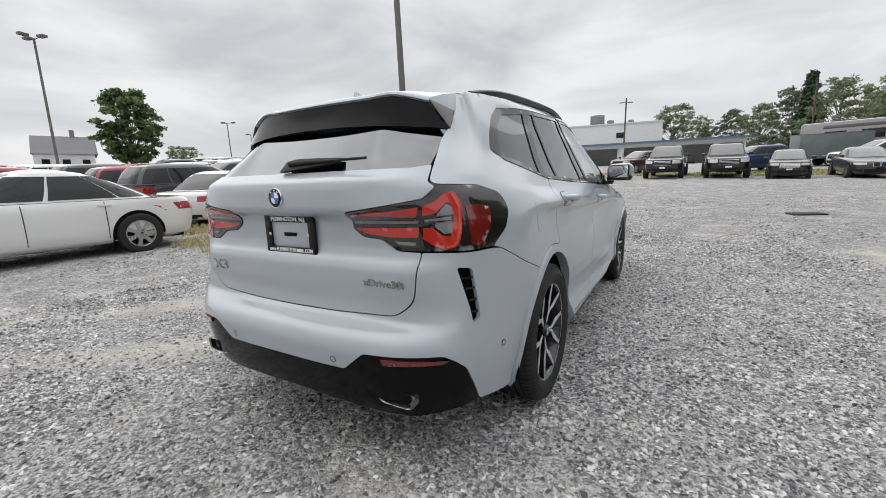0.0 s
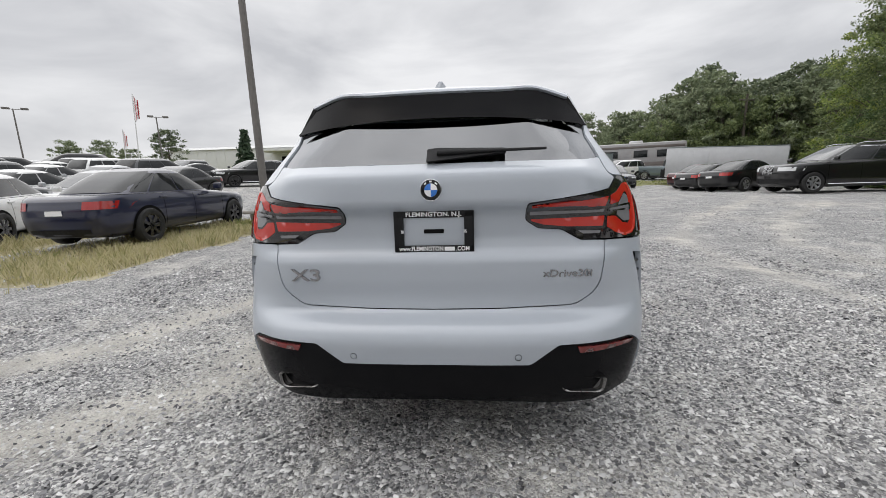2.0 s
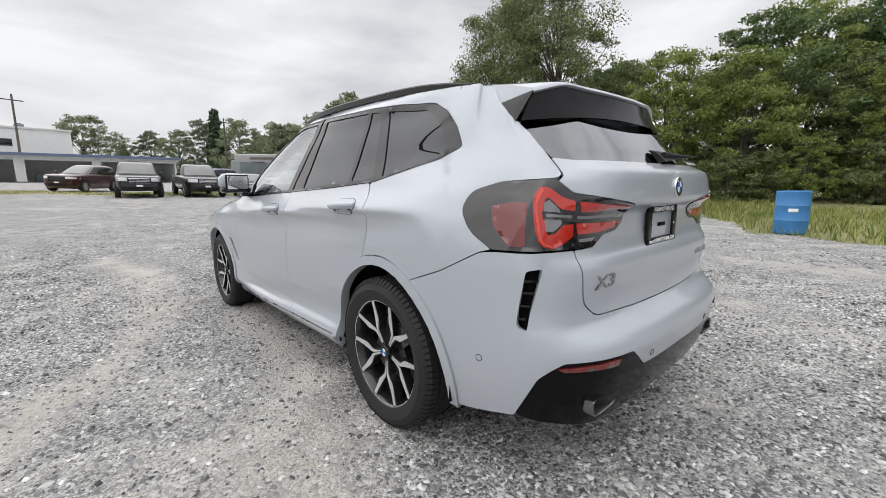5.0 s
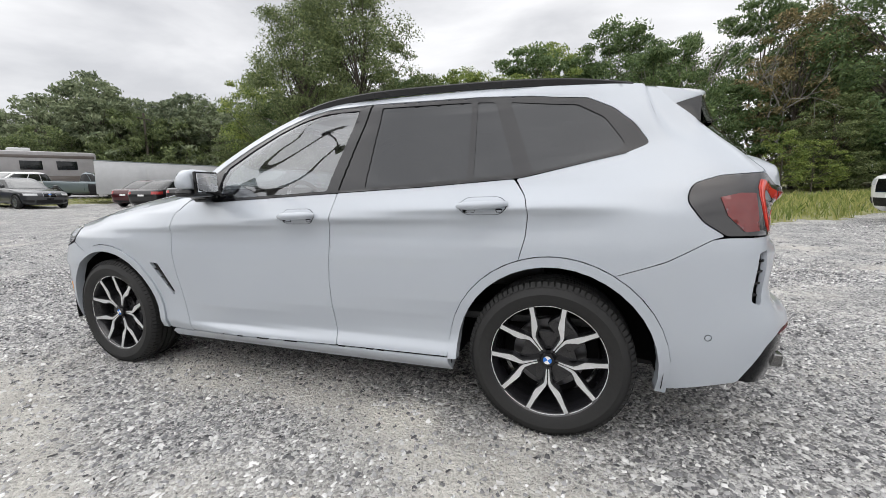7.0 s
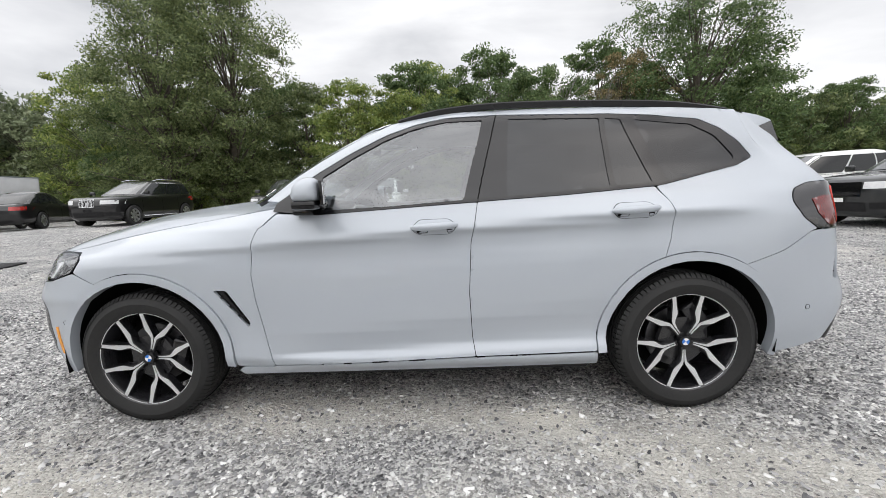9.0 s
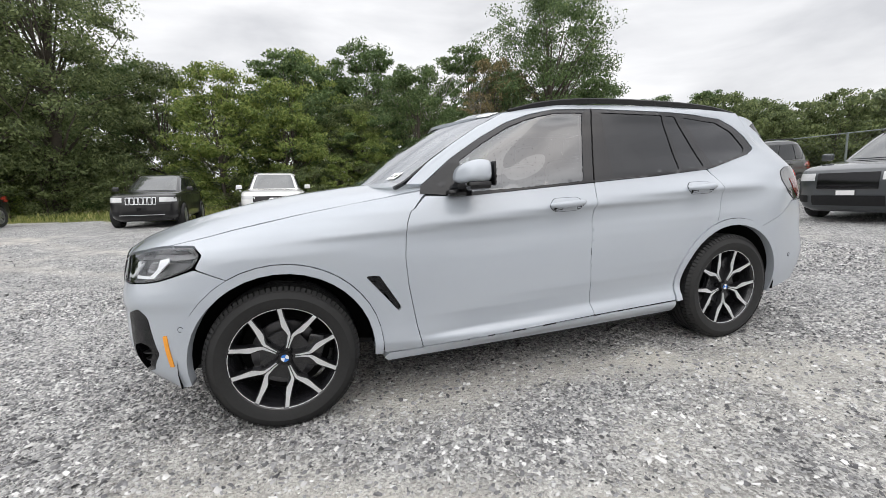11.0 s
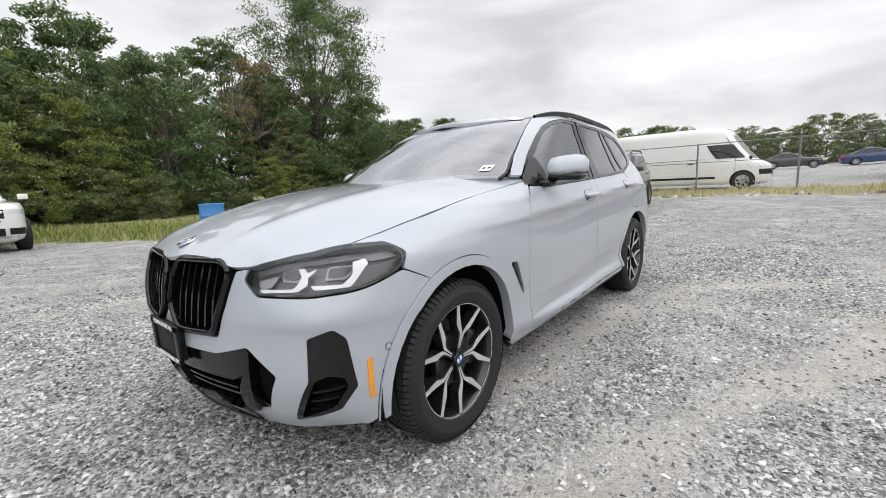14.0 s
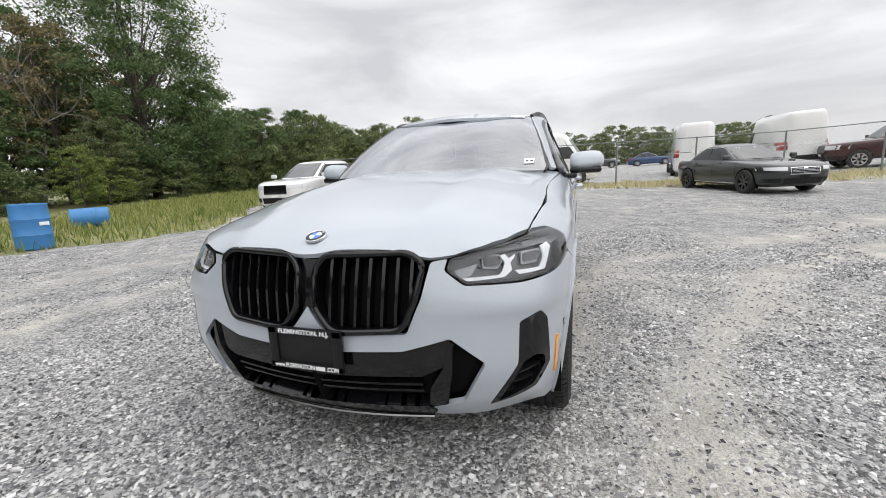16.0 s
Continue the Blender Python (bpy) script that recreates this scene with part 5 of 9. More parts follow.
# head lamps
for s in (1, -1):
    def hp(name, poly, mat, d, parent, r=0.006, th=0.006, s=s):
        V, F = skin_patch(poly, d=d, r=r, gap=0.0, thick=th, res=0.02)
        if s < 0:
            V, F = flip(V, F)
        return mesh_ob(name, V, F, mat, parent)
    lamp = hp("head_lamp", HEAD, M_LAMPDARK, -0.05, car, 0.012, 0.0)
    tagged(lamp, "clear-lensed head lamp with white light hooks")
    hp("lamp_rim", HEAD, M_BLACK, 0.0, lamp, 0.012, 0.05)
    lamp.children[-1].data.name = "lamp_rim"
    hp("light_hook", [("f", 0.567, 0.815), ("f", 0.688, 0.819), ("f", 0.698, 0.831), ("f", 0.705, 0.858), ("f", 0.688, 0.880), ("f", 0.702, 0.886), ("f", 0.716, 0.870), ("f", 0.737, 0.882), ("f", 0.733, 0.870), ("f", 0.722, 0.856), ("f", 0.729, 0.831), ("f", 0.705, 0.810), ("f", 0.577, 0.803)], M_LAMPON, -0.016, lamp, 0.002)
    hp("light_hook", [("f", 0.739, 0.829), ("f", 0.819, 0.826), ("f", 0.828, 0.845), ("f", 0.830, 0.862), ("f", 0.816, 0.898), ("f", 0.835, 0.908), ("f", 0.852, 0.888), ("f", 0.848, 0.862), ("f", 0.838, 0.814), ("f", 0.754, 0.814)], M_LAMPON, -0.016, lamp, 0.002)
    for q, zz in ((0.637, 0.868), (0.766, 0.872)):
        hp("projector_bezel", [("f", q - 0.006, zz + 0.020), ("f", q, zz - 0.024), ("f", q + 0.052, zz - 0.026), ("f", q + 0.066, zz), ("f", q + 0.058, zz + 0.022)], M_LAMPGREY, -0.034, lamp, 0.006)
        hp("projector_lens", [("f", q, zz + 0.014), ("f", q + 0.004, zz - 0.016), ("f", q + 0.049, zz - 0.018), ("f", q + 0.059, zz), ("f", q + 0.053, zz + 0.015)], M_SMOKE, -0.028, lamp, 0.008)
    hp("upper_reflector", [("f", 0.529, 0.873), ("f", 0.64, 0.902), ("f", 0.775, 0.932), ("y", 3.21, 0.930), ("y", 3.185, 0.905), ("f", 0.86, 0.900), ("f", 0.819, 0.912), ("f", 0.683, 0.893), ("f", 0.549, 0.856)], M_LAMPDARK, -0.026, lamp, 0.004)
    hp("lower_reflector", [("f", 0.54, 0.842), ("f", 0.56, 0.806), ("f", 0.60, 0.826), ("f", 0.62, 0.862)], M_LAMPGREY, -0.034, lamp, 0.004)
for s in (1, -1):
    lamp = [o for o in car.children if o.name.startswith("head_lamp")][0 if s > 0 else 1]
    # the rim is a frame: replace the filled rim by a cover lens and a thin border
    for o in list(lamp.children):
        if o.name.startswith("lamp_rim"):
            bpy.data.objects.remove(o)
    V, F = skin_patch(HEAD, d=0.002, r=0.012, gap=0.001, thick=0.0, res=0.03)
    inner_h = [("f", 0.521, 0.842), ("f", 0.531, 0.873), ("f", 0.64, 0.902), ("f", 0.769, 0.933), ("y", 3.21, 0.932, 0.03), ("y", 3.178, 0.904, 0.03), ("y", 3.213, 0.854, 0.04), ("y", 3.36, 0.811, 0.06), ("f", 0.751, 0.801), ("f", 0.584, 0.803)]
    V2, F2 = skin_patch(HEAD, d=0.0, r=0.012, gap=0.001, thick=0.05, res=0.03, holes=[inner_h])
    if s < 0:
        (V, F), (V2, F2) = flip(V, F), flip(V2, F2)
    o = mesh_ob("cover_lens", V, F, M_LENS, lamp)
    o.visible_shadow = False
    mesh_ob("lamp_border", V2, F2, M_BLACK, lamp)

# amber side markers , parking sensors
both("side_marker", skin_patch([("y", 3.366, 0.55), ("y", 3.348, 0.55), ("y", 3.340, 0.395), ("y", 3.358, 0.395)], d=0.004, r=0.004, gap=0.0, thick=0.01), M_AMBER, car, "amber front side marker")


def button(mode, a, z, rad, mat, name, both_s=True):
    v = uv((mode, a, z))[0]
    c, n = skin(np.array([v]), np.array([z]))[0], skin_n(np.array([v]), np.array([z]))[0]
    rot = Vector(n).to_track_quat("Z", "Y").to_matrix().to_4x4()
    for s in ((1, -1) if both_s else (1,)):
        V, F = [], []
        for dz, r in ((-0.004, rad * 1.12), (0.0012, rad * 1.12), (0.0012, rad), (0.0006, rad), (0.0015, rad * 0.9), (0.0018, 0.0001)):
            V += [Vector(c) + (rot @ Vector((r * math.cos(k * math.pi / 8), r * math.sin(k * math.pi / 8), dz))) for k in range(16)]
        for q in range(5):
            F += [(q * 16 + i, q * 16 + (i + 1) % 16, (q + 1) * 16 + (i + 1) % 16, (q + 1) * 16 + i) for i in range(16)]
        V = [(s * p[0], p[1], p[2]) for p in V]
        ob = mesh_ob(name, V, F if s > 0 else [f[::-1] for f in F], mat, car)
    return c, n


button("y", 3.285, 0.575, 0.011, M_PAINT, "parking_sensor")
button("y", -0.612, 0.523, 0.011, M_PAINT, "parking_sensor")
button("r", 0.315, 0.497, 0.011, M_PAINT, "parking_sensor")
for mode, a, z in (("y", 3.285, 0.575), ("y", -0.612, 0.523), ("r", 0.315, 0.497)):
    v = uv((mode, a, z))[0]
    for s in (1, -1):
        c, n = skin(np.array([v]), np.array([z]))[0], skin_n(np.array([v]), np.array([z]))[0]
        rot = Vector(n).to_track_quat("Z", "Y").to_matrix().to_4x4()
        pts = [Vector(c) + rot @ Vector((0.0125 * math.cos(k * math.pi / 8), 0.0125 * math.sin(k * math.pi / 8), 0.0012)) for k in range(16)]
        tube("sensor_ring", [(s * p[0], p[1], p[2]) for p in pts], 0.0012, M_DARK, car, 5, "", True)


# badges, plate frames, lettering
def roundel(m, rad, parent):
    """A round badge: black ring with raised edge, blue and white quarters, its letters left as plain marks."""
    def turned(nm, prof, mat, seg=40):
        V, F = [], []
        n = len(prof)
        for k in range(seg):
            a = 2 * math.pi * k / seg
            V += [m @ Vector((r * math.cos(a), r * math.sin(a), h)) for h, r in prof]
        for k in range(seg):
            l = (k + 1) % seg
            F += [(k * n + i, k * n + i + 1, l * n + i + 1, l * n + i) for i in range(n - 1)]
        return mesh_ob(nm, V, F, mat, parent)
    b = turned("badge", [(-0.004, rad), (0.003, rad), (0.005, rad * 0.96), (0.003, rad * 0.92)], M_CHROME)
    tagged(b, "round blue and white badge in a black ring")
    def sub(nm, VF, mat):
        mesh_ob(nm, *VF, mat, b, "", False)
    V, F = [], []
    for k in range(40):
        a = 2 * math.pi * k / 40
        V += [m @ Vector((rad * 0.93 * math.cos(a), rad * 0.93 * math.sin(a), 0.0035)), m @ Vector((rad * 0.6 * math.cos(a), rad * 0.6 * math.sin(a), 0.0045))]
    F = [(2 * k, 2 * ((k + 1) % 40), 2 * ((k + 1) % 40) + 1, 2 * k + 1) for k in range(40)]
    sub("badge_ring", (V, F), M_BLACK)
    for nm, c0, mt in (("badge_blue", 0, M_BADGE_BLUE), ("badge_white", 1, M_BADGE_WHITE)):
        V, F = [], []
        for quad in (1, 3):
            q = len(V)
            V.append(m @ Vector((0, 0, 0.006)))
            for i in range(10):
                a = radians(90 * (quad + c0) + 10 * i)
                V.append(m @ Vector((rad * 0.59 * math.cos(a), rad * 0.59 * math.sin(a), 0.0045)))
            F += [(q, q + 1 + i, q + 2 + i) for i in range(9)]
        sub(nm, (V, F), mt)
    for a0 in (130, 90, 50):
        V = []
        for da, r in ((-9, 0.70), (9, 0.70), (9, 0.84), (-9, 0.84)):
            a = radians(a0 + da)
            V.append(m @ Vector((rad * r * math.cos(a), rad * r * math.sin(a), 0.0052)))
        sub("badge_mark", (V, [(0, 1, 2, 3)]), M_BADGE_WHITE)


def on_skin(mode, a, z, up=0.0):
    v = uv((mode, abs(a), z))[0]
    c, n = skin(np.array([v]), np.array([z]))[0], skin_n(np.array([v]), np.array([z]))[0]
    if a < 0:
        c[0], n[0] = -c[0], -n[0]
    n = Vector(n)
    x = Vector((0, 0, 1)).cross(n).normalized()
    y = n.cross(x)
    m = Matrix((x, y, n)).transposed().to_4x4()
    m.translation = Vector(c) + n * up
    return m


roundel(on_skin("r", 0.0001, 1.124, 0.004), 0.041, car)
hz = float(hood_z(np.array([0.0]), np.array([3.585]))[0])
roundel(Matrix.Translation((0, 3.590, hz + 0.004)) @ Matrix.Rotation(radians(180), 4, "Z") @ Matrix.Rotation(radians(22), 4, "X"), 0.041, car)


def plate_frame(m, name, label, carrier):
    """A black dealer plate frame with its two lines of white lettering."""
    bm = bmesh.new()
    for cx, cy, sx, sy in ((0, 0.067, 0.312, 0.028), (0, -0.068, 0.312, 0.026), (-0.137, 0, 0.038, 0.160), (0.137, 0, 0.038, 0.160)):
        bm_box(bm, cx, cy, 0.004, sx, sy, 0.014, 0.003)
    bmesh.ops.transform(bm, matrix=m, verts=bm.verts)
    f = part(name, bm, M_TRIM, car, label)
    bm = bmesh.new()
    bm_box(bm, 0, 0, -0.002, 0.30, 0.15, 0.006, 0.002)
    bmesh.ops.transform(bm, matrix=m, verts=bm.verts)
    part("plate_carrier", bm, carrier, f)
    text_part("dealer_town", "FLEMINGTON, N.J.", 0.0235, M_WHITEPRINT, f, m @ pose(0, 0.066, 0.0118), 0.0006, "white lettering", 0.215, 0.0006)
    text_part("dealer_web", "www.FLEMINGTON", 0.0235, M_WHITEPRINT, f, m @ pose(-0.0505, -0.068, 0.0118), 0.0006, "white lettering", 0.174, 0.0006)
    text_part("dealer_web", ".COM", 0.0235, M_WHITEPRINT, f, m @ pose(0.112, -0.068, 0.0118), 0.0006, "white lettering", 0.051, 0.0006)
    bm = bmesh.new()
    bm_box(bm, 0.0605, -0.068, 0.0116, 0.040, 0.0155, 0.0012, 0.0004)
    bmesh.ops.transform(bm, matrix=m, verts=bm.verts)
    part("lettering_bar", bm, M_WHITEPRINT, f, "white printed bar")
    return f


mp = on_skin("r", 0.0001, 0.965, 0.008)
pf = plate_frame(mp, "rear_plate_frame", "black dealer plate frame with white lettering, no plate fitted", M_PAINT)
for x, y, w, h in ((-0.122, 0.0, 0.012, 0.012), (0.122, 0.0, 0.012, 0.012)):
    bm = bmesh.new()
    bm_box(bm, x, y, 0.012, w, h, 0.004, 0.001)
    bmesh.ops.transform(bm, matrix=mp, verts=bm.verts)
    part("screw", bm, M_CHROME, pf)
bm = bmesh.new()
bm_box(bm, 0.0, 0.0, 0.003, 0.078, 0.016, 0.004, 0.001)
bmesh.ops.transform(bm, matrix=mp, verts=bm.verts)
part("bracket_slot", bm, M_DARK, pf)
mf = Matrix.Translation((0, 3.715, 0.560)) @ Matrix.Rotation(radians(180), 4, "Z") @ Matrix.Rotation(radians(90), 4, "X")
ff = plate_frame(mf, "front_plate_frame", "black front plate holder with white dealer lettering", M_PLASTIC)
bm = bmesh.new()
bm_box(bm, 0, 0, -0.012, 0.27, 0.14, 0.03, 0.004)
bmesh.ops.transform(bm, matrix=mf, verts=bm.verts)
part("plate_bracket", bm, M_PLASTIC, ff)
text_part("model_badge", "X3", 0.070, M_LETTER, car, on_skin("r", -0.520, 0.795, 0.001), 0.003, "chrome model badge", 0.125, 0.001)
text_part("engine_badge", "xDrive30i", 0.040, M_LETTER, car, on_skin("r", 0.510, 0.797, 0.001), 0.002, "chrome drive badge", 0.185, 0.0006)

# rear wiper
tube("wiper_arm", [(0.02, -0.875, 1.262), (0.10, -0.873, 1.264), (0.25, -0.871, 1.266), (0.43, -0.865, 1.268)], [0.012, 0.010, 0.006, 0.005], M_PLASTIC, car, 8)
V, F = [], []
for i in range(9):
    u = i / 8
    x = -0.02 + 0.30 * u
    zt = 1.288 - 0.010 * u - 0.006 * (1 - min(1, u * 8))
    zb = 1.226 + 0.028 * u
    V += [(x, float(y_tail(zt)) - 0.003, zt), (x, float(y_tail(zt)) - 0.034, zt - 0.008), (x, float(y_tail(zb)) - 0.026, zb + 0.004), (x, float(y_tail(zb)) - 0.001, zb)]
for i in range(8):
    for j in range(4):
        k = (j + 1) % 4
        F.append((i * 4 + j, i * 4 + k, (i + 1) * 4 + k, (i + 1) * 4 + j))
F += [(0, 1, 2, 3), (35, 34, 33, 32)]
mesh_ob("rear_wiper", V, F, M_PLASTIC, car, "black rear wiper", True, 40)

# stickers inside the windscreen
def sticker(name, x0, x1, z0, z1, mat, marks):
    V, F = skin_patch([("f", x0, z0), ("f", x1, z0), ("f", x1, z1), ("f", x0, z1)], d=0.0006, r=0.003, gap=0.0, thick=0.0)
    V, F = flip(V, F)
    st = mesh_ob(name, V, F, mat, car, "white paper sticker on the windscreen")
    for a, b in marks:
        V, F = skin_patch([("f", a, z0 + 0.012), ("f", b, z0 + 0.012), ("f", b, z1 - 0.014), ("f", a, z1 - 0.014)], d=0.0016, r=0.0, gap=0.0, thick=0.0)
        V, F = flip(V, F)
        mesh_ob("print_bar", V, F, M_TRIM, st)


sticker("inspection_sticker", 0.612, 0.672, 1.206, 1.240, M_WHITEPRINT, [(0.622, 0.636), (0.648, 0.664)])
sticker("paper_tag", 0.44, 0.54, 1.562, 1.585, M_WHITEPRINT, [])

# cabin
box("cabin_floor", (0, 1.0, 0.50), (1.5, 2.6, 0.04), M_SEAT, car, 0.01)
bm = bmesh.new()
bm_box(bm, 0, 1.92, 0.93, 1.46, 0.50, 0.30, 0.08)
part("dashboard", bm, M_SEAT, car)
box("roof_lining", (0, 0.6, 1.565), (1.0, 1.7, 0.02), plain("grey_lining", (0.30, 0.29, 0.28), 0.9), car, 0.005)
for s in (1, -1):
    for yb, nm in ((1.10, "front_seat"), (0.20, "rear_seat")):
        bm = bmesh.new()
        bm_box(bm, s * 0.38, yb + 0.10, 0.70, 0.50, 0.52, 0.16, 0.05)
        bm_box(bm, s * 0.38, yb - 0.19, 1.00, 0.48, 0.13, 0.58, 0.06, None)
        bm_box(bm, s * 0.38, yb - 0.26, 1.375, 0.25, 0.09, 0.15, 0.035)
        part(nm, bm, M_SEAT, car)
pts = []
for k in range(28):
    a = 2 * math.pi * k / 28
    p = Vector((0.185 * math.cos(a), 0, 0.185 * math.sin(a)))
    p.rotate(Euler((radians(-22), 0, 0)))
    pts.append(p + Vector((-0.38, 1.60, 1.03)))
tube("steering_wheel", pts, 0.015, M_SEAT, car, 8, "", True)
bm = bmesh.new()
bm_box(bm, -0.38, 1.625, 1.02, 0.34, 0.04, 0.06, 0.015)
part("steering_spoke", bm, M_SEAT, car)
box("rear_view_mirror", (0.0, 1.72, 1.505), (0.24, 0.04, 0.065), M_SEAT, car, 0.015)

# ---- the lie of the land ----
def sstep(a, b, x):
    t = np.clip((np.asarray(x, float) - a) / (b - a), 0, 1)
    return t * t * (3 - 2 * t)


def terr(x, y):
    """Height of the ground: level under the parked crossover, rising gently towards the sheds, the rows of cars and the fence."""
    x, y = np.asarray(x, float), np.asarray(y, float)
    z = 0.040 * np.maximum(0, np.minimum(y, 60) - 3) + 0.03 * np.maximum(0, y - 60)
    z = z + 0.012 * np.clip(x - 4, 0, 8) * (1 - sstep(10, 20, y)) * sstep(-6, 2, y) - 0.02 * np.clip(x, 0, 30) * sstep(14, 22, y) * (1 - sstep(24, 36, y))
    z = z + 0.045 * np.maximum(0, -np.maximum(x, -70) - 8 * (1 - sstep(8, 22, y))) * (1 - 0.65 * sstep(25, 60, y))
    z = z + 0.12 * np.exp(-((x + 7.2) / 2.2) ** 2 - ((y - 5.2) / 3.5) ** 2)
    return z + 0.022 * np.maximum(0, np.minimum(-y, 60) - 2)


def tz(x, y):
    return float(terr(x, y))


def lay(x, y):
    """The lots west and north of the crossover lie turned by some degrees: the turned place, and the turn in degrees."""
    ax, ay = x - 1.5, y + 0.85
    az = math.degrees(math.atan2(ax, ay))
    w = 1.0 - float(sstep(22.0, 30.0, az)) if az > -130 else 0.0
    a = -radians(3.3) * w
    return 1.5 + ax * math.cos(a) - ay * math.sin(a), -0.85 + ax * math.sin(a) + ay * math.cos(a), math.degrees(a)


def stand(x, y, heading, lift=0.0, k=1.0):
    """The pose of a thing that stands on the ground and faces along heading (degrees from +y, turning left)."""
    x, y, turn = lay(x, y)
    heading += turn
    e = 0.8
    n = Vector((-(tz(x + e, y) - tz(x - e, y)) / (2 * e), -(tz(x, y + e) - tz(x, y - e)) / (2 * e), 1)).normalized()
    rot = Vector((0, 0, 1)).rotation_difference(n).to_matrix().to_4x4() @ Matrix.Rotation(radians(heading), 4, "Z")
    return Matrix.Translation((x, y, tz(x, y) + lift)) @ rot @ Matrix.Diagonal((k, k, k, 1))


def verge_right(x, y):
    """Signed distance-like number: above 0 on the grass east of the lot."""
    edge = pchip([-60, -20, -9, -4, -2.6, 0.4, 2.0, 4.5, 7, 14, 20, 27, 60], [15, 15, 12, 8.6, 8.3, 9.0, 12.2, 14.2, 15.2, 17.8, 21, 26, 40], y)
    return np.asarray(x) - edge


def grassy(x, y):
    """1 on grass, 0 on gravel, ragged at the edges."""
    x, y = np.asarray(x, float), np.asarray(y, float)
    wob = 0.45 * np.sin(1.7 * x + 0.6 * np.sin(2.3 * y)) + 0.35 * np.sin(2.9 * y + 1.3 * x) + 0.25 * np.sin(6.1 * x - 4.7 * y)
    g = verge_right(x, y) + 0.5 * wob > 0
    south = y
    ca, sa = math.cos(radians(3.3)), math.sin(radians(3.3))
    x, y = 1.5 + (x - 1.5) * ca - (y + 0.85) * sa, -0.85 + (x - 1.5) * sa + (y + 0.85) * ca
    g |= (np.abs(x + 6.15 - 0.06 * (y - 5)) < 1.05 + 0.35 * wob) & (y > 1.6 + wob) & (y < 7.9)
    g |= (np.abs(x + 9.0) < 0.55 + 0.25 * wob) & (y > 2.4) & (y < 8)
    g |= (south < -12.9 + 0.5 * wob) & (south > -16.3 + 0.4 * wob)
    g |= (y > 27.5 + 0.6 * wob) & (y < 33 + wob)
    g |= (y > 45 + wob) & (x < -30)
    g |= (np.hypot(x + 5.65, y - 7.1) < 0.9 + 0.3 * wob)
    return g



TRACKS = [[(-7.5, -4.0), (-5.2, -2.2), (-3.5, -0.65), (-2.7, 0.25), (-2.1, 1.46), (-1.66, 2.33), (-1.45, 3.0), (-1.35, 4.4), (-1.7, 6.5)],
          [(-6.4, -4.4), (-4.4, -2.7), (-2.6, -1.4), (-1.44, -0.4), (-1.0, 0.6), (-0.85, 1.6), (-0.8, 2.4)],
          [(3.4, -3.5), (3.7, 0.0), (3.6, 4.8), (5.4, 7.8), (9.0, 11.5)], [(5.0, -3.5), (5.3, 1.0), (5.2, 4.5), (7.0, 7.2), (10.5, 10.5)]]


def worn(x, y):
    """1 on the worn dusty wheel tracks, 0 on loose stone."""
    x, y = np.asarray(x, float), np.asarray(y, float)
    best = np.zeros_like(x)
    for tr, k in zip(TRACKS, (1.0, 0.95, 0.55, 0.5)):
        d = np.full_like(x, 1e9)
        for (ax, ay), (bx, by) in zip(tr[:-1], tr[1:]):
            u = np.clip(((x - ax) * (bx - ax) + (y - ay) * (by - ay)) / ((bx - ax) ** 2 + (by - ay) ** 2), 0, 1)
            d = np.minimum(d, np.hypot(x - ax - u * (bx - ax), y - ay - u * (by - ay)))
        w = 0.22 + 0.07 * np.sin(2.1 * x + 1.3 * y) + 0.05 * np.sin(5.3 * y - 3.1 * x)
        best = np.maximum(best, k * np.exp(-((d / w) ** 2)))
    for px_, py_, rr, k in ((-1.35, 0.1, 0.45, 0.9), (-1.6, 4.2, 0.5, 0.5), (1.9, -1.6, 0.7, 0.35), (-2.9, -1.9, 0.6, 0.5), (-1.2, 3.3, 0.4, 0.6)):
        best = np.maximum(best, k * np.exp(-(((x - px_) ** 2 + (y - py_) ** 2) / rr**2)))
    return best


M_GRAVEL, nt, b = mat_base("crushed_grey_gravel")
co = nt.nodes.new("ShaderNodeTexCoord")


def tex(kind, scale, detail=None, nt=nt, co=co):
    n = nt.nodes.new(kind)
    n.inputs["Scale"].default_value = scale
    if detail is not None:
        n.inputs["Detail"].default_value = detail
    nt.links.new(co.outputs["Object"], n.inputs["Vector"])
    return n


v1, v2 = tex("ShaderNodeTexVoronoi", 88.0), tex("ShaderNodeTexVoronoi", 46.0)
nb, nm, nf = tex("ShaderNodeTexNoise", 0.55, 5.0), tex("ShaderNodeTexNoise", 2.6, 5.0), tex("ShaderNodeTexNoise", 160.0, 3.0)
sepv, sepw = nt.nodes.new("ShaderNodeSeparateColor"), nt.nodes.new("ShaderNodeSeparateColor")
nt.links.new(v1.outputs["Color"], sepv.inputs["Color"])
nt.links.new(v2.outputs["Color"], sepw.inputs["Color"])
stone = nt.nodes.new("ShaderNodeValToRGB")
cr = stone.color_ramp
cr.elements[0].position, cr.elements[0].color = 0.0, (0.045, 0.045, 0.048, 1)
cr.elements[1].position, cr.elements[1].color = 1.0, (0.82, 0.815, 0.80, 1)
for p, c in ((0.35, (0.27, 0.27, 0.275, 1)), (0.70, (0.62, 0.615, 0.60, 1))):
    e = cr.elements.new(p)
    e.color = c
mixv = nt.nodes.new("ShaderNodeMath")
mixv.operation = "MULTIPLY_ADD"
mixv.inputs[1].default_value = 0.65
nt.links.new(sepv.outputs["Red"], mixv.inputs[0])
half = nt.nodes.new("ShaderNodeMath")
half.operation = "MULTIPLY"
half.inputs[1].default_value = 0.35
nt.links.new(sepw.outputs["Green"], half.inputs[0])
nt.links.new(half.outputs[0], mixv.inputs[2])
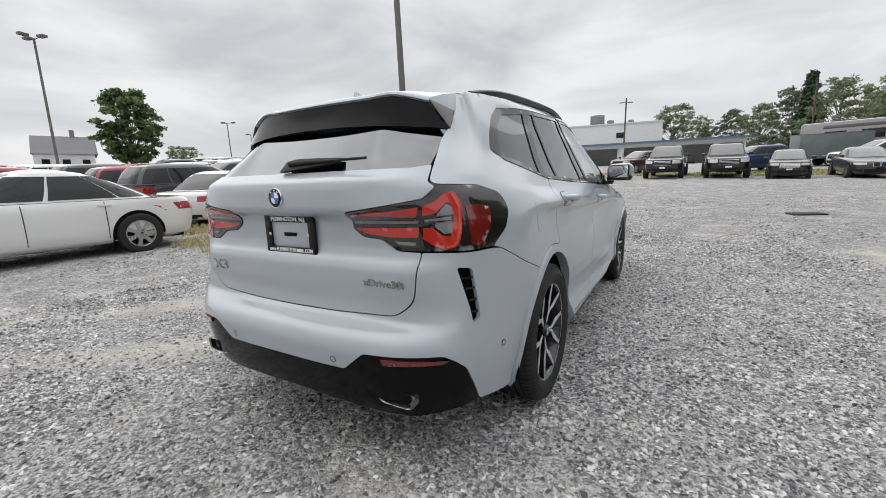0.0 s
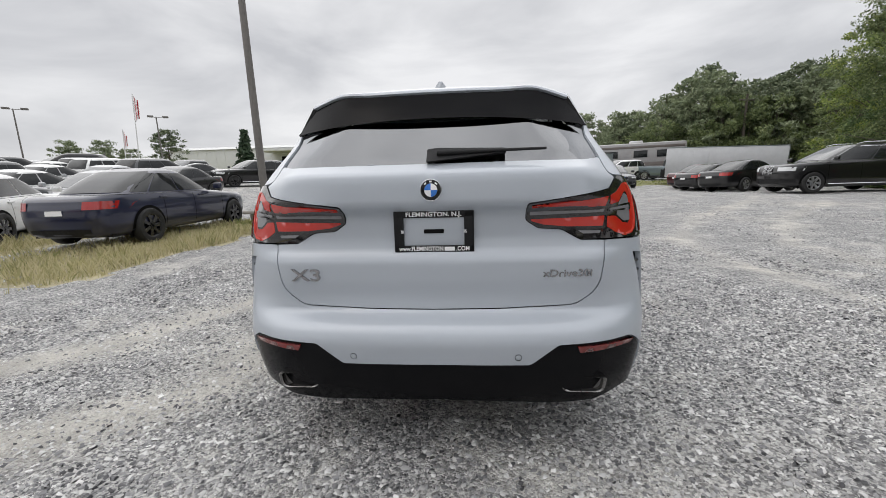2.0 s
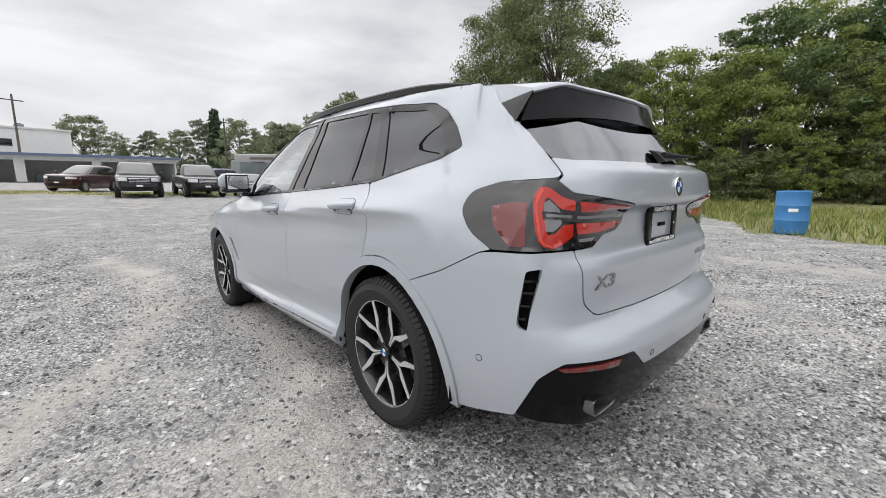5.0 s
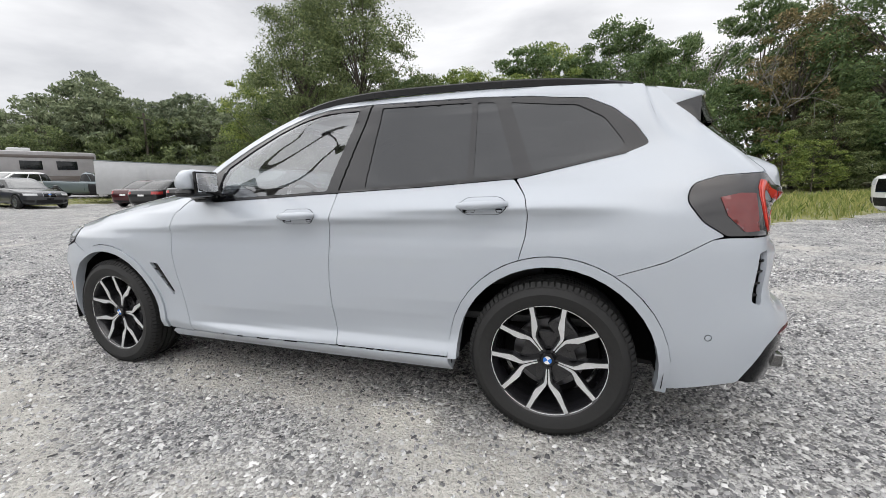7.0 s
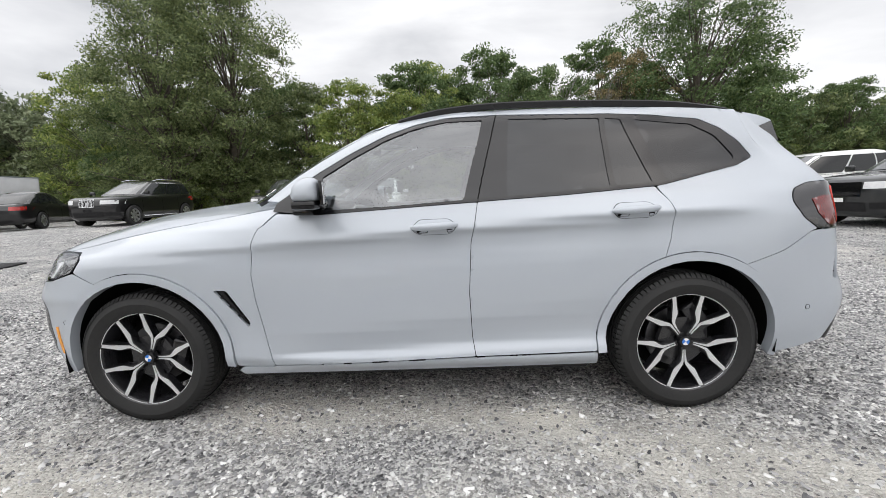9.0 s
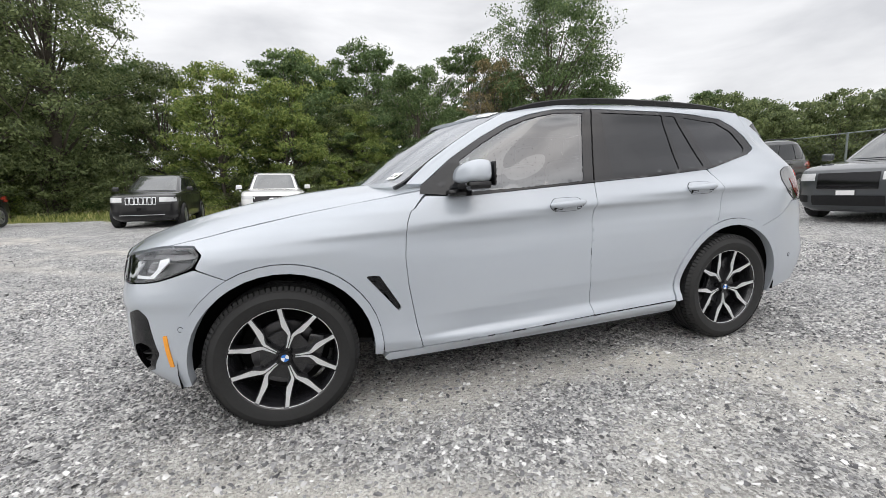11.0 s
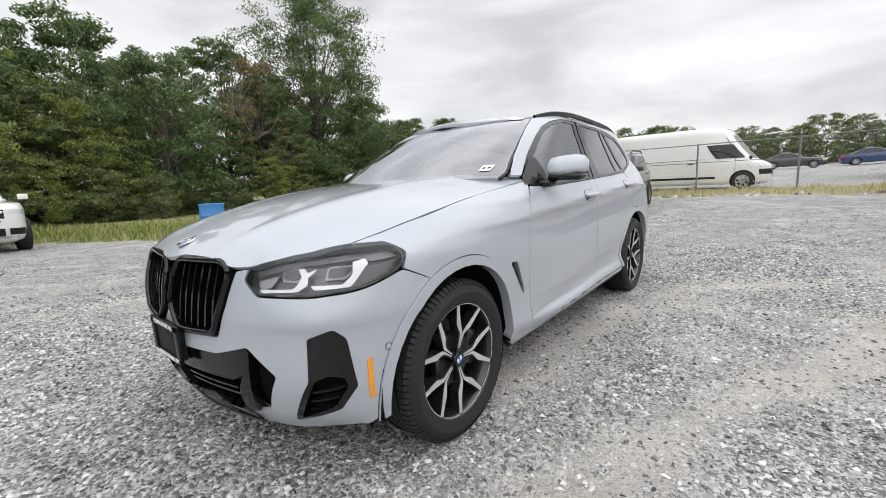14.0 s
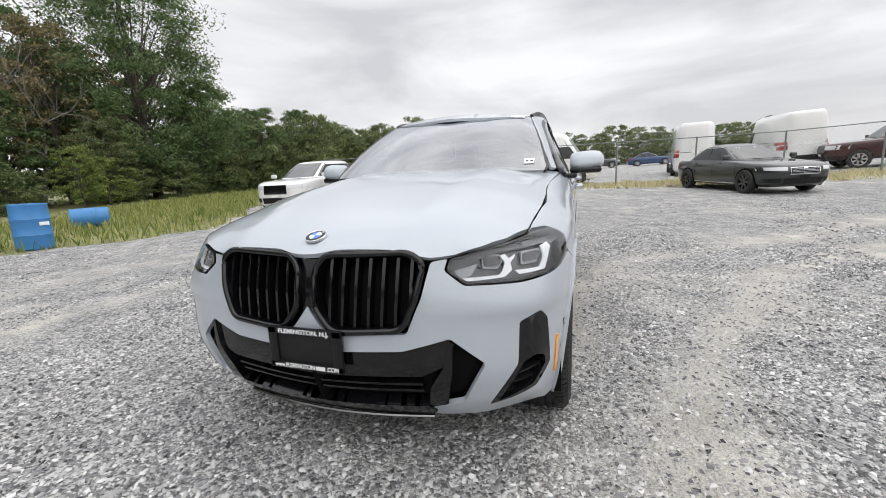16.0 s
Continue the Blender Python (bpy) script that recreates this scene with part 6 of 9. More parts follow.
nt.links.new(mixv.outputs[0], stone.inputs["Fac"])
dirt = nt.nodes.new("ShaderNodeMix")
dirt.data_type = "RGBA"
dirt.inputs["B"].default_value = (0.66, 0.635, 0.58, 1)
dm = nt.nodes.new("ShaderNodeMapRange")
dm.inputs["From Min"].default_value, dm.inputs["From Max"].default_value = 0.54, 0.76
dm.inputs["To Min"].default_value, dm.inputs["To Max"].default_value = 0.0, 0.7
ad = nt.nodes.new("ShaderNodeMath")
ad.operation = "MULTIPLY_ADD"
ad.inputs[1].default_value = 0.45
hb = nt.nodes.new("ShaderNodeMath")
hb.operation = "MULTIPLY"
hb.inputs[1].default_value = 0.62
nt.links.new(nb.outputs["Fac"], hb.inputs[0])
nt.links.new(nm.outputs["Fac"], ad.inputs[0])
nt.links.new(hb.outputs[0], ad.inputs[2])
nt.links.new(ad.outputs[0], dm.inputs["Value"])
nt.links.new(stone.outputs["Color"], dirt.inputs["A"])
att = nt.nodes.new("ShaderNodeAttribute")
att.attribute_name = "worn"
mxw = nt.nodes.new("ShaderNodeMath")
mxw.operation = "MULTIPLY_ADD"
mxw.inputs[1].default_value = 0.85
mxw.use_clamp = True
nt.links.new(att.outputs["Fac"], mxw.inputs[0])
nt.links.new(dm.outputs["Result"], mxw.inputs[2])
nt.links.new(mxw.outputs[0], dirt.inputs["Factor"])
tone = nt.nodes.new("ShaderNodeMapRange")
tone.inputs["From Min"].default_value, tone.inputs["From Max"].default_value = 0.3, 0.7
tone.inputs["To Min"].default_value, tone.inputs["To Max"].default_value = 0.82, 1.16
nt.links.new(nm.outputs["Fac"], tone.inputs["Value"])
scl = nt.nodes.new("ShaderNodeVectorMath")
scl.operation = "SCALE"
nt.links.new(dirt.outputs["Result"], scl.inputs[0])
nt.links.new(tone.outputs["Result"], scl.inputs["Scale"])
nt.links.new(scl.outputs[0], b.inputs["Base Color"])
b.inputs["Roughness"].default_value = 0.92
b.inputs["Specular IOR Level"].default_value = 0.25
hsum = nt.nodes.new("ShaderNodeMath")
hsum.operation = "MULTIPLY_ADD"
hsum.inputs[1].default_value = -0.8
nt.links.new(v1.outputs["Distance"], hsum.inputs[0])
h2 = nt.nodes.new("ShaderNodeMath")
h2.operation = "MULTIPLY_ADD"
h2.inputs[1].default_value = -0.9
nt.links.new(v2.outputs["Distance"], h2.inputs[0])
nt.links.new(nf.outputs["Fac"], h2.inputs[2])
nt.links.new(h2.outputs[0], hsum.inputs[2])
bp = nt.nodes.new("ShaderNodeBump")
bp.inputs["Strength"].default_value, bp.inputs["Distance"].default_value = 1.0, 0.016
nt.links.new(hsum.outputs[0], bp.inputs["Height"])
nt.links.new(bp.outputs["Normal"], b.inputs["Normal"])


def ramp_mat(name, stops, rough=0.8, island=True, trans=0.0, noise_scale=3.0, gain=1.0):
    """A colour for each loose piece (leaf, blade, stone), out of a ramp."""
    m, nt, b = mat_base(name)
    g = nt.nodes.new("ShaderNodeNewGeometry")
    c = nt.nodes.new("ShaderNodeTexCoord")
    n = nt.nodes.new("ShaderNodeTexNoise")
    n.inputs["Scale"].default_value = noise_scale
    nt.links.new(c.outputs["Object"], n.inputs["Vector"])
    a = nt.nodes.new("ShaderNodeMath")
    a.operation = "MULTIPLY_ADD"
    a.inputs[1].default_value = 0.6
    h = nt.nodes.new("ShaderNodeMath")
    h.operation = "MULTIPLY"
    h.inputs[1].default_value = 0.4
    nt.links.new(n.outputs["Fac"], h.inputs[0])
    nt.links.new(g.outputs["Random Per Island"], a.inputs[0])
    nt.links.new(h.outputs[0], a.inputs[2])
    r = nt.nodes.new("ShaderNodeValToRGB")
    stops = [(p, tuple(q * gain for q in c3)) for p, c3 in stops]
    r.color_ramp.elements[0].position, r.color_ramp.elements[0].color = stops[0][0], (*stops[0][1], 1)
    r.color_ramp.elements[1].position, r.color_ramp.elements[1].color = stops[-1][0], (*stops[-1][1], 1)
    for p, col in stops[1:-1]:
        e = r.color_ramp.elements.new(p)
        e.color = (*col, 1)
    nt.links.new(a.outputs[0], r.inputs["Fac"])
    nt.links.new(r.outputs["Color"], b.inputs["Base Color"])
    b.inputs["Roughness"].default_value = rough
    b.inputs["Specular IOR Level"].default_value = 0.3
    if trans:
        out = nt.nodes["Material Output"]
        tl = nt.nodes.new("ShaderNodeBsdfTranslucent")
        nt.links.new(r.outputs["Color"], tl.inputs["Color"])
        mx = nt.nodes.new("ShaderNodeMixShader")
        mx.inputs["Fac"].default_value = trans
        nt.links.new(b.outputs[0], mx.inputs[1])
        nt.links.new(tl.outputs[0], mx.inputs[2])
        nt.links.new(mx.outputs[0], out.inputs["Surface"])
    return m


M_SOIL = plain("grassy_soil", (0.21, 0.21, 0.09), 0.95, vary=0.45, grain=5.0, bump=0.5)
M_SOIL_DRY = plain("dry_straw_soil", (0.40, 0.36, 0.24), 0.95, vary=0.35, grain=6.0, bump=0.5)
M_STONES = ramp_mat("loose_stones", [(0.16, (0.05, 0.05, 0.054)), (0.4, (0.27, 0.27, 0.275)), (0.64, (0.55, 0.545, 0.535)), (0.86, (0.88, 0.875, 0.86))], 0.85)
M_BLADES = ramp_mat("grass_blades", [(0.15, (0.10, 0.15, 0.035)), (0.5, (0.24, 0.28, 0.08)), (0.8, (0.44, 0.42, 0.17)), (0.95, (0.56, 0.50, 0.28))], 0.7, trans=0.25)
M_BLADES_DRY = ramp_mat("dry_grass_blades", [(0.15, (0.24, 0.25, 0.10)), (0.45, (0.50, 0.46, 0.26)), (0.9, (0.68, 0.61, 0.42))], 0.7, trans=0.25)


def lines(near, step, mid, far):
    a = list(np.arange(0, near, step))
    while a[-1] < mid:
        a.append(a[-1] + step * 3)
    s = step * 3
    while a[-1] < far:
        s *= 1.35
        a.append(a[-1] + s)
    return np.array([-q for q in a[:0:-1]] + a)


gx, gy = lines(15, 0.19, 45, 620), lines(16, 0.19, 45, 620) + 1.0
GX, GY = np.meshgrid(gx, gy)
GZ = terr(GX, GY) + 0.012 * np.sin(1.9 * GX + 0.7 * GY) * np.sin(1.3 * GY - 0.5 * GX) * (np.hypot(GX, GY - 1.4) > 3.2)
nx, ny = len(gx), len(gy)
idx = np.arange(nx * ny).reshape(ny, nx)
quads = np.stack([idx[:-1, :-1], idx[:-1, 1:], idx[1:, 1:], idx[1:, :-1]], -1).reshape(-1, 4)
me = bpy.data.meshes.new("ground")
me.from_pydata(np.stack([GX, GY, GZ], -1).reshape(-1, 3).tolist(), [], quads.tolist())
me.materials.append(M_GRAVEL)
me.materials.append(M_SOIL)
me.materials.append(M_SOIL_DRY)
cxq = np.stack([GX, GY], -1).reshape(-1, 2)[quads].mean(1)
far = np.hypot(cxq[:, 0], cxq[:, 1]) > 95
gm = grassy(cxq[:, 0], cxq[:, 1]) | (far & (cxq[:, 0] > -20))
me.polygons.foreach_set("material_index", (gm * np.where((cxq[:, 0] < 0) & (np.abs(cxq[:, 0]) < 30), 2, 1)).astype(np.int32))
me.polygons.foreach_set("use_smooth", [True] * len(me.polygons))
at_w = me.attributes.new("worn", "FLOAT", "POINT")
at_w.data.foreach_set("value", worn(GX.ravel(), GY.ravel()).astype(np.float32))
tagged(new("ground", me), "grey crushed gravel lot with worn dirt patches and grass verges", "ground", "", "structure")


def big_mesh(name, V, F, material):
    """A mesh from arrays, triangles or quads."""
    me = bpy.data.meshes.new(name)
    me.vertices.add(len(V))
    me.vertices.foreach_set("co", V.astype(np.float32).ravel())
    k = F.shape[1]
    me.loops.add(F.size)
    me.loops.foreach_set("vertex_index", F.astype(np.int32).ravel())
    me.polygons.add(len(F))
    me.polygons.foreach_set("loop_start", np.arange(0, F.size, k, dtype=np.int32))
    me.polygons.foreach_set("loop_total", np.full(len(F), k, dtype=np.int32))
    me.materials.append(material)
    me.update(calc_edges=True)
    return me


rng = np.random.default_rng(7)


def stones(count, xr, yr, smin, smax, keep):
    """Loose broken stones strewn over a stretch of the ground."""
    P = np.stack([rng.uniform(*xr, count), rng.uniform(*yr, count)], 1)
    P = P[keep(P[:, 0], P[:, 1])]
    n = len(P)
    size = smin + (smax - smin) * rng.random(n) ** 1.9
    base = np.array([(1, -0.7, -0.5), (1, 0.7, -0.5), (-1, 0.7, -0.5), (-1, -0.7, -0.5), (0.45, 0.1, 0.9), (-0.45, -0.1, 0.8)], float)
    tri = np.array([(0, 1, 4), (1, 2, 5), (1, 5, 4), (2, 3, 5), (3, 0, 4), (3, 4, 5)])
    S = base[None] * rng.uniform(0.6, 1.25, (n, 6, 1)) + rng.normal(0, 0.22, (n, 6, 3))
    S[:, :, 2] *= 0.62
    a = rng.uniform(0, 2 * math.pi, n)
    tl = rng.normal(0, 0.45, n)
    c, s = np.cos(a)[:, None], np.sin(a)[:, None]
    ct, st = np.cos(tl)[:, None], np.sin(tl)[:, None]
    x, y, z = S[:, :, 0], S[:, :, 1] * ct - S[:, :, 2] * st, S[:, :, 1] * st + S[:, :, 2] * ct
    X = (x * c - y * s) * size[:, None] / 2 + P[:, 0:1]
    Y = (x * s + y * c) * size[:, None] / 2 + P[:, 1:2]
    Z = z * size[:, None] / 2 + terr(P[:, 0], P[:, 1])[:, None] + size[:, None] * 0.10
    return np.stack([X, Y, Z], -1).reshape(-1, 3), (tri[None] + 6 * np.arange(n)[:, None, None]).reshape(-1, 3)


def bare(x, y):
    """How densely loose stones lie: thin on the worn wheel tracks and dirt patches."""
    w = 0.5 + 0.25 * np.sin(0.9 * x + 1.1 * np.sin(0.7 * y)) + 0.25 * np.sin(1.3 * y - 0.8 * x + 2.0)
    return (rng.random(len(x)) < (0.45 + 0.65 * w) * (1 - 0.6 * worn(x, y))) & ~grassy(x, y)


def near_car(x, y):
    """True within a few steps of the crossover, where single stones show."""
    return np.hypot(np.maximum(np.abs(x) - 0.9, 0), np.maximum(np.abs(y - 1.35) - 2.3, 0)) < 3.3


S1 = stones(330000, (-4.3, 4.3), (-4.4, 7.1), 0.007, 0.031, lambda x, y: bare(x, y) & near_car(x, y) & ((np.abs(x) > 0.4) | (y < -0.6) | (y > 3.3)))
S2 = stones(70000, (-10, 9), (-9, 13), 0.012, 0.042, lambda x, y: bare(x, y) & ~near_car(x, y))
V = np.concatenate([S1[0], S2[0]])
F = np.concatenate([S1[1], S2[1] + len(S1[0])])
tagged(new("loose_gravel", big_mesh("loose_gravel", V, F, M_STONES)), "loose broken grey stones over the lot", "gravel", "", "stuff")


def blades(count, xr, yr, hmin, hmax, keep, name, mat, label, width=0.006):
    P = np.stack([rng.uniform(*xr, count), rng.uniform(*yr, count)], 1)
    P = P[keep(P[:, 0], P[:, 1])]
    clump = 0.5 + 0.5 * np.sin(3.1 * P[:, 0] + 2 * np.sin(1.7 * P[:, 1])) * np.sin(2.3 * P[:, 1])
    n = len(P)
    h = hmin + (hmax - hmin) * rng.random(n) * (0.35 + 0.65 * clump)
    a = rng.uniform(0, 2 * math.pi, n)
    lean = rng.normal(0, 0.28, (n, 2)) * h[:, None]
    wx, wy = np.cos(a) * width * (0.7 + h), np.sin(a) * width * (0.7 + h)
    z = terr(P[:, 0], P[:, 1]) - 0.01
    V = np.stack([np.stack([P[:, 0] - wx, P[:, 1] - wy, z], 1), np.stack([P[:, 0] + wx, P[:, 1] + wy, z], 1),
                  np.stack([P[:, 0] + lean[:, 0] * 0.4 + wx * 0.7, P[:, 1] + lean[:, 1] * 0.4 + wy * 0.7, z + h * 0.6], 1),
                  np.stack([P[:, 0] + lean[:, 0], P[:, 1] + lean[:, 1], z + h], 1)], 1).reshape(-1, 3)
    o = 4 * np.arange(n)[:, None]
    F = np.concatenate([o + np.array([[0, 1, 2]]), o + np.array([[0, 2, 3]])])
    tagged(new(name, big_mesh(name, V, F, mat)), label, "grass", "", "stuff")


blades(34000, (-9.8, -4.2), (1.4, 9.6), 0.05, 0.30, lambda x, y: grassy(x, y), "dry_verge_grass", M_BLADES_DRY, "dry yellowing grass beside the parked cars", 0.007)
blades(60000, (8, 27), (-20, 24), 0.06, 0.45, lambda x, y: grassy(x, y) & (verge_right(x, y) < 9), "verge_grass", M_BLADES, "rough green grass between the lot and the trees", 0.016)
blades(30000, (-26, 14), (-17, -12.5), 0.05, 0.30, lambda x, y: grassy(x, y), "fence_weeds", M_BLADES_DRY, "dry weeds along the chain-link fence", 0.011)
blades(9000, (-20, 22), (27, 33.5), 0.04, 0.16, lambda x, y: grassy(x, y), "far_grass", M_BLADES, "mown grass strip behind the parked trucks", 0.03)
blades(800, (-6.2, -4.2), (6.6, 8.4), 0.10, 0.42, lambda x, y: np.hypot(x + 5.2, y - 7.5) < 0.85, "pole_weeds", M_BLADES, "tall weeds round the lamp base", 0.012)
V, F = stones(2500, (-26, 14), (-13.6, -12.6), 0.06, 0.22, lambda x, y: rng.random(len(x)) < 0.25)
tagged(new("edge_rubble", big_mesh("edge_rubble", V, F, M_STONES)), "broken asphalt rubble along the fence line", "rubble", "", "stuff")

# ---- trees ----
M_BARK = plain("tree_bark", (0.10, 0.085, 0.07), 0.9, vary=0.4, grain=14, bump=0.5)
M_BARK_PALE = plain("bare_grey_bark", (0.26, 0.245, 0.23), 0.9, vary=0.3, grain=14, bump=0.4)
LEAF = {
    "dark": ramp_mat("dark_leaves", [(0.15, (0.033, 0.053, 0.023)), (0.5, (0.079, 0.120, 0.048)), (0.9, (0.164, 0.210, 0.090))], 0.55, trans=0.42, noise_scale=0.5, gain=1.55),
    "olive": ramp_mat("olive_leaves", [(0.15, (0.045, 0.061, 0.029)), (0.5, (0.108, 0.138, 0.058)), (0.9, (0.212, 0.240, 0.111))], 0.55, trans=0.42, noise_scale=0.5, gain=1.55),
    "lime": ramp_mat("lime_leaves", [(0.15, (0.057, 0.087, 0.024)), (0.5, (0.140, 0.186, 0.053)), (0.9, (0.288, 0.305, 0.096))], 0.55, trans=0.45, noise_scale=0.5, gain=1.55),
    "rust": ramp_mat("russet_leaves", [(0.15, (0.066, 0.062, 0.031)), (0.5, (0.138, 0.125, 0.062)), (0.9, (0.271, 0.194, 0.098))], 0.6, trans=0.25, noise_scale=0.5, gain=1.55),
    # far leaves paler and greyer: the haze of distance is put into their colour
    "hazy": ramp_mat("haze_paled_leaves", [(0.15, (0.075, 0.097, 0.058)), (0.5, (0.139, 0.165, 0.096)), (0.9, (0.217, 0.239, 0.149))], 0.7, trans=0.3, noise_scale=0.3, gain=1.6),
    "hazy_dark": ramp_mat("haze_paled_dark_leaves", [(0.15, (0.055, 0.073, 0.047)), (0.5, (0.100, 0.121, 0.074)), (0.9, (0.164, 0.185, 0.116))], 0.7, trans=0.3, noise_scale=0.3, gain=1.6),
    "spruce": ramp_mat("spruce_needles", [(0.15, (0.014, 0.028, 0.017)), (0.9, (0.056, 0.084, 0.048))], 0.6, trans=0.1, noise_scale=0.5, gain=1.55),
}


def limb(V, F, p0, p1, r0, r1, sides=6, bend=0.0):
    """A tapered, slightly bent limb added to a mesh's lists."""
    p0, p1 = Vector(p0), Vector(p1)
    d = p1 - p0
    side = d.cross(Vector((0.3, 0.9, 0.2)))
    side.normalize()
    q = len(V)
    for i in range(4):
        t = i / 3
        c = p0 + d * t + side * (bend * d.length * math.sin(math.pi * t))
        u = side
        w = d.cross(u).normalized()
        r = r0 + (r1 - r0) * t
        for k in range(sides):
            a = 2 * math.pi * k / sides
            V.append(c + (u * math.cos(a) + w * math.sin(a)) * r)
    for i in range(3):
        for k in range(sides):
            l = (k + 1) % sides
            F.append((q + i * sides + k, q + i * sides + l, q + (i + 1) * sides + l, q + (i + 1) * sides + k))


def make_tree(seed, h, spread, base, leaf, count, lsize, shape="round", lab="", trunk_r=0.2, bark=None, clumps=70, bare_top=0.0, droop=0.0):
    """A broadleaf tree of height h: trunk, forking limbs, and leaves in clumps round the twig ends."""
    r = np.random.default_rng(seed)
    V, F = [], []
    lean = Vector((r.normal(0, 0.03), r.normal(0, 0.03), 1))
    top = lean * h * 0.80
    limb(V, F, (0, 0, -0.1), top * 0.45, trunk_r, trunk_r * 0.7, 8, 0.02)
    limb(V, F, top * 0.45, top, trunk_r * 0.7, trunk_r * 0.15, 6, 0.03)
    C = []
    clumps = int(clumps * 2.4)
    for i in range(clumps):
        t = (i + 0.5) / clumps
        zf = base + (1 - base) * (r.random() if shape != "cone" else t)
        if shape == "round":
            rad = math.sqrt(max(0.02, 1 - ((zf - (base + 1) / 2) / ((1 - base) / 2 + 0.02)) ** 2)) * (0.75 + 0.25 * r.random())
            rad *= 0.35 + 0.65 * math.sqrt(r.random())
        elif shape == "cone":
            rad = (1 - t) * (0.6 + 0.4 * r.random())
        else:  # tall, loose and uneven
            rad = (0.45 + 0.55 * math.sin(math.pi * min(1, (zf - base) / (1 - base) * 0.9 + 0.12))) * (0.3 + 0.7 * math.sqrt(r.random()))
        a = r.uniform(0, 2 * math.pi)
        lob = 0.78 + 0.22 * math.sin(3 * a + seed) + 0.16 * math.sin(5 * a + 9 * zf)
        p = Vector((math.cos(a) * rad * spread * lob, math.sin(a) * rad * spread * lob, zf * h))
        C.append(p)
        if i % 4 == 0 and shape != "cone":
            s = max(0.12, min(0.75, zf * 0.55 + 0.05 * r.normal()))
            limb(V, F, lean * (h * s), p, trunk_r * 0.32 * (1.1 - s), 0.012, 5, 0.06 * r.normal())
    tree = thing("tree", lab, "tree")
    mesh_ob("trunk", V, F, bark or M_BARK, tree, "", True, 60)
    C = np.array([tuple(c) for c in C])
    k = r.integers(0, len(C), count)
    cs = spread * (0.09 + 0.11 * r.random(len(C)) ** 1.5)[k]
    off = r.normal(0, 1, (count, 3))
    off /= np.maximum(np.linalg.norm(off, axis=1, keepdims=True), 1e-6)
    off *= (r.random((count, 1)) ** 0.45) * cs[:, None] * np.array([1.35, 1.35, 0.62])
    P = C[k] + off
    P[:, 2] -= droop * np.hypot(off[:, 0], off[:, 1]) * 0.8
    P[:, 2] = np.maximum(P[:, 2], 0.05 + 0.2 * r.random(count))
    n = off * 0.6 + r.normal(0, 0.6, (count, 3)) * cs[:, None] + np.array([0, 0, 0.35]) * cs[:, None]
    n /= np.linalg.norm(n, axis=1, keepdims=True)
    u = np.cross(n, r.normal(0, 1, (count, 3)))
    u /= np.linalg.norm(u, axis=1, keepdims=True)
    w = np.cross(n, u)
    s = lsize * (0.55 + 0.9 * r.random(count))[:, None]
    LV = np.stack([P - u * s, P + w * s * 0.42, P + u * s, P - w * s * 0.42], 1).reshape(-1, 3)
    LF = np.arange(4 * count).reshape(-1, 4)
    me = big_mesh("crown", LV, LF, LEAF[leaf])
    cr = new("crown", me)
    cr.parent = tree
    return tree


def make_bare_tree(seed, h, lab):
    r = np.random.default_rng(seed)
    V, F = [], []
    tree = thing("bare_tree", lab, "tree")

    def grow(p, d, l, rad, depth):
        e = p + d * l
        limb(V, F, p, e, rad, rad * 0.62, 5 if depth else 7, 0.03 * r.normal())
        if depth < 5:
            for _ in range(2 + (depth in (1, 2))):
                nd = (d + Vector(r.normal(0, 0.42, 3)) + Vector((0, 0, 0.12))).normalized()
                grow(e, nd, l * r.uniform(0.58, 0.82), rad * 0.58, depth + 1)
    for k in range(2):
        grow(Vector((0.4 * k, 0.3 * k, -0.1)), Vector((0.14 * (1 - 2 * k), 0.1 * k, 1)).normalized(), h * 0.30, 0.14, 0)
    mesh_ob("branch_work", V, F, M_BARK_PALE, tree, "leafless grey limbs", True, 60)
    return tree


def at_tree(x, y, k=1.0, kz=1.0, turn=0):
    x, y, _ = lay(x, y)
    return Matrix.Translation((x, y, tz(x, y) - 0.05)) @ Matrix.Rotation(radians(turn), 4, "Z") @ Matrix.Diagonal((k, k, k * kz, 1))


tree_willow = make_tree(3, 15.5, 5.7, 0.10, "olive", 64000, 0.088, "tall", "tall loose grey-green tree at the lot edge", 0.34, None, 120, 0, 0.25)
tree_willow.matrix_world = at_tree(24.0, 16.0)
copy_thing(tree_willow, at_tree(22.2, 18.6, 0.86, 1.0, 140))
tree_oak = make_tree(11, 17.0, 7.2, 0.05, "dark", 70000, 0.100, "tall", "tall dark green tree by the fence corner", 0.36, None, 120)
tree_oak.matrix_world = at_tree(29.0, -17.5)
bare_t = make_bare_tree(5, 13.5, "leafless grey tree among green ones")
bare_t.matrix_world = at_tree(31.0, -7.2)
copy_thing(bare_t, at_tree(30.0, -11.0, 0.8, 1.0, 120))
tree_rust = make_tree(21, 11.0, 3.6, 0.15, "rust", 12000, 0.095, "tall", "thin russet-tinged tree in the wood edge", 0.16, None, 60)
tree_rust.matrix_world = at_tree(30.0, -12.5)
tree_lime = make_tree(31, 8.5, 3.4, 0.06, "lime", 21000, 0.088, "tall", "bright lime-green young tree at the wood edge", 0.12, None, 70)
tree_lime.matrix_world = at_tree(24.5, 8.0)
tree_mid = make_tree(41, 10.5, 4.2, 0.06, "olive", 24000, 0.105, "tall", "dense green tree in the wood edge", 0.2, None, 70)
tree_mid.matrix_world = at_tree(27.0, 11.5, 0.9, 0.9)
tree_deep = make_tree(51, 10.0, 4.0, 0.03, "dark", 24000, 0.105, "tall", "dark green tree in the wood edge", 0.2, None, 70)
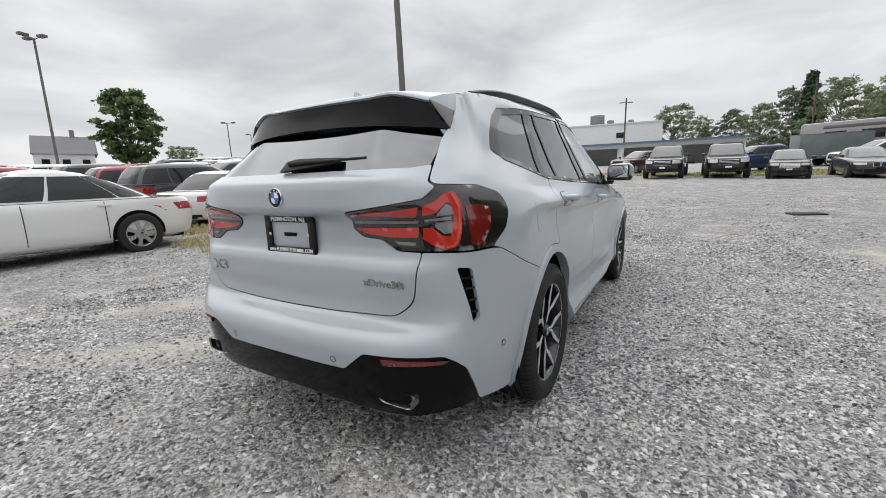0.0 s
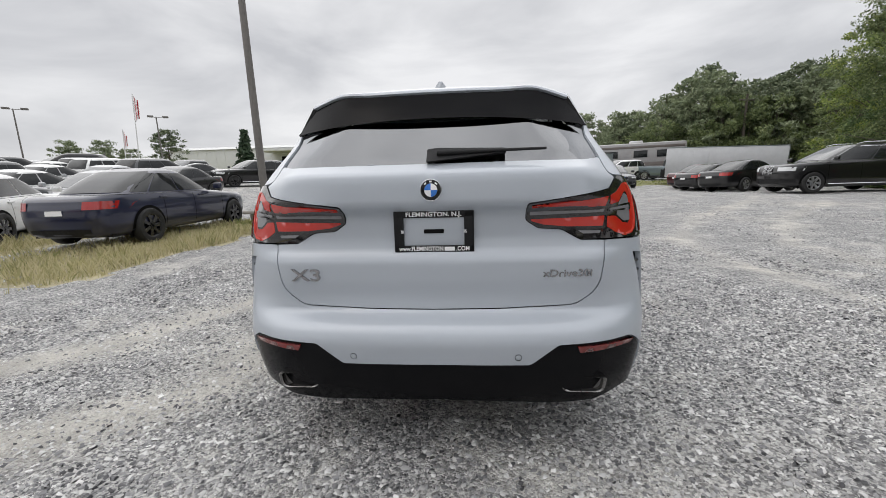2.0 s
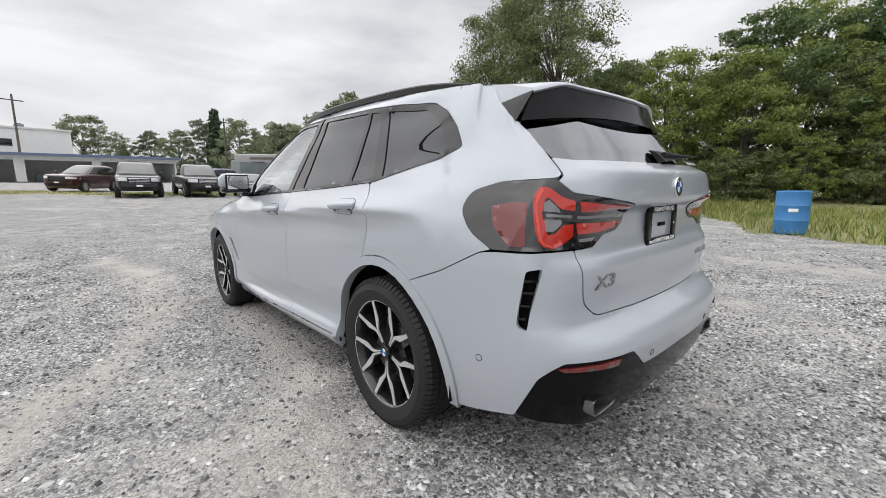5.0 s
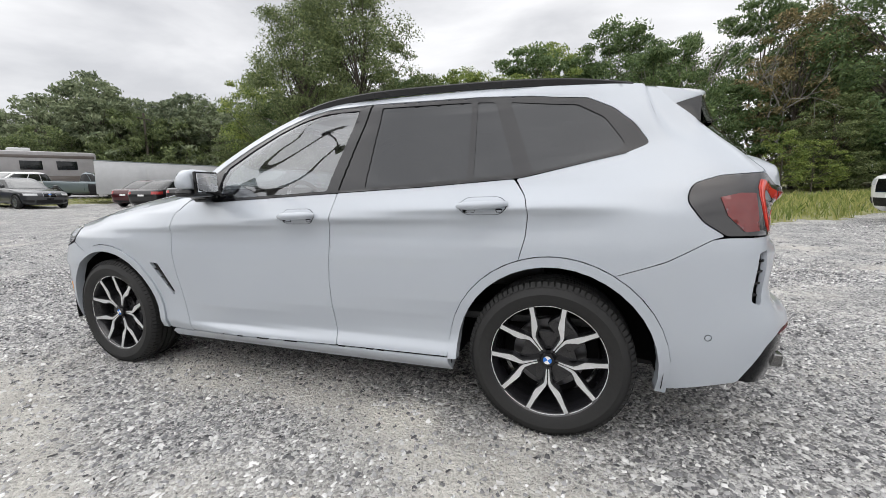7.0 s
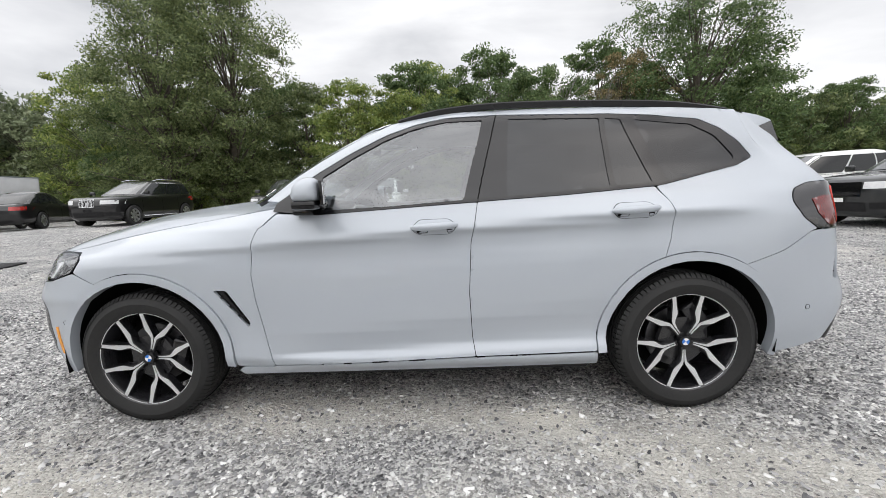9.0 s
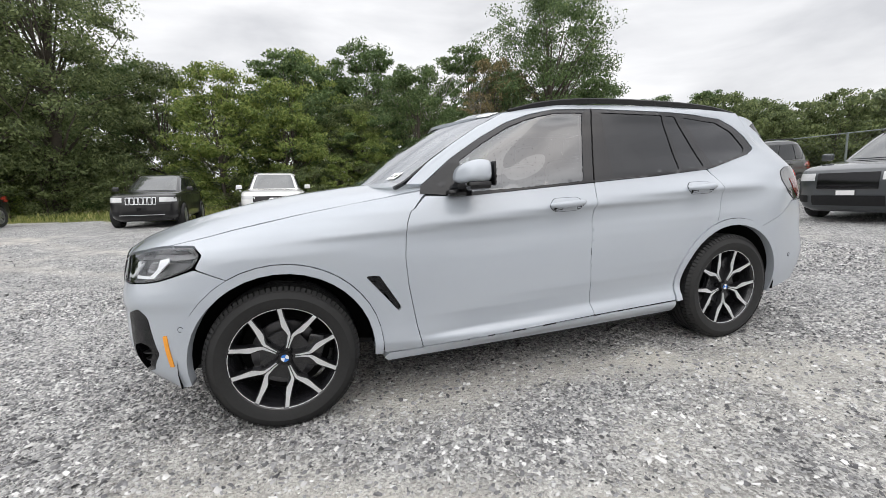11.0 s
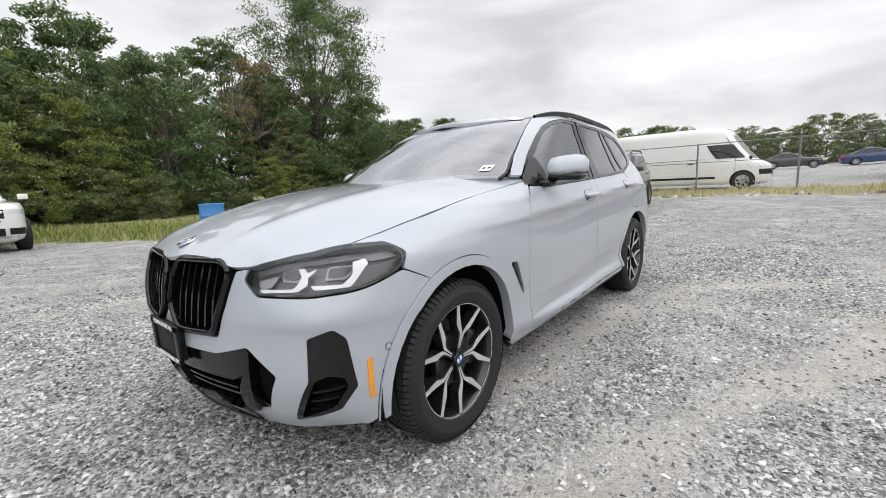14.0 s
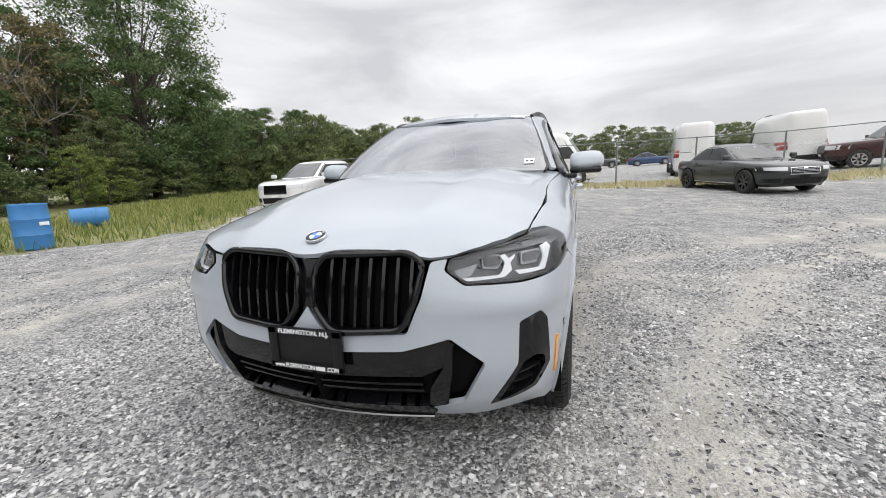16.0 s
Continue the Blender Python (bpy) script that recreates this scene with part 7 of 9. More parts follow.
tree_deep.matrix_world = at_tree(27.5, 4.0)
bush = make_tree(61, 3.2, 2.2, 0.0, "olive", 6000, 0.075, "round", "leafy bush under the trees", 0.05, None, 36)
bush.matrix_world = at_tree(23.0, 12.5)
bush_lime = make_tree(71, 4.2, 1.9, 0.10, "lime", 5200, 0.07, "tall", "young lime-green sapling at the grass edge", 0.05, None, 34)
bush_lime.matrix_world = at_tree(25.0, -1.5)
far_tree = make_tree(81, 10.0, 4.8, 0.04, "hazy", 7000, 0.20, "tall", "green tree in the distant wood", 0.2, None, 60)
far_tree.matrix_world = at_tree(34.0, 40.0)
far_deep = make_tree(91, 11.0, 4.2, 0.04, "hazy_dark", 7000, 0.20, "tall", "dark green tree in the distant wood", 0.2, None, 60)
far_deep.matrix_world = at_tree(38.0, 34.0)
r0 = random.Random(4)
# wood edge east of the lot
for x, y, src, k in ((29, 0.0, tree_mid, 0.95), (26.5, -5.0, tree_deep, 0.85), (31, 6.5, tree_mid, 1.15), (30, 14.0, tree_deep, 0.88), (27, 20.5, tree_mid, 0.95), (31, 24, tree_deep, 1.0), (26, 26.5, tree_lime, 1.1),
                     (33, -2.5, tree_deep, 1.15), (34, 3.0, tree_lime, 1.45), (29.5, -8.8, tree_deep, 0.8), (27, -13.0, tree_mid, 0.62), (33, -14, tree_rust, 1.0), (26.5, -20, tree_deep, 0.85), (31, -23.5, tree_mid, 0.85),
                     (27, -26, tree_deep, 0.75), (33, -30, tree_mid, 0.8), (29, -34, tree_deep, 0.7), (25, -39, tree_mid, 0.62), (31, -44, tree_deep, 0.7), (24, -50, tree_mid, 0.7), (27, -0.5, tree_lime, 0.72), (25.5, 4.8, tree_lime, 0.95),
                     (36, 10, tree_mid, 1.0), (37, -8, tree_mid, 1.1), (38, -18, tree_deep, 1.0), (28, 31, tree_mid, 0.85), (24, 23, tree_deep, 0.72), (35, 17, tree_deep, 0.95), (33.5, -5.5, tree_mid, 1.12), (35, -11.5, tree_deep, 1.15), (32, -15.5, tree_mid, 1.05), (34, 0.5, tree_deep, 1.1), (33, -20.5, tree_deep, 1.0)):
    copy_thing(src, at_tree(x + r0.uniform(-0.5, 0.5), y + r0.uniform(-0.5, 0.5), k * r0.uniform(0.92, 1.06), r0.uniform(0.9, 1.12), r0.uniform(0, 360)))
for i in range(30):
    y = -30 + i * 2.05 + r0.uniform(-0.8, 0.8)
    x = 23.2 + r0.uniform(-0.8, 1.6) + (1.5 if y < -4 else 0)
    copy_thing(bush if r0.random() < 0.72 else bush_lime, at_tree(x, y, r0.uniform(0.55, 1.05), r0.uniform(0.7, 1.15), r0.uniform(0, 360)))
for i in range(30):
    u = i / 29
    x, y = 27.5 - 4.0 * u + r0.uniform(-1.5, 2.5), -21 - 36 * u + r0.uniform(-1, 1)
    copy_thing(bush, at_tree(x, y, r0.uniform(1.1, 1.9), r0.uniform(0.9, 1.3), r0.uniform(0, 360)))
for i in range(9):
    u = i / 8
    copy_thing(tree_deep if i % 2 else tree_mid, at_tree(31.5 - 4.5 * u + r0.uniform(-1, 1), -27 - 28 * u, r0.uniform(0.62, 0.78), r0.uniform(0.85, 1.0), r0.uniform(0, 360)))
# wooded hill to the north-east
for i in range(72):
    u = r0.random()
    a = radians(12 + 50 * r0.random())
    d = 52 + 62 * u
    x, y = d * math.sin(a) + 4, d * math.cos(a)
    lift = 3.2 * max(0, (d - 55) / 60) * max(0.15, min(1.0, (math.degrees(a) - 14) / 26))
    m = at_tree(x, y, r0.uniform(0.85, 1.2), r0.uniform(0.85, 1.1), r0.uniform(0, 360))
    m.translation.z += lift - 0.6
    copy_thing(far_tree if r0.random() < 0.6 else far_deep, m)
# trees over the sheds and across the road
for x, y, k, s in ((-6, 96, 1.15, 0), (-1, 100, 0.85, 0), (4, 98, 0.9, 1), (8, 92, 0.95, 0), (12, 88, 1.05, 1), (16, 80, 1.1, 0), (-50, 54, 0.72, 1), (-59, 52, 0.62, 0), (-62, 49, 0.6, 0), (-56, 53, 0.5, 0), (-80, 36, 0.5, 0), (-76, 32, 0.45, 0),
                   (-9, -60, 0.5, 0), (-12, -63, 0.5, 0), (-4, -62, 0.45, 0), (1, -60, 0.5, 0), (6, -58, 0.5, 0), (10, -56, 0.55, 1), (14, -54, 0.6, 0), (18, -53, 0.7, 0), (-18, -66, 0.42, 0), (-1, -66, 0.5, 0), (-24, -70, 0.4, 0), (21, -50, 0.8, 0)):
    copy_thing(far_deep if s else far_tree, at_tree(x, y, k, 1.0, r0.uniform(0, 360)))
round_tree = make_tree(101, 8.6, 3.6, 0.16, "dark", 9000, 0.24, "round", "broad dark green tree beyond the rows of cars", 0.25, None, 70)
round_tree.matrix_world = at_tree(-50.3, 16.8)
spruce = make_tree(111, 8.0, 2.6, 0.03, "spruce", 5000, 0.28, "cone", "dark conical spruce before the warehouse", 0.16, None, 90)
spruce.matrix_world = at_tree(-41.5, 60.3)
copy_thing(spruce, at_tree(13.5, 86, 1.3, 1.25, 40))
# undergrowth below the far trees
for i in range(26):
    u = i / 25
    x, y = -26 + 50 * u, -64 + 12 * u + r0.uniform(-2, 2)
    copy_thing(bush, at_tree(x, y, r0.uniform(1.0, 1.7), r0.uniform(0.8, 1.2), r0.uniform(0, 360)))
for i in range(22):
    a = radians(14 + 46 * i / 21)
    d = 50 + r0.uniform(-2, 4)
    copy_thing(bush, at_tree(d * math.sin(a) + 4, d * math.cos(a), r0.uniform(1.3, 2.2), r0.uniform(0.8, 1.2), r0.uniform(0, 360)))

# ---- other vehicles ----
SPEC = {  # height share, nose, tail (shares of half the length), half width share; body, then cabin
    "sedan": ([(.15, .93, .93, .86), (.20, .965, .97, .96), (.32, .99, .99, 1), (.42, 1, 1, 1), (.50, .99, 1, .995), (.555, .955, .99, .985), (.59, .86, .985, .975), (.625, .62, .97, .96), (.655, .42, .94, .94)],
              [(.66, .40, .74, .885), (.78, .25, .61, .82), (.90, .10, .46, .74), (.965, -.01, .36, .68), (1, -.12, .24, .58)]),
    "suv": ([(.13, .93, .93, .86), (.18, .97, .97, .96), (.30, .995, .99, 1), (.42, 1, 1, 1), (.53, .99, .995, .995), (.58, .965, .985, .985), (.61, .90, .98, .975), (.63, .76, .978, .965), (.65, .50, .975, .95)],
            [(.655, .47, .97, .90), (.80, .28, .92, .825), (.92, .11, .85, .755), (.97, .02, .80, .705), (1, -.10, .70, .61)]),
    "pickup": ([(.20, .94, .95, .86), (.25, .98, .98, .96), (.36, .995, .99, 1), (.48, 1, 1, 1), (.56, .985, 1, .995), (.595, .93, 1, .985), (.62, .60, 1, .97), (.635, .44, .995, .95)],
               [(.64, .42, .12, .91), (.80, .30, .09, .84), (.93, .18, .06, .77), (.975, .11, .02, .71), (1, .03, -.04, .60)]),
    "van": ([(.09, .94, .98, .9), (.13, .98, .995, .97), (.25, 1, 1, 1), (.36, .985, 1, 1), (.42, .92, 1, 1), (.45, .86, 1, .995)],
            [(.46, .85, 1, .985), (.60, .74, 1, .96), (.76, .64, .998, .93), (.90, .56, .992, .905), (.96, .51, .985, .86), (1, .42, .96, .74)]),
}
CAR_PAINT = {}


def coat(col, metal=0.3):
    key = tuple(col) + (metal,)
    if key not in CAR_PAINT:
        CAR_PAINT[key] = paint("car_paint", col, metal, 0.3, 1.0, 0.04)
    return CAR_PAINT[key]


M_CARGLASS = plain("tinted_car_glass", (0.012, 0.014, 0.015), 0.04, spec=0.5, vary=0.1)
M_LAMPCLEAR = plain("clear_lamp", (0.62, 0.63, 0.64), 0.12, coat=1.0)
M_LAMPRED = plain("red_lamp", (0.34, 0.016, 0.014), 0.12, coat=1.0)
M_HUB = plain("silver_rim", (0.50, 0.51, 0.53), 0.3, metal=0.9)
M_CARSCREEN = plain("reflecting_windscreen", (0.05, 0.055, 0.055), 0.05, vary=0.1)
M_CARSCREEN.node_tree.nodes["Principled BSDF"].inputs["IOR"].default_value = 2.3
M_SEAM = plain("dark_seam", (0.004, 0.004, 0.004), 0.8, spec=0.1)
SMALL_WHEEL = {}


def small_wheel(parent, x, y, R, s, dark):
    """A road wheel: tyre, and a rim with seven spokes."""
    key = bool(dark)
    if key not in SMALL_WHEEL:
        ty = revolve("tyre", [(-0.30, 0.66), (-0.33, 0.80), (-0.30, 0.95), (-0.22, 1.0), (0.22, 1.0), (0.30, 0.95), (0.33, 0.80), (0.30, 0.68), (0.24, 0.66)], M_RUBBER, None, 28)
        V, F = [], []
        for k in range(7):
            a = 2 * math.pi * k / 7
            q = len(V)
            for r, w in ((0.05, 0.14), (0.35, 0.085), (0.66, 0.11)):
                c, sn = math.cos(a), math.sin(a)
                for side in (-1, 1):
                    V += [(0.25, r * c - side * w * sn, r * sn + side * w * c), (0.12, r * c - side * w * sn, r * sn + side * w * c)]
            for i in (0, 4):
                F += [(q + i, q + i + 2, q + i + 6, q + i + 4), (q + i, q + i + 4, q + i + 5, q + i + 1), (q + i + 2, q + i + 3, q + i + 7, q + i + 6)]
        q = len(V)
        for k in range(28):
            a = 2 * math.pi * k / 28
            V += [(0.26, 0.69 * math.cos(a), 0.69 * math.sin(a)), (0.24, 0.61 * math.cos(a), 0.61 * math.sin(a)), (0.0, 0.58 * math.cos(a), 0.58 * math.sin(a))]
        for k in range(28):
            l = (k + 1) % 28
            F += [(q + 3 * k + j, q + 3 * l + j, q + 3 * l + j + 1, q + 3 * k + j + 1) for j in range(2)]
        rim = mesh_ob("rim", V, F, M_RIMDARK if dark else M_HUB, None, "", False)
        hub = revolve("wheel_back", [(0.02, 0.0), (0.02, 0.60)], M_DARK, None, 20)
        SMALL_WHEEL[key] = [(ty.data, "tyre"), (rim.data, "rim"), (hub.data, "wheel_back")]
        for o in (ty, rim, hub):
            bpy.data.objects.remove(o)
    w = bpy.data.objects.new("wheel", None)
    scene.collection.objects.link(w)
    w.parent = parent
    w.location, w.scale, w.rotation_euler = (x, y, R), (R, R, R), (0, 0, 0 if s > 0 else math.pi)
    for data, nm in SMALL_WHEEL[key]:
        o = new(nm, data)
        o.parent = w


def smooth_rows(rows, n):
    """The outline's rows, drawn out to n rows along a smooth curve."""
    z = [r[0] for r in rows]
    zz = np.unique(np.concatenate([np.linspace(z[0], z[-1], n), z]))
    return list(zip(zz, *[pchip(z, [r[i] for r in rows], zz) for i in (1, 2, 3)]))


def make_car(name, label, kind, L, W, H, wb, col, m, R=0.34, dark_rim=False, grille="wide", group="", metal=0.3, rails=False, cladding=False, roof_rack=False, badge=None, face=None, bright=False, lamp_z=None, cat="car", lit=True, splits=None, glazed=True):
    body, cab = SPEC[kind]
    car_e = thing(name, label, cat, None, group)
    rows = [(z * H, f * L / 2, -r * L / 2, w * W / 2) for z, f, r, w in smooth_rows(body, 16)]
    crow = [(z * H, f * L / 2, -r * L / 2, w * W / 2) for z, f, r, w in smooth_rows(cab, 11)]
    roof = crow[-1]
    crown = [(roof[0] + 0.012 * k, roof[1] + (roof[2] - roof[1]) * q, roof[2] + (roof[1] - roof[2]) * q, roof[3] * (1 - 1.9 * q)) for k, q in ((0.7, 0.10), (1.2, 0.22), (1.5, 0.36))]
    allr = np.array(rows + crow)

    def at_z(z):
        return [np.interp(z, allr[:, 0], allr[:, i]) for i in (1, 2, 3)]

    def expo(z):
        return 6.0 if z <= rows[-1][0] else 5.0

    def X(y, z):
        f, r, w = at_z(z)
        t = min(0.999, abs((y - (f + r) / 2) / ((f - r) / 2)))
        return w * (1 - t ** expo(z)) ** (1 / expo(z))

    def Y(x, z, front):
        f, r, w = at_z(z)
        t = min(0.999, abs(x / w))
        return (f + r) / 2 + (1 if front else -1) * (f - r) / 2 * (1 - t ** expo(z)) ** (1 / expo(z))
    N = 44
    V, F = [], []
    pm = coat(col, metal)
    for part_rows, nm in ((rows, "body"), (crow + crown, "cabin")):
        V, F = [], []
        for z, f, r, w in part_rows:
            n = expo(z)
            for k in range(N):
                a = 2 * math.pi * k / N
                c, s = math.cos(a), math.sin(a)
                V.append((w * math.copysign(abs(c) ** (2 / n), c), (f + r) / 2 + (f - r) / 2 * math.copysign(abs(s) ** (2 / n), s), z))
        for i in range(len(part_rows) - 1):
            for k in range(N):
                l = (k + 1) % N
                F.append((i * N + k, i * N + l, (i + 1) * N + l, (i + 1) * N + k))
        F.append(tuple(range((len(part_rows) - 1) * N, len(part_rows) * N)))
        F.append(tuple(range(N))[::-1])
        mesh_ob(nm, V, F, pm, car_e, "", True, 35)

    def grid(nm, fn, nu, nv, mat, lab="", flip_it=False):
        V = [fn(u / nu, v / nv) for v in range(nv + 1) for u in range(nu + 1)]
        F = [(v * (nu + 1) + u, v * (nu + 1) + u + 1, (v + 1) * (nu + 1) + u + 1, (v + 1) * (nu + 1) + u) for v in range(nv) for u in range(nu)]
        if flip_it:
            F = [f[::-1] for f in F]
        return mesh_ob(nm, V, F, mat, car_e, lab)
    z0, z1 = crow[0][0] + 0.02 * H, H * 0.955
    d = 0.012

    def screen(front):
        def fn(u, v):
            z = z0 + (z1 - z0) * v
            w = at_z(z)[2] * 0.90
            x = (2 * u - 1) * w * (1 if not front else -1)
            return (x, Y(x, z, front) + (d if front else -d), z + 0.004)
        return fn
    if glazed:
        grid("windscreen", screen(True), 10, 4, M_CARSCREEN)
    if kind != "van":
        grid("rear_window", screen(False), 10, 4, M_CARGLASS)
    cuts = splits or {"sedan": [(0.10, 0.47), (0.49, 0.80), (0.815, 0.93)], "suv": [(0.08, 0.42), (0.44, 0.70), (0.715, 0.94)], "pickup": [(0.08, 0.50), (0.52, 0.92)], "van": [(0.06, 0.24)]}[kind]
    zs0, zs1 = (z0, H * 0.93) if kind != "van" else (H * 0.50, H * 0.72)
    for s in (1, -1):
        for a, bq in cuts:
            def fn(u, v, a=a, bq=bq, s=s):
                z = zs0 + (zs1 - zs0) * v
                f, r, w = at_z(z)
                y = f + (r - f) * (a + (bq - a) * u)
                return (s * (X(y, z) + 0.008), y, z)
            grid("side_window", fn, 6, 4, M_CARGLASS, "", s < 0)
    lz = lamp_z or {"sedan": (0.455, 0.52), "suv": (0.47, 0.55), "pickup": (0.46, 0.555), "van": (0.33, 0.40)}[kind]

    def front_patch(nm, xa, xb, za, zb, mat, s=1, dd=0.010, front=True, lab=""):
        def fn(u, v):
            z = H * (za + (zb - za) * v)
            x = s * W / 2 * (xa + (xb - xa) * u)
            return (x, Y(x, z, front) + (dd if front else -dd), z)
        grid(nm, fn, 8, 2, mat, lab, (s > 0) == front)
    for s in (1, -1):
        front_patch("head_lamp", 0.50, 0.965, lz[0], lz[1], M_LAMPCLEAR, s)
        front_patch("tail_lamp", 0.55 if kind == "sedan" else 0.74, 0.965, lz[0] + 0.04 if kind != "van" else 0.36, (lz[1] + 0.07) if kind != "van" else 0.50, M_LAMPRED, s, 0.010, False)
        front_patch("fog_recess", 0.62, 0.92, 0.23, 0.31, M_PLASTIC, s, 0.009)
    gz = (lz[0] - 0.09, lz[1]) if kind != "pickup" else (0.40, 0.555)
    if face == "kidney":
        for s in (1, -1):
            front_patch("grille_frame", 0.015, 0.27, gz[0] + 0.03, gz[1] + 0.02, M_CHROME, s, 0.012)
            front_patch("grille", 0.03, 0.255, gz[0] + 0.038, gz[1] + 0.012, M_BLACK, s, 0.017)
            for i in range(4):
                front_patch("grille_bar", 0.06 + 0.05 * i, 0.072 + 0.05 * i, gz[0] + 0.042, gz[1] + 0.008, M_CHROME if bright else M_TRIM, s, 0.022)
    elif face == "slots":
        for i in range(7):
            x = -0.42 + 0.12 * i
            front_patch("grille_frame", x + 0.008, x + 0.112, gz[0] + 0.045, gz[1], M_CHROME, 1, 0.012)
            front_patch("grille_slot", x + 0.022, x + 0.098, gz[0] + 0.055, gz[1] - 0.010, M_BLACK, 1, 0.017)
        front_patch("bumper_strip", -0.62, 0.62, 0.235, 0.247, M_CHROME, 1, 0.018)
    elif face == "trapezoid":
        front_patch("grille_frame", -0.42, 0.42, gz[0] + 0.01, gz[1] - 0.005, M_CHROME, 1, 0.012)
        front_patch("grille", -0.395, 0.395, gz[0] + 0.024, gz[1] - 0.018, M_TRIM, 1, 0.017)
        for i in range(4):
            zz = gz[0] + 0.032 + 0.026 * i
            front_patch("grille_bar", -0.385, 0.385, zz, zz + 0.008, M_HUB, 1, 0.021)
    elif face == "honeycomb":
        front_patch("grille", -0.56, 0.56, gz[0] + 0.035, gz[1] - 0.005, M_BLACK, 1, 0.012)
        front_patch("badge_oval", -0.09, 0.09, gz[0] + 0.075, gz[1] - 0.035, M_CHROME, 1, 0.020)
        front_patch("grille_slit", -0.50, 0.50, gz[0] - 0.008, gz[0] + 0.010, M_BLACK, 1, 0.012)
        front_patch("skid_trim", -0.78, 0.78, 0.185, 0.215, M_HUB, 1, 0.014)
    else:
        front_patch("grille", -0.46, 0.46, gz[0], gz[1], M_BLACK if grille != "chrome" else M_CHROME, 1, 0.011)
    if face is None and grille in ("chrome", "bars"):
        for i in range(4):
            zz = gz[0] + (gz[1] - gz[0]) * (i + 0.25) / 4
            front_patch("grille_bar", -0.43, 0.43, zz, zz + 0.010, M_CHROME if grille == "bars" else M_BLACK, 1, 0.016)
    front_patch("lower_intake", -0.55, 0.55, 0.20, 0.31, M_PLASTIC, 1, 0.010)
    front_patch("front_plate", -0.14, 0.14, 0.315, 0.365, M_WHITEPRINT if face is None else M_TRIM, 1, 0.024)
    front_patch("rear_trim", -0.6, 0.6, 0.17, 0.26, M_PLASTIC, 1, 0.008, False)
    front_patch("rear_plate", -0.17, 0.17, 0.43, 0.49, M_WHITEPRINT, 1, 0.014, False)
    if badge:
        front_patch("front_badge", -0.06, 0.06, lz[1] - 0.035, lz[1] - 0.005, badge, 1, 0.022)
    for s in (1, -1):
        for yw in (wb / 2 + L * 0.01, -wb / 2 + L * 0.01):
            VV = [(s * (X(yw, R) + 0.006), yw, R)]
            for k in range(25):
                a = radians(-30 + 240 * k / 24)
                y, z = yw + 1.17 * R * math.cos(a), R + 1.17 * R * math.sin(a)
                VV.append((s * (X(y, max(z, rows[0][0])) + 0.006), y, z))
            FF = [(0, i + 1, i + 2) if s < 0 else (0, i + 2, i + 1) for i in range(24)]
            mesh_ob("wheel_arch", VV, FF, M_PLASTIC if cladding else M_DARK, car_e, "", False)
            small_wheel(car_e, s * (W / 2 - 0.20 * R), yw, R, s, dark_rim)
        ym = np.interp(z0, [c[0] for c in crow], [c[1] for c in crow]) - 0.16 * L / 4.7
        bm = bmesh.new()
        bm_box(bm, s * (W / 2 + 0.10), ym, crow[0][0] + 0.09, 0.19, 0.10, 0.14, 0.03)
        part("door_mirror", bm, pm if kind != "van" else M_PLASTIC, car_e)
        for a in ((0.36,) if kind in ("pickup", "van") else (0.345, 0.60)):
            bm = bmesh.new()
            yy = L / 2 - a * L - 0.10 * L
            bm_box(bm, s * (X(yy, H * 0.60 if kind != "van" else H * 0.44) + 0.012), yy, H * 0.60 if kind != "van" else H * 0.44, 0.03, 0.20, 0.035, 0.008)
            part("door_handle", bm, pm if kind != "van" else M_PLASTIC, car_e)
        for a in ((0.265, 0.50) if kind == "pickup" else (0.20,) if kind == "van" else (0.285, 0.505, 0.70)):
            yy = L / 2 - a * L

            def seam(u, v, yy=yy, s=s):
                z = H * (0.22 + 0.42 * v)
                return (s * (X(yy, z) + 0.003), yy + 0.006 * (2 * u - 1), z)
            grid("door_seam", seam, 1, 6, M_SEAM, "", s < 0)
        if bright:
            tube("window_trim", [(s * (X(y, H * 0.935) + 0.010), y, H * 0.935 - 0.10 * H * max(0.0, abs(i / 8 - 0.5) - 0.36) / 0.14) for i, y in enumerate(np.linspace(crow[6][1] - 0.1, crow[6][2] + 0.12, 9))], 0.011, M_CHROME, car_e, 5)
            tube("sill_trim", [(s * (X(y, H * 0.19) + 0.012), y, H * 0.19) for y in np.linspace(wb / 2 - R * 1.2, -wb / 2 + R * 1.2, 5)], 0.016, M_CHROME, car_e, 5)
        if rails:
            yt0, yt1 = crow[-3][1] - 0.1, crow[-3][2] + 0.15
            tube("roof_rail", [(s * crow[-3][3] * 0.93, yt0 + (yt1 - yt0) * i / 6, H + (0.035 if 0 < i < 6 else -0.03)) for i in range(7)], 0.018, M_CHROME if rails == "chrome" else M_PLASTIC, car_e, 6)
    if kind == "van":
        for s in (1, -1):
            def strip(u, v, s=s):
                y = L * (-0.47 + 0.66 * u)
                z = H * (0.185 + 0.035 * v)
                return (s * (X(y, z) + 0.008), y, z)
            grid("rubbing_strip", strip, 8, 1, M_PLASTIC, "", s < 0)

            def groove(u, v, s=s):
                y = L * (-0.47 + 0.60 * u)
                z = H * (0.50 + 0.006 * v)
                return (s * (X(y, z) + 0.005), y, z)
            grid("slide_rail", groove, 8, 1, M_SEAM, "", s < 0)
    box("underside", (0, 0, rows[0][0] + 0.02), (W * 0.80, L * 0.88, 0.06), M_PLASTIC, car_e)
    if kind == "pickup":
        zb = rows[-1][0]
        box("cargo_bed", (0, -L * 0.285, zb + 0.003), (W * 0.80, L * 0.36, 0.02), M_PLASTIC, car_e)
    car_e.matrix_world = m
    return car_e


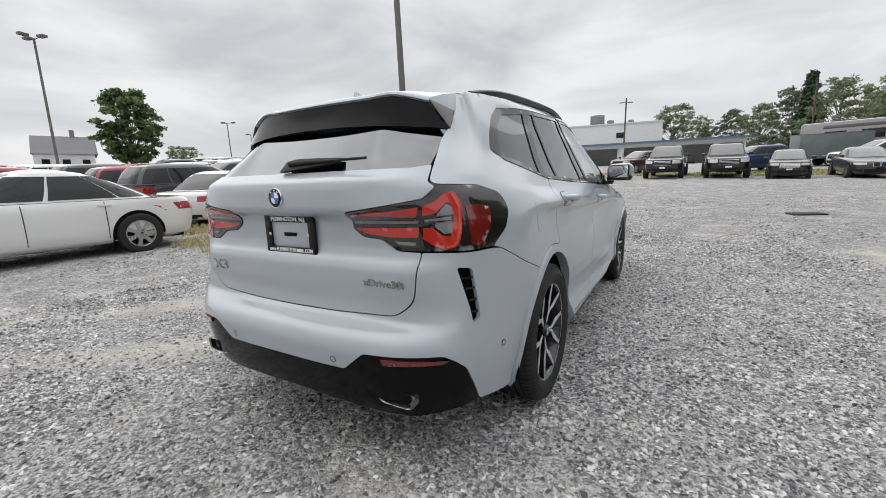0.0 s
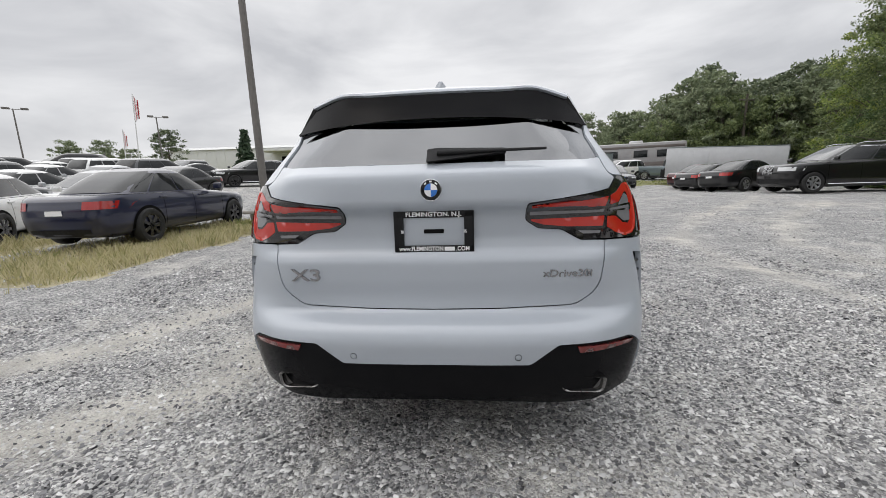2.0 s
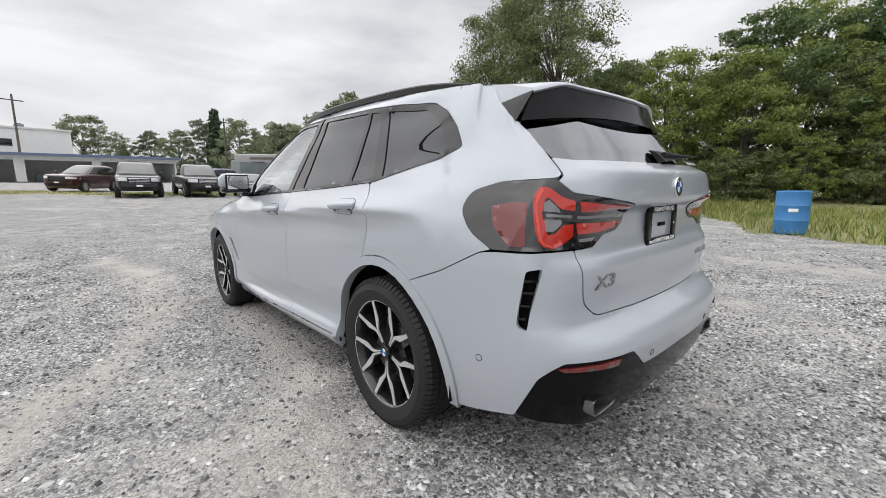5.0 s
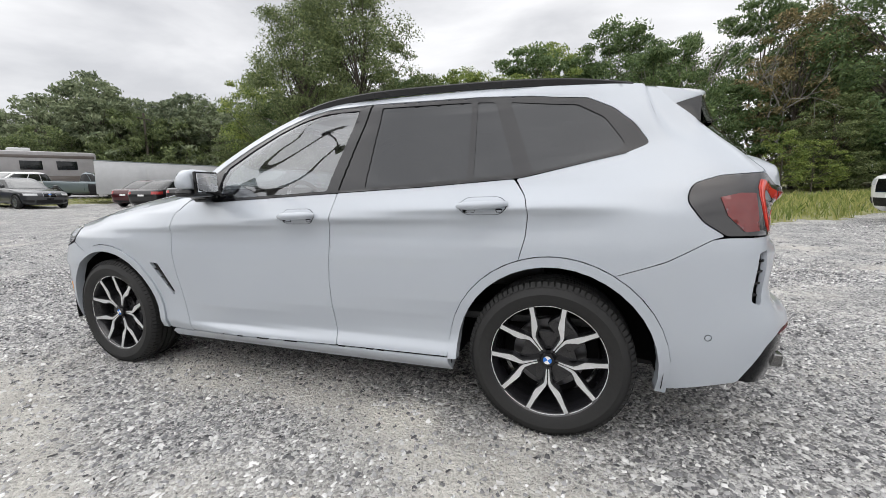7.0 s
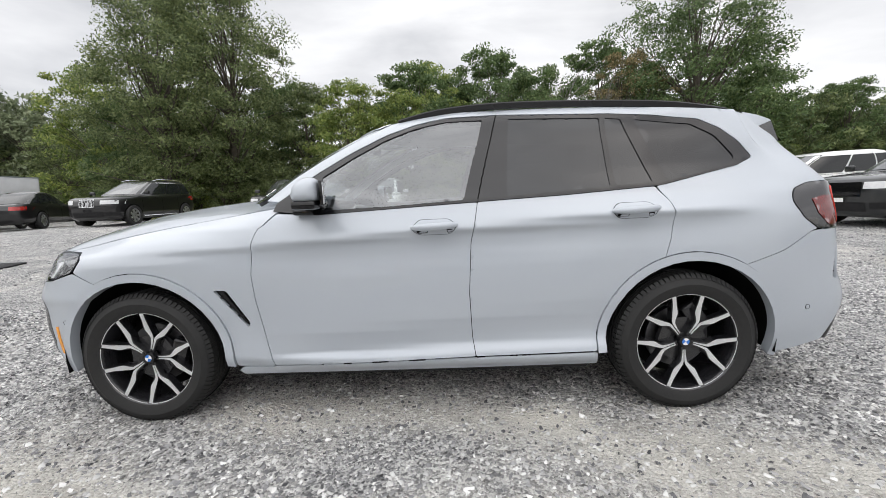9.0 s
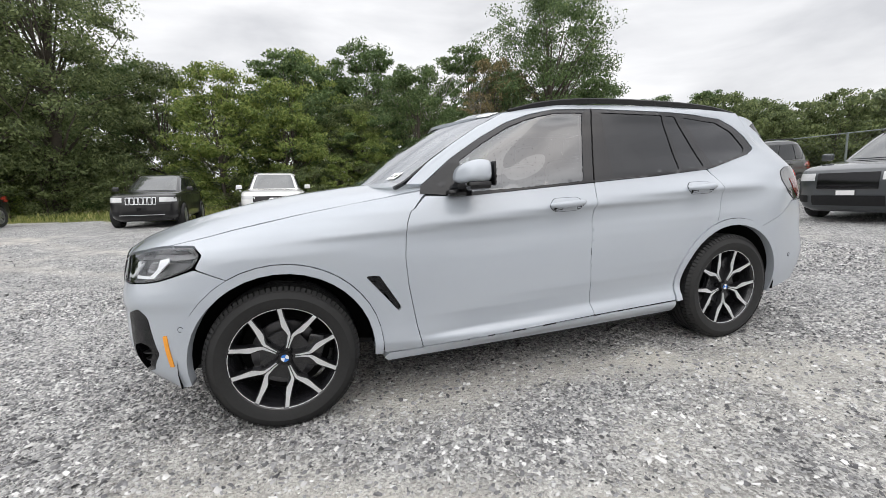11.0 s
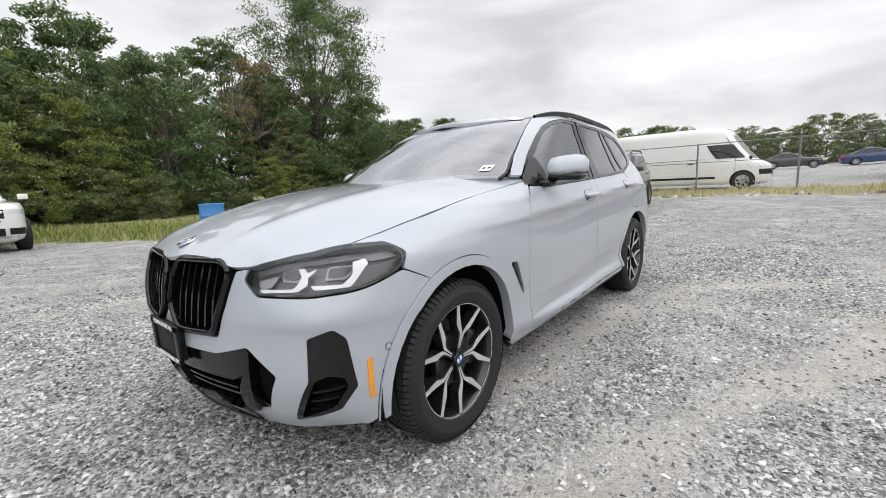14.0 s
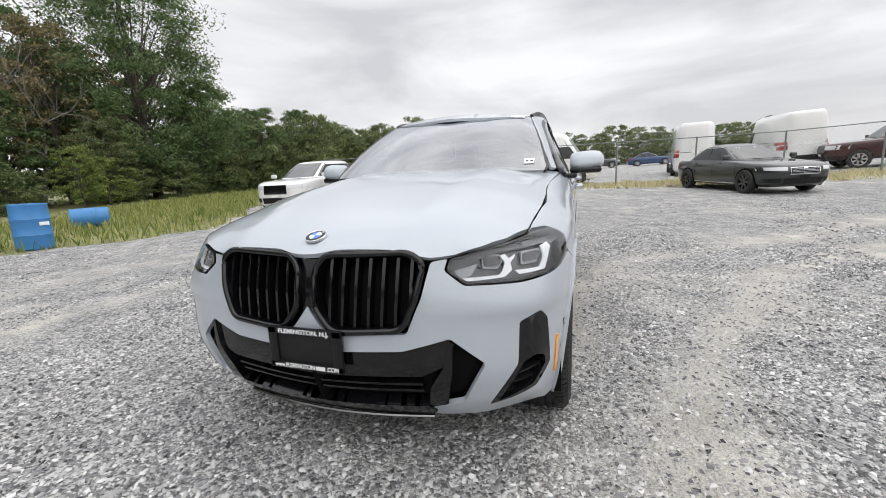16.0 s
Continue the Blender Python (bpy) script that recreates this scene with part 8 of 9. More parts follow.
WHITE, BLACKC, NAVY, GREYC, SILVER, REDC, BLUE = (0.78, 0.78, 0.77), (0.008, 0.008, 0.009), (0.006, 0.009, 0.035), (0.045, 0.048, 0.052), (0.40, 0.41, 0.42), (0.30, 0.012, 0.014), (0.02, 0.05, 0.22)
make_car("sedan_car", "dark navy saloon car with black rims on dry grass", "sedan", 4.71, 1.83, 1.44, 2.85, NAVY, stand(-7.50, 5.70, 5.1), 0.335, True, badge=M_BADGE_BLUE, metal=0.0)
make_car("sedan_car", "white fastback saloon car beside a navy one", "sedan", 4.78, 1.85, 1.44, 2.86, WHITE, stand(-11.2, 5.0, 30), 0.34, True, metal=0.0, badge=M_BADGE_BLUE)
make_car("limousine_car", "long white limousine parked on the gravel", "sedan", 5.39, 1.95, 1.54, 3.21, WHITE, stand(-8.3, -0.5, 181), 0.37, False, metal=0.0, splits=[(0.10, 0.45), (0.47, 0.79), (0.80, 0.95)])
make_car("crossover", "white crossover car with a black honeycomb grille", "suv", 5.05, 2.0, 1.78, 3.02, WHITE, stand(13.31, 4.18, 93), 0.385, True, metal=0.0, rails=True, face="honeycomb", cladding=True, lamp_z=(0.485, 0.54))
make_car("crossover", "black off-road wagon with a chrome slotted grille", "suv", 4.82, 1.94, 1.76, 2.91, BLACKC, stand(14.21, 8.10, 94), 0.38, False, face="slots", rails="chrome", cladding=True, bright=True)
make_car("crossover", "black crossover car with bright wheels", "suv", 4.93, 2.0, 1.75, 2.975, BLACKC, stand(13.77, 14.42, 90), 0.375, False, face="kidney", rails="chrome", bright=True)
make_car("sedan_car", "old black boxy saloon car", "sedan", 4.85, 1.78, 1.44, 2.77, BLACKC, stand(13.0, 18.15, 290), 0.32, False)
make_car("sedan_car", "black saloon car with red tail lamps", "sedan", 4.6, 1.8, 1.43, 2.75, BLACKC, stand(12.8, 21.4, 290), 0.325, False)
make_car("sedan_car", "dark red saloon car behind black ones", "sedan", 4.6, 1.8, 1.43, 2.75, (0.06, 0.006, 0.008), stand(12.7, 23.9, 290), 0.325, False)
make_car("sedan_car", "dark grey saloon car facing the lot", "sedan", 4.52, 1.82, 1.42, 2.76, GREYC, stand(7.7, 26.6, 182), 0.325, False, face="kidney", badge=M_BADGE_BLUE)
make_car("hatchback_car", "small black hatchback with a chrome grille", "suv", 3.72, 1.69, 1.42, 2.47, (0.012, 0.013, 0.016), stand(4.75, 26.2, 176), 0.305, False, grille="chrome")
make_car("pickup_truck", "black pickup truck with a large chrome grille", "pickup", 5.9, 2.03, 1.92, 3.7, (0.012, 0.014, 0.02), stand(-1.0, 27.6, 180), 0.41, False, grille="bars", cat="truck")
make_car("pickup_truck", "black pickup truck with a barred grille", "pickup", 5.85, 2.03, 1.90, 3.65, BLACKC, stand(2.0, 27.8, 183), 0.41, False, grille="bars", cat="truck")
make_car("pickup_truck", "black mid-size pickup truck with dark wheels", "pickup", 5.4, 1.9, 1.82, 3.25, BLACKC, stand(-10.9, 25.4, 176), 0.40, True, cat="truck")
make_car("pickup_truck", "grey heavy pickup truck with a chrome bumper", "pickup", 6.0, 2.03, 2.0, 3.8, (0.10, 0.115, 0.12), stand(-7.9, 25.9, 180), 0.42, False, grille="bars", cat="truck")
make_car("crossover", "black crossover car with glossy paint", "suv", 4.7, 1.89, 1.68, 2.86, BLACKC, stand(-16.0, 22.2, 150), 0.37, True, face="kidney", bright=True)
make_car("sedan_car", "black coupe parked beside a crossover", "sedan", 4.6, 1.85, 1.40, 2.8, BLACKC, stand(-19.3, 21.0, 140), 0.34, True)
make_car("crossover", "dark maroon crossover by the sheds", "suv", 4.7, 1.9, 1.7, 2.8, (0.05, 0.008, 0.01), stand(-3.6, 34.0, 150), 0.36, False)
make_car("crossover", "grey crossover under the shed roof", "suv", 4.6, 1.85, 1.66, 2.7, SILVER, stand(-22.5, 40, 200), 0.35, False)
make_car("crossover", "blue crossover behind the hatchback", "suv", 4.5, 1.85, 1.68, 2.7, (0.02, 0.035, 0.12), stand(3.6, 33.5, 120), 0.35, False)
make_car("crossover", "white crossover by the motorhome", "suv", 4.7, 1.9, 1.66, 2.8, WHITE, stand(9.9, 34.0, 110), 0.36, False, metal=0.0)
make_car("pickup_truck", "silver-blue pickup truck on the grass", "pickup", 5.4, 1.9, 1.75, 3.1, (0.16, 0.20, 0.22), stand(13.6, 33.0, 230), 0.37, False, cat="truck")
make_car("pickup_truck", "dark pickup truck by the trees", "pickup", 5.4, 1.9, 1.75, 3.1, GREYC, stand(18.5, 33.6, 260), 0.37, False, cat="truck")
make_car("station_wagon", "dark grey estate car with bright wheels before the fence", "suv", 4.79, 1.82, 1.64, 2.745, (0.05, 0.056, 0.062), stand(1.95, -8.5, 4), 0.335, False, rails=True, cladding=True)
make_car("crossover", "black crossover car nose to the lot", "suv", 4.6, 1.86, 1.70, 2.69, (0.014, 0.016, 0.017), stand(6.1, -9.2, 6), 0.36, False, rails=True, cladding=True)
make_car("crossover", "white crossover parked at the lot edge", "suv", 4.7, 1.84, 1.68, 2.79, WHITE, stand(8.67, -8.43, 4.8), 0.35, False, metal=0.0)
make_car("sedan_car", "dark grey luxury saloon with a chrome-edged grille", "sedan", 5.06, 1.875, 1.47, 2.97, (0.022, 0.026, 0.025), stand(-6.1, -11.3, 17), 0.345, True, face="trapezoid", bright=True, badge=M_CHROME)
make_car("cargo_van", "white high-roof cargo van behind the fence", "van", 6.0, 2.05, 2.55, 4.0, WHITE, stand(1.15, -17.1, 90), 0.36, False, metal=0.0, cat="van")
make_car("cargo_van", "white high-roof cargo van seen from behind", "van", 6.9, 2.02, 2.8, 4.3, WHITE, stand(-7.3, -23.5, 172), 0.36, False, metal=0.0, cat="van")
make_car("cargo_van", "white high-roof cargo van next to another", "van", 6.9, 2.02, 2.8, 4.3, WHITE, stand(-11.6, -22.8, 176), 0.36, False, metal=0.0, cat="van")
make_car("pickup_truck", "dark red pickup truck behind the fence", "pickup", 5.9, 2.03, 1.92, 3.7, (0.045, 0.006, 0.008), stand(-14.6, -18.6, 262), 0.40, False, cat="truck")
for x, y, hd, c in ((-3.0, -44, 90, GREYC), (-8.5, -46, 90, (0.02, 0.05, 0.14)), (3.2, -43, 80, BLACKC)):
    make_car("sedan_car", "parked saloon car in the lot beyond the fence", "sedan", 4.6, 1.8, 1.44, 2.75, c, stand(x, y, hd), 0.33, False, group="cars beyond the fence")

# rows of stock cars to the west
r1 = random.Random(9)
protos = []
for i, (kind, L, W, H, c, lab) in enumerate((("sedan", 4.7, 1.83, 1.44, SILVER, "silver saloon car in a row of parked cars"), ("sedan", 4.7, 1.83, 1.44, WHITE, "white saloon car in a row of parked cars"), ("suv", 4.7, 1.9, 1.68, GREYC, "dark grey crossover in a row of parked cars"),
                                             ("suv", 4.6, 1.88, 1.66, WHITE, "white crossover in a row of parked cars"), ("sedan", 4.7, 1.84, 1.43, BLACKC, "black saloon car in a row of parked cars"), ("suv", 4.5, 1.86, 1.60, REDC, "red crossover in a row of parked cars"))):
    protos.append(make_car("stock_car", lab, kind, L, W, H, 2.8, c, stand(-12.6 - 2.9 * i, 8.8 + 0.5 * (i % 2), 0 if i % 2 else 180), 0.34, i % 2 == 0, group="rows of stock cars", metal=0.2 if c != WHITE else 0.0))
for row, (y0, x0, x1) in enumerate(((13.4, -14, -36), (17.6, -18.5, -46), (26, -24, -52), (5.0, -13.0, -44), (0.0, -15, -46), (34, -30, -56), (22.0, -24, -50))):
    x = x0
    while x > x1:
        p = r1.choice(protos[:5] * 3 + protos[5:])
        copy_thing(p, stand(x, y0 + r1.uniform(-0.4, 0.4), r1.choice((0, 180)) + r1.uniform(-3, 3)))
        x -= r1.uniform(2.75, 3.3)
make_car("off_road_wagon", "black boxy off-road wagon among the rows", "suv", 4.7, 1.93, 1.95, 2.9, BLACKC, stand(-28.5, 21.2, 120), 0.38, True, group="rows of stock cars")

# ---- lamp posts, fence, sheds, trailers ----
M_POLE = plain("weathered_pole", (0.16, 0.15, 0.14), 0.7, vary=0.2, grain=12)
M_CONC = plain("old_concrete", (0.36, 0.34, 0.31), 0.9, vary=0.25, grain=9, bump=0.4)
M_GALV = plain("galvanised_pipe", (0.20, 0.23, 0.23), 0.5, metal=0.5, vary=0.2)
M_WALLWHITE = plain("white_painted_wall", (0.66, 0.67, 0.67), 0.8, vary=0.06, grain=2.0)
M_WALLGREY = plain("pale_metal_wall", (0.60, 0.61, 0.60), 0.6, vary=0.06, grain=1.2)
M_ROOFBLUE = plain("blue_eaves", (0.12, 0.16, 0.26), 0.6)
M_ROOFGREY = plain("grey_shingles", (0.20, 0.20, 0.21), 0.9, vary=0.2, grain=6)
M_BARREL = plain("blue_plastic", (0.055, 0.22, 0.50), 0.42, vary=0.12, grain=6, bump=0.05)
M_ORANGE = plain("orange_cone", (0.75, 0.19, 0.03), 0.6)
M_ALU = plain("trailer_aluminium", (0.52, 0.53, 0.54), 0.4, metal=0.4, vary=0.08, grain=4)
M_RVBROWN = plain("motorhome_stripe", (0.13, 0.11, 0.10), 0.35, coat=0.5)


def lamp_post(x, y, h, heads, label, r=0.09, base=True, heading=0):
    e = thing("street_lamp", label, "lamp post")
    if base:
        bm = bmesh.new()
        bm_box(bm, 0, 0, 0.12, 0.60, 0.60, 0.46, 0.04)
        bm_box(bm, 0, 0, 0.385, 0.84, 0.84, 0.085, 0.03)
        part("concrete_base", bm, M_CONC, e, "cracked concrete base")
        bm = bmesh.new()
        bm_box(bm, 0, 0, 0.455, 0.40, 0.34, 0.06, 0.01)
        part("foot_plate", bm, M_POLE, e)
    V, F = [], []
    tube("pole", [(0, 0, 0.3 if base else -0.1), (-0.0125 * h, 0, h * 0.5), (-0.025 * h, 0, h)], [r, r * 0.85, r * 0.7], M_POLE, e, 12)
    for a in heads:
        c, s = math.cos(radians(a)), math.sin(radians(a))
        tube("arm", [(-0.025 * h, 0, h - 0.1), (0.45 * c, 0.45 * s, h - 0.02)], 0.03, M_POLE, e, 6)
        bm = bmesh.new()
        bm_box(bm, 0.75, 0, h + 0.02, 0.62, 0.40, 0.20, 0.04, None)
        bmesh.ops.transform(bm, matrix=Matrix.Rotation(radians(a), 4, "Z"), verts=bm.verts)
        part("lamp_head", bm, M_POLE, e)
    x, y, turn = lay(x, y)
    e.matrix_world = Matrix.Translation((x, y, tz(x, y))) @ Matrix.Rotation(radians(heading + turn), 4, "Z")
    return e


lamp_post(-5.78, 7.22, 9.2, (0, 180), "tall grey lamp post on a concrete base in weeds", 0.098, True)
lamp_post(-42.3, 8.5, 11.0, (20, 200, 290), "tall lamp post with three flood heads over the rows of cars", 0.11, False)
for x, y in ((-62, 34), (-52, 36), (-72, 44), (-40.5, 42.3), (-66, 24)):
    lamp_post(x, y, 7.5, (0, 180), "distant lamp post over the rows of cars", 0.09, False, 40)
for x, y, z in ((11.5, 68, 9.5), (28, 44, 8.0)):
    e = thing("utility_pole", "wooden utility pole with a crossarm", "pole", stand(x, y, 20))
    tube("pole", [(0, 0, -0.2), (0, 0, z)], [0.15, 0.10], M_BARK, e, 8)
    box("crossarm", (0, 0, z - 0.6), (2.0, 0.1, 0.12), M_BARK, e, 0.01)
e = thing("utility_pole", "wooden utility pole beside the white building", "pole", stand(-11.0, 70.5, 20))
tube("pole", [(0, 0, -0.2), (0, 0, 10.5)], [0.15, 0.10], M_BARK, e, 8)
box("crossarm", (0, 0, 9.8), (2.0, 0.1, 0.12), M_BARK, e, 0.01)
for x, y, hgt, s in ((-48.7, 47.2, 11.5, 1.0), (-51.2, 47.6, 7.0, 0.7)):
    e = thing("flagpole", "white pole with a striped flag hanging", "flagpole", stand(x, y, 0))
    tube("pole", [(0, 0, 0), (0, 0, hgt)], 0.06, M_WALLWHITE, e, 8)
    for i in range(9):
        z0 = hgt - 0.2 - 3.4 * s
        V = [(0.06 + 0.10 * s * i, 0.12 * math.sin(i * 1.3), z0 + 0.35 * i * 0.2), (0.06 + 0.10 * s * (i + 1), 0.12 * math.sin((i + 1) * 1.3), z0 + 0.35 * (i + 1) * 0.2),
             (0.06 + 0.10 * s * (i + 1), 0.12 * math.sin((i + 1) * 1.3), hgt - 0.2 - 0.12 * i), (0.06 + 0.10 * s * i, 0.12 * math.sin(i * 1.3), hgt - 0.2 - 0.12 * i)]
        mesh_ob("flag_stripe", V, [(0, 1, 2, 3)], bpy.data.materials.get("flag_red") or plain("flag_red", (0.42, 0.03, 0.04), 0.8) if i % 2 else M_WHITEPRINT, e, "", False)

# chain-link fence
fence = thing("chain_link_fence", "chain-link fence with green-grey pipe posts", "fence")
FY = -14.85
px = np.arange(-30, 13.5, 3.05)
for x in px:
    z = tz(x, FY)
    tube("post", [(x, FY, z - 0.1), (x, FY, z + 1.90)], 0.033, M_GALV, fence, 8)
tube("top_rail", [(x, FY, tz(x, FY) + 1.87) for x in px], 0.022, M_GALV, fence, 6)
V, F = [], []
for k in np.arange(-30, 12.2, 0.16):
    for sgn in (1, -1):
        x0, x1 = (k, k + 1.75) if sgn > 0 else (k + 1.75, k)
        if max(x0, x1) > 12.3:
            continue
        q = len(V)
        a, bz = tz(x0, FY) + 0.08, tz(x1, FY) + 1.86
        w = 0.0022
        V += [(x0 - w, FY + 0.02, a), (x0 + w, FY + 0.02, a), (x1 + w, FY + 0.02, bz), (x1 - w, FY + 0.02, bz)]
        F.append((q, q + 1, q + 2, q + 3))
tagged(mesh_ob("wire_mesh", V, F, M_GALV, fence, "thin diamond wire mesh", False), kind="stuff")

# long low fence by the wood
e = thing("chain_link_fence", "thin chain-link fence along the trees", "fence")
for i in range(9):
    x, y = 12.5 + 1.1 * i, -15.0 - 2.6 * i
    tube("post", [(x, y, tz(x, y)), (x, y, tz(x, y) + 1.8)], 0.03, M_GALV, e, 6)
tube("top_rail", [(12.5 + 1.1 * i, -15.0 - 2.6 * i, tz(12.5 + 1.1 * i, -15.0 - 2.6 * i) + 1.78) for i in range(9)], 0.02, M_GALV, e, 6)


# blue barrels
def barrel(m, label):
    e = thing("plastic_barrel", label, "barrel")
    prof = [(0.0, 0.02), (0.0, 0.27), (0.02, 0.285), (0.27, 0.292), (0.285, 0.300), (0.30, 0.292), (0.58, 0.292), (0.595, 0.300), (0.61, 0.292), (0.85, 0.285), (0.875, 0.292), (0.89, 0.285), (0.885, 0.26), (0.80, 0.26), (0.80, 0.02)]
    revolve("drum", prof, M_BARREL, e, 36, "Z", "", 30)
    e.matrix_world = m
    return e


b1 = barrel(stand(9.3, -0.1, 0), "upright blue plastic barrel on the verge")
bm = bmesh.new()
bm_box(bm, -0.293, -0.06, 0.50, 0.012, 0.16, 0.07, 0.003)
part("paper_label", bm, M_WHITEPRINT, b1, "torn white paper label")
bz = tz(12.6, -3.6)
barrel(Matrix.Translation((12.6, -3.6, bz + 0.28)) @ Matrix.Rotation(radians(60), 4, "Z") @ Matrix.Rotation(radians(90), 4, "Y"), "blue plastic barrel lying in the grass")

# traffic cone
e = thing("traffic_cone", "orange traffic cone with a white band", "cone", stand(6.75, -6.8, 0))
box("cone_base", (0, 0, 0.02), (0.36, 0.36, 0.04), M_PLASTIC, e, 0.01)
revolve("cone_body", [(0.03, 0.14), (0.40, 0.075)], M_ORANGE, e, 20, "Z")
revolve("white_band", [(0.40, 0.077), (0.56, 0.05)], M_WHITEPRINT, e, 20, "Z")
revolve("cone_tip", [(0.56, 0.05), (0.70, 0.03), (0.70, 0.005)], M_ORANGE, e, 20, "Z")

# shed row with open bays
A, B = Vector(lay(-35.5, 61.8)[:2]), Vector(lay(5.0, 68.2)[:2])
ax = (B - A).normalized()
ln = (B - A).length
mshed = Matrix.Translation((A.x, A.y, tz(A.x, A.y) - 0.2)) @ Matrix.Rotation(math.atan2(ax.y, ax.x), 4, "Z")
sh = thing("shed_row", "long low white shed with open bays and blue eaves", "shed", mshed)
x, i = 0.0, 0
while x < ln - 1:
    w = 0.9 if i % 2 == 0 else (6.0 if i % 4 == 1 else 4.6)
    w = min(w, ln - x)
    if i % 2 == 0:
        box("pier", (x + w / 2, 0.15, 1.5), (w, 0.3, 3.0), M_WALLWHITE, sh)
    else:
        box("bay_lintel", (x + w / 2, 0.15, 2.75), (w - 0.006, 0.26, 0.5), M_WALLWHITE, sh)
        box("bay_clutter", (x + w * 0.4, 4.5, 0.6), (w * 0.5, 1.0, 1.1), M_GALV, sh, 0.05)
    x += w
    i += 1
box("back_wall", (ln / 2, 7.0, 1.5), (ln, 0.25, 3.0), M_WALLGREY, sh)
for q in (0.12, ln - 0.12):
    box("end_wall", (q, 3.6, 1.5), (0.24, 6.55, 3.0), M_WALLWHITE, sh)
box("shed_roof", (ln / 2, 3.3, 3.12), (ln + 1.0, 8.2, 0.22), M_WALLGREY, sh)
box("eaves_board", (ln / 2, -0.86, 3.12), (ln + 1.04, 0.06, 0.30), M_ROOFBLUE, sh)

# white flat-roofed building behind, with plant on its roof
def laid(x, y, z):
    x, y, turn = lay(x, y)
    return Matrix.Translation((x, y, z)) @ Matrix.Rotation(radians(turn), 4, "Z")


mb = laid(-33.0, 76.5, tz(-33, 76)) @ Matrix.Rotation(math.atan2(5.8, 24.5), 4, "Z")
bd = thing("flat_roofed_building", "white flat-roofed building with roof plant", "building", mb)
box("wall", (13.5, 7, 3.6), (27, 14, 7.2), M_WALLWHITE, bd, 0.02)
box("parapet", (13.5, 7, 7.3), (27.3, 14.3, 0.28), M_WALLGREY, bd, 0.02)
for q in (2.5, 9, 20):
    w = box("window", (q, -0.02, 5.2), (1.3, 0.06, 1.0), M_CARGLASS, bd, 0.01)
    box("window_frame", (q, -0.04, 4.66), (1.5, 0.06, 0.08), M_WALLGREY, w)
for q, s in ((3.5, 1.6), (16, 2.6), (18.4, 1.2), (22, 1.0)):
    u = box("rooftop_unit", (q, 4.0, 7.4 + s * 0.4), (s, 1.8, s * 0.8), M_GALV, bd, 0.05)
    box("unit_fan", (q, 4.0, 7.4 + s * 0.8 + 0.06), (s * 0.6, 1.0, 0.12), M_PLASTIC, u, 0.03)
mw = laid(-74, 80.0, tz(-70, 80)) @ Matrix.Rotation(math.atan2(3.0, 34.0), 4, "Z")
wh = thing("warehouse", "long pale metal warehouse with a loading canopy", "building", mw)
box("wall", (19, 9, 3.2), (38, 18, 6.4), M_WALLGREY, wh, 0.02)
V = [(-0.4, -0.4, 6.4), (38.4, -0.4, 6.4), (38.4, 9, 7.9), (-0.4, 9, 7.9), (-0.4, 18.4, 6.4), (38.4, 18.4, 6.4)]
mesh_ob("roof", V, [(0, 1, 2, 3), (3, 2, 5, 4), (0, 3, 4), (1, 5, 2)], M_WALLGREY, wh, "", False)
for i in range(18):
    box("wall_rib", (1 + 2.1 * i, -0.03, 3.1), (0.06, 0.06, 6.1), M_WALLGREY, wh)
box("canopy", (31, -3.0, 5.4), (13, 6, 0.5), M_WALLGREY, wh, 0.03)
# dark panel on the solid wall, in place of the shade inside the dock
box("dock_opening", (31, -0.05, 2.6), (9, 0.1, 3.8), M_DARK, wh)
for q in (25, 37):
    box("canopy_post", (q, -5.6, 2.6), (0.25, 0.25, 5.2), M_WALLWHITE, wh)
mh = laid(-82, 15.5, tz(-70, 15) + 0.3) @ Matrix.Rotation(radians(75), 4, "Z")
hs = thing("house", "white house with a grey shingled gable roof", "house", mh)
box("wall", (3.4, 4, 1.6), (7.0, 8, 3.2), M_WALLWHITE, hs)
V = [(-0.3, -0.4, 3.2), (7.3, -0.4, 3.2), (7.3, 4, 6.2), (-0.3, 4, 6.2), (-0.3, 8.4, 3.2), (7.3, 8.4, 3.2)]
mesh_ob("roof", V, [(0, 1, 2, 3), (3, 2, 5, 4), (0, 3, 4), (1, 5, 2)], M_ROOFGREY, hs, "", False)
box("chimney", (4.6, 4, 6.4), (0.6, 0.6, 1.6), M_ROOFGREY, hs)
for q in (1.2, 3.5, 5.8):
    w = box("window", (q, -0.02, 1.8), (0.9, 0.06, 1.2), M_CARGLASS, hs)
    box("window_frame", (q, -0.05, 1.15), (1.1, 0.06, 0.08), M_WALLWHITE, w)


# motorhome, trailers
mr = laid(12.4, 41.0, tz(12.4, 41.0)) @ Matrix.Rotation(radians(75 + 90), 4, "Z")
rv = thing("motorhome", "long grey-and-white motorhome with brown stripes", "motorhome", mr @ Matrix.Rotation(radians(-90), 4, "Z"))
bm = bmesh.new()
bm_box(bm, 0, 0, 1.85, 2.5, 10.5, 2.6, 0.18)
part("body", bm, plain("motorhome_paint", (0.32, 0.31, 0.31), 0.35, coat=0.4), rv)
for s in (1, -1):
    box("lower_stripe", (s * 1.255, -0.3, 1.05), (0.02, 9.4, 0.55), M_RVBROWN, rv, 0.004)
    box("upper_stripe", (s * 1.255, -0.6, 2.75), (0.02, 9.0, 0.22), M_RVBROWN, rv, 0.004)
    for q in (-3.4, -1.4, 1.2, 3.2):
        box("side_window", (s * 1.256, q, 2.1), (0.03, 1.2, 0.65), M_CARGLASS, rv, 0.005)
    for q in (-2.9, 3.4):
        small_wheel(rv, s * 1.12, q, 0.45, s, False)
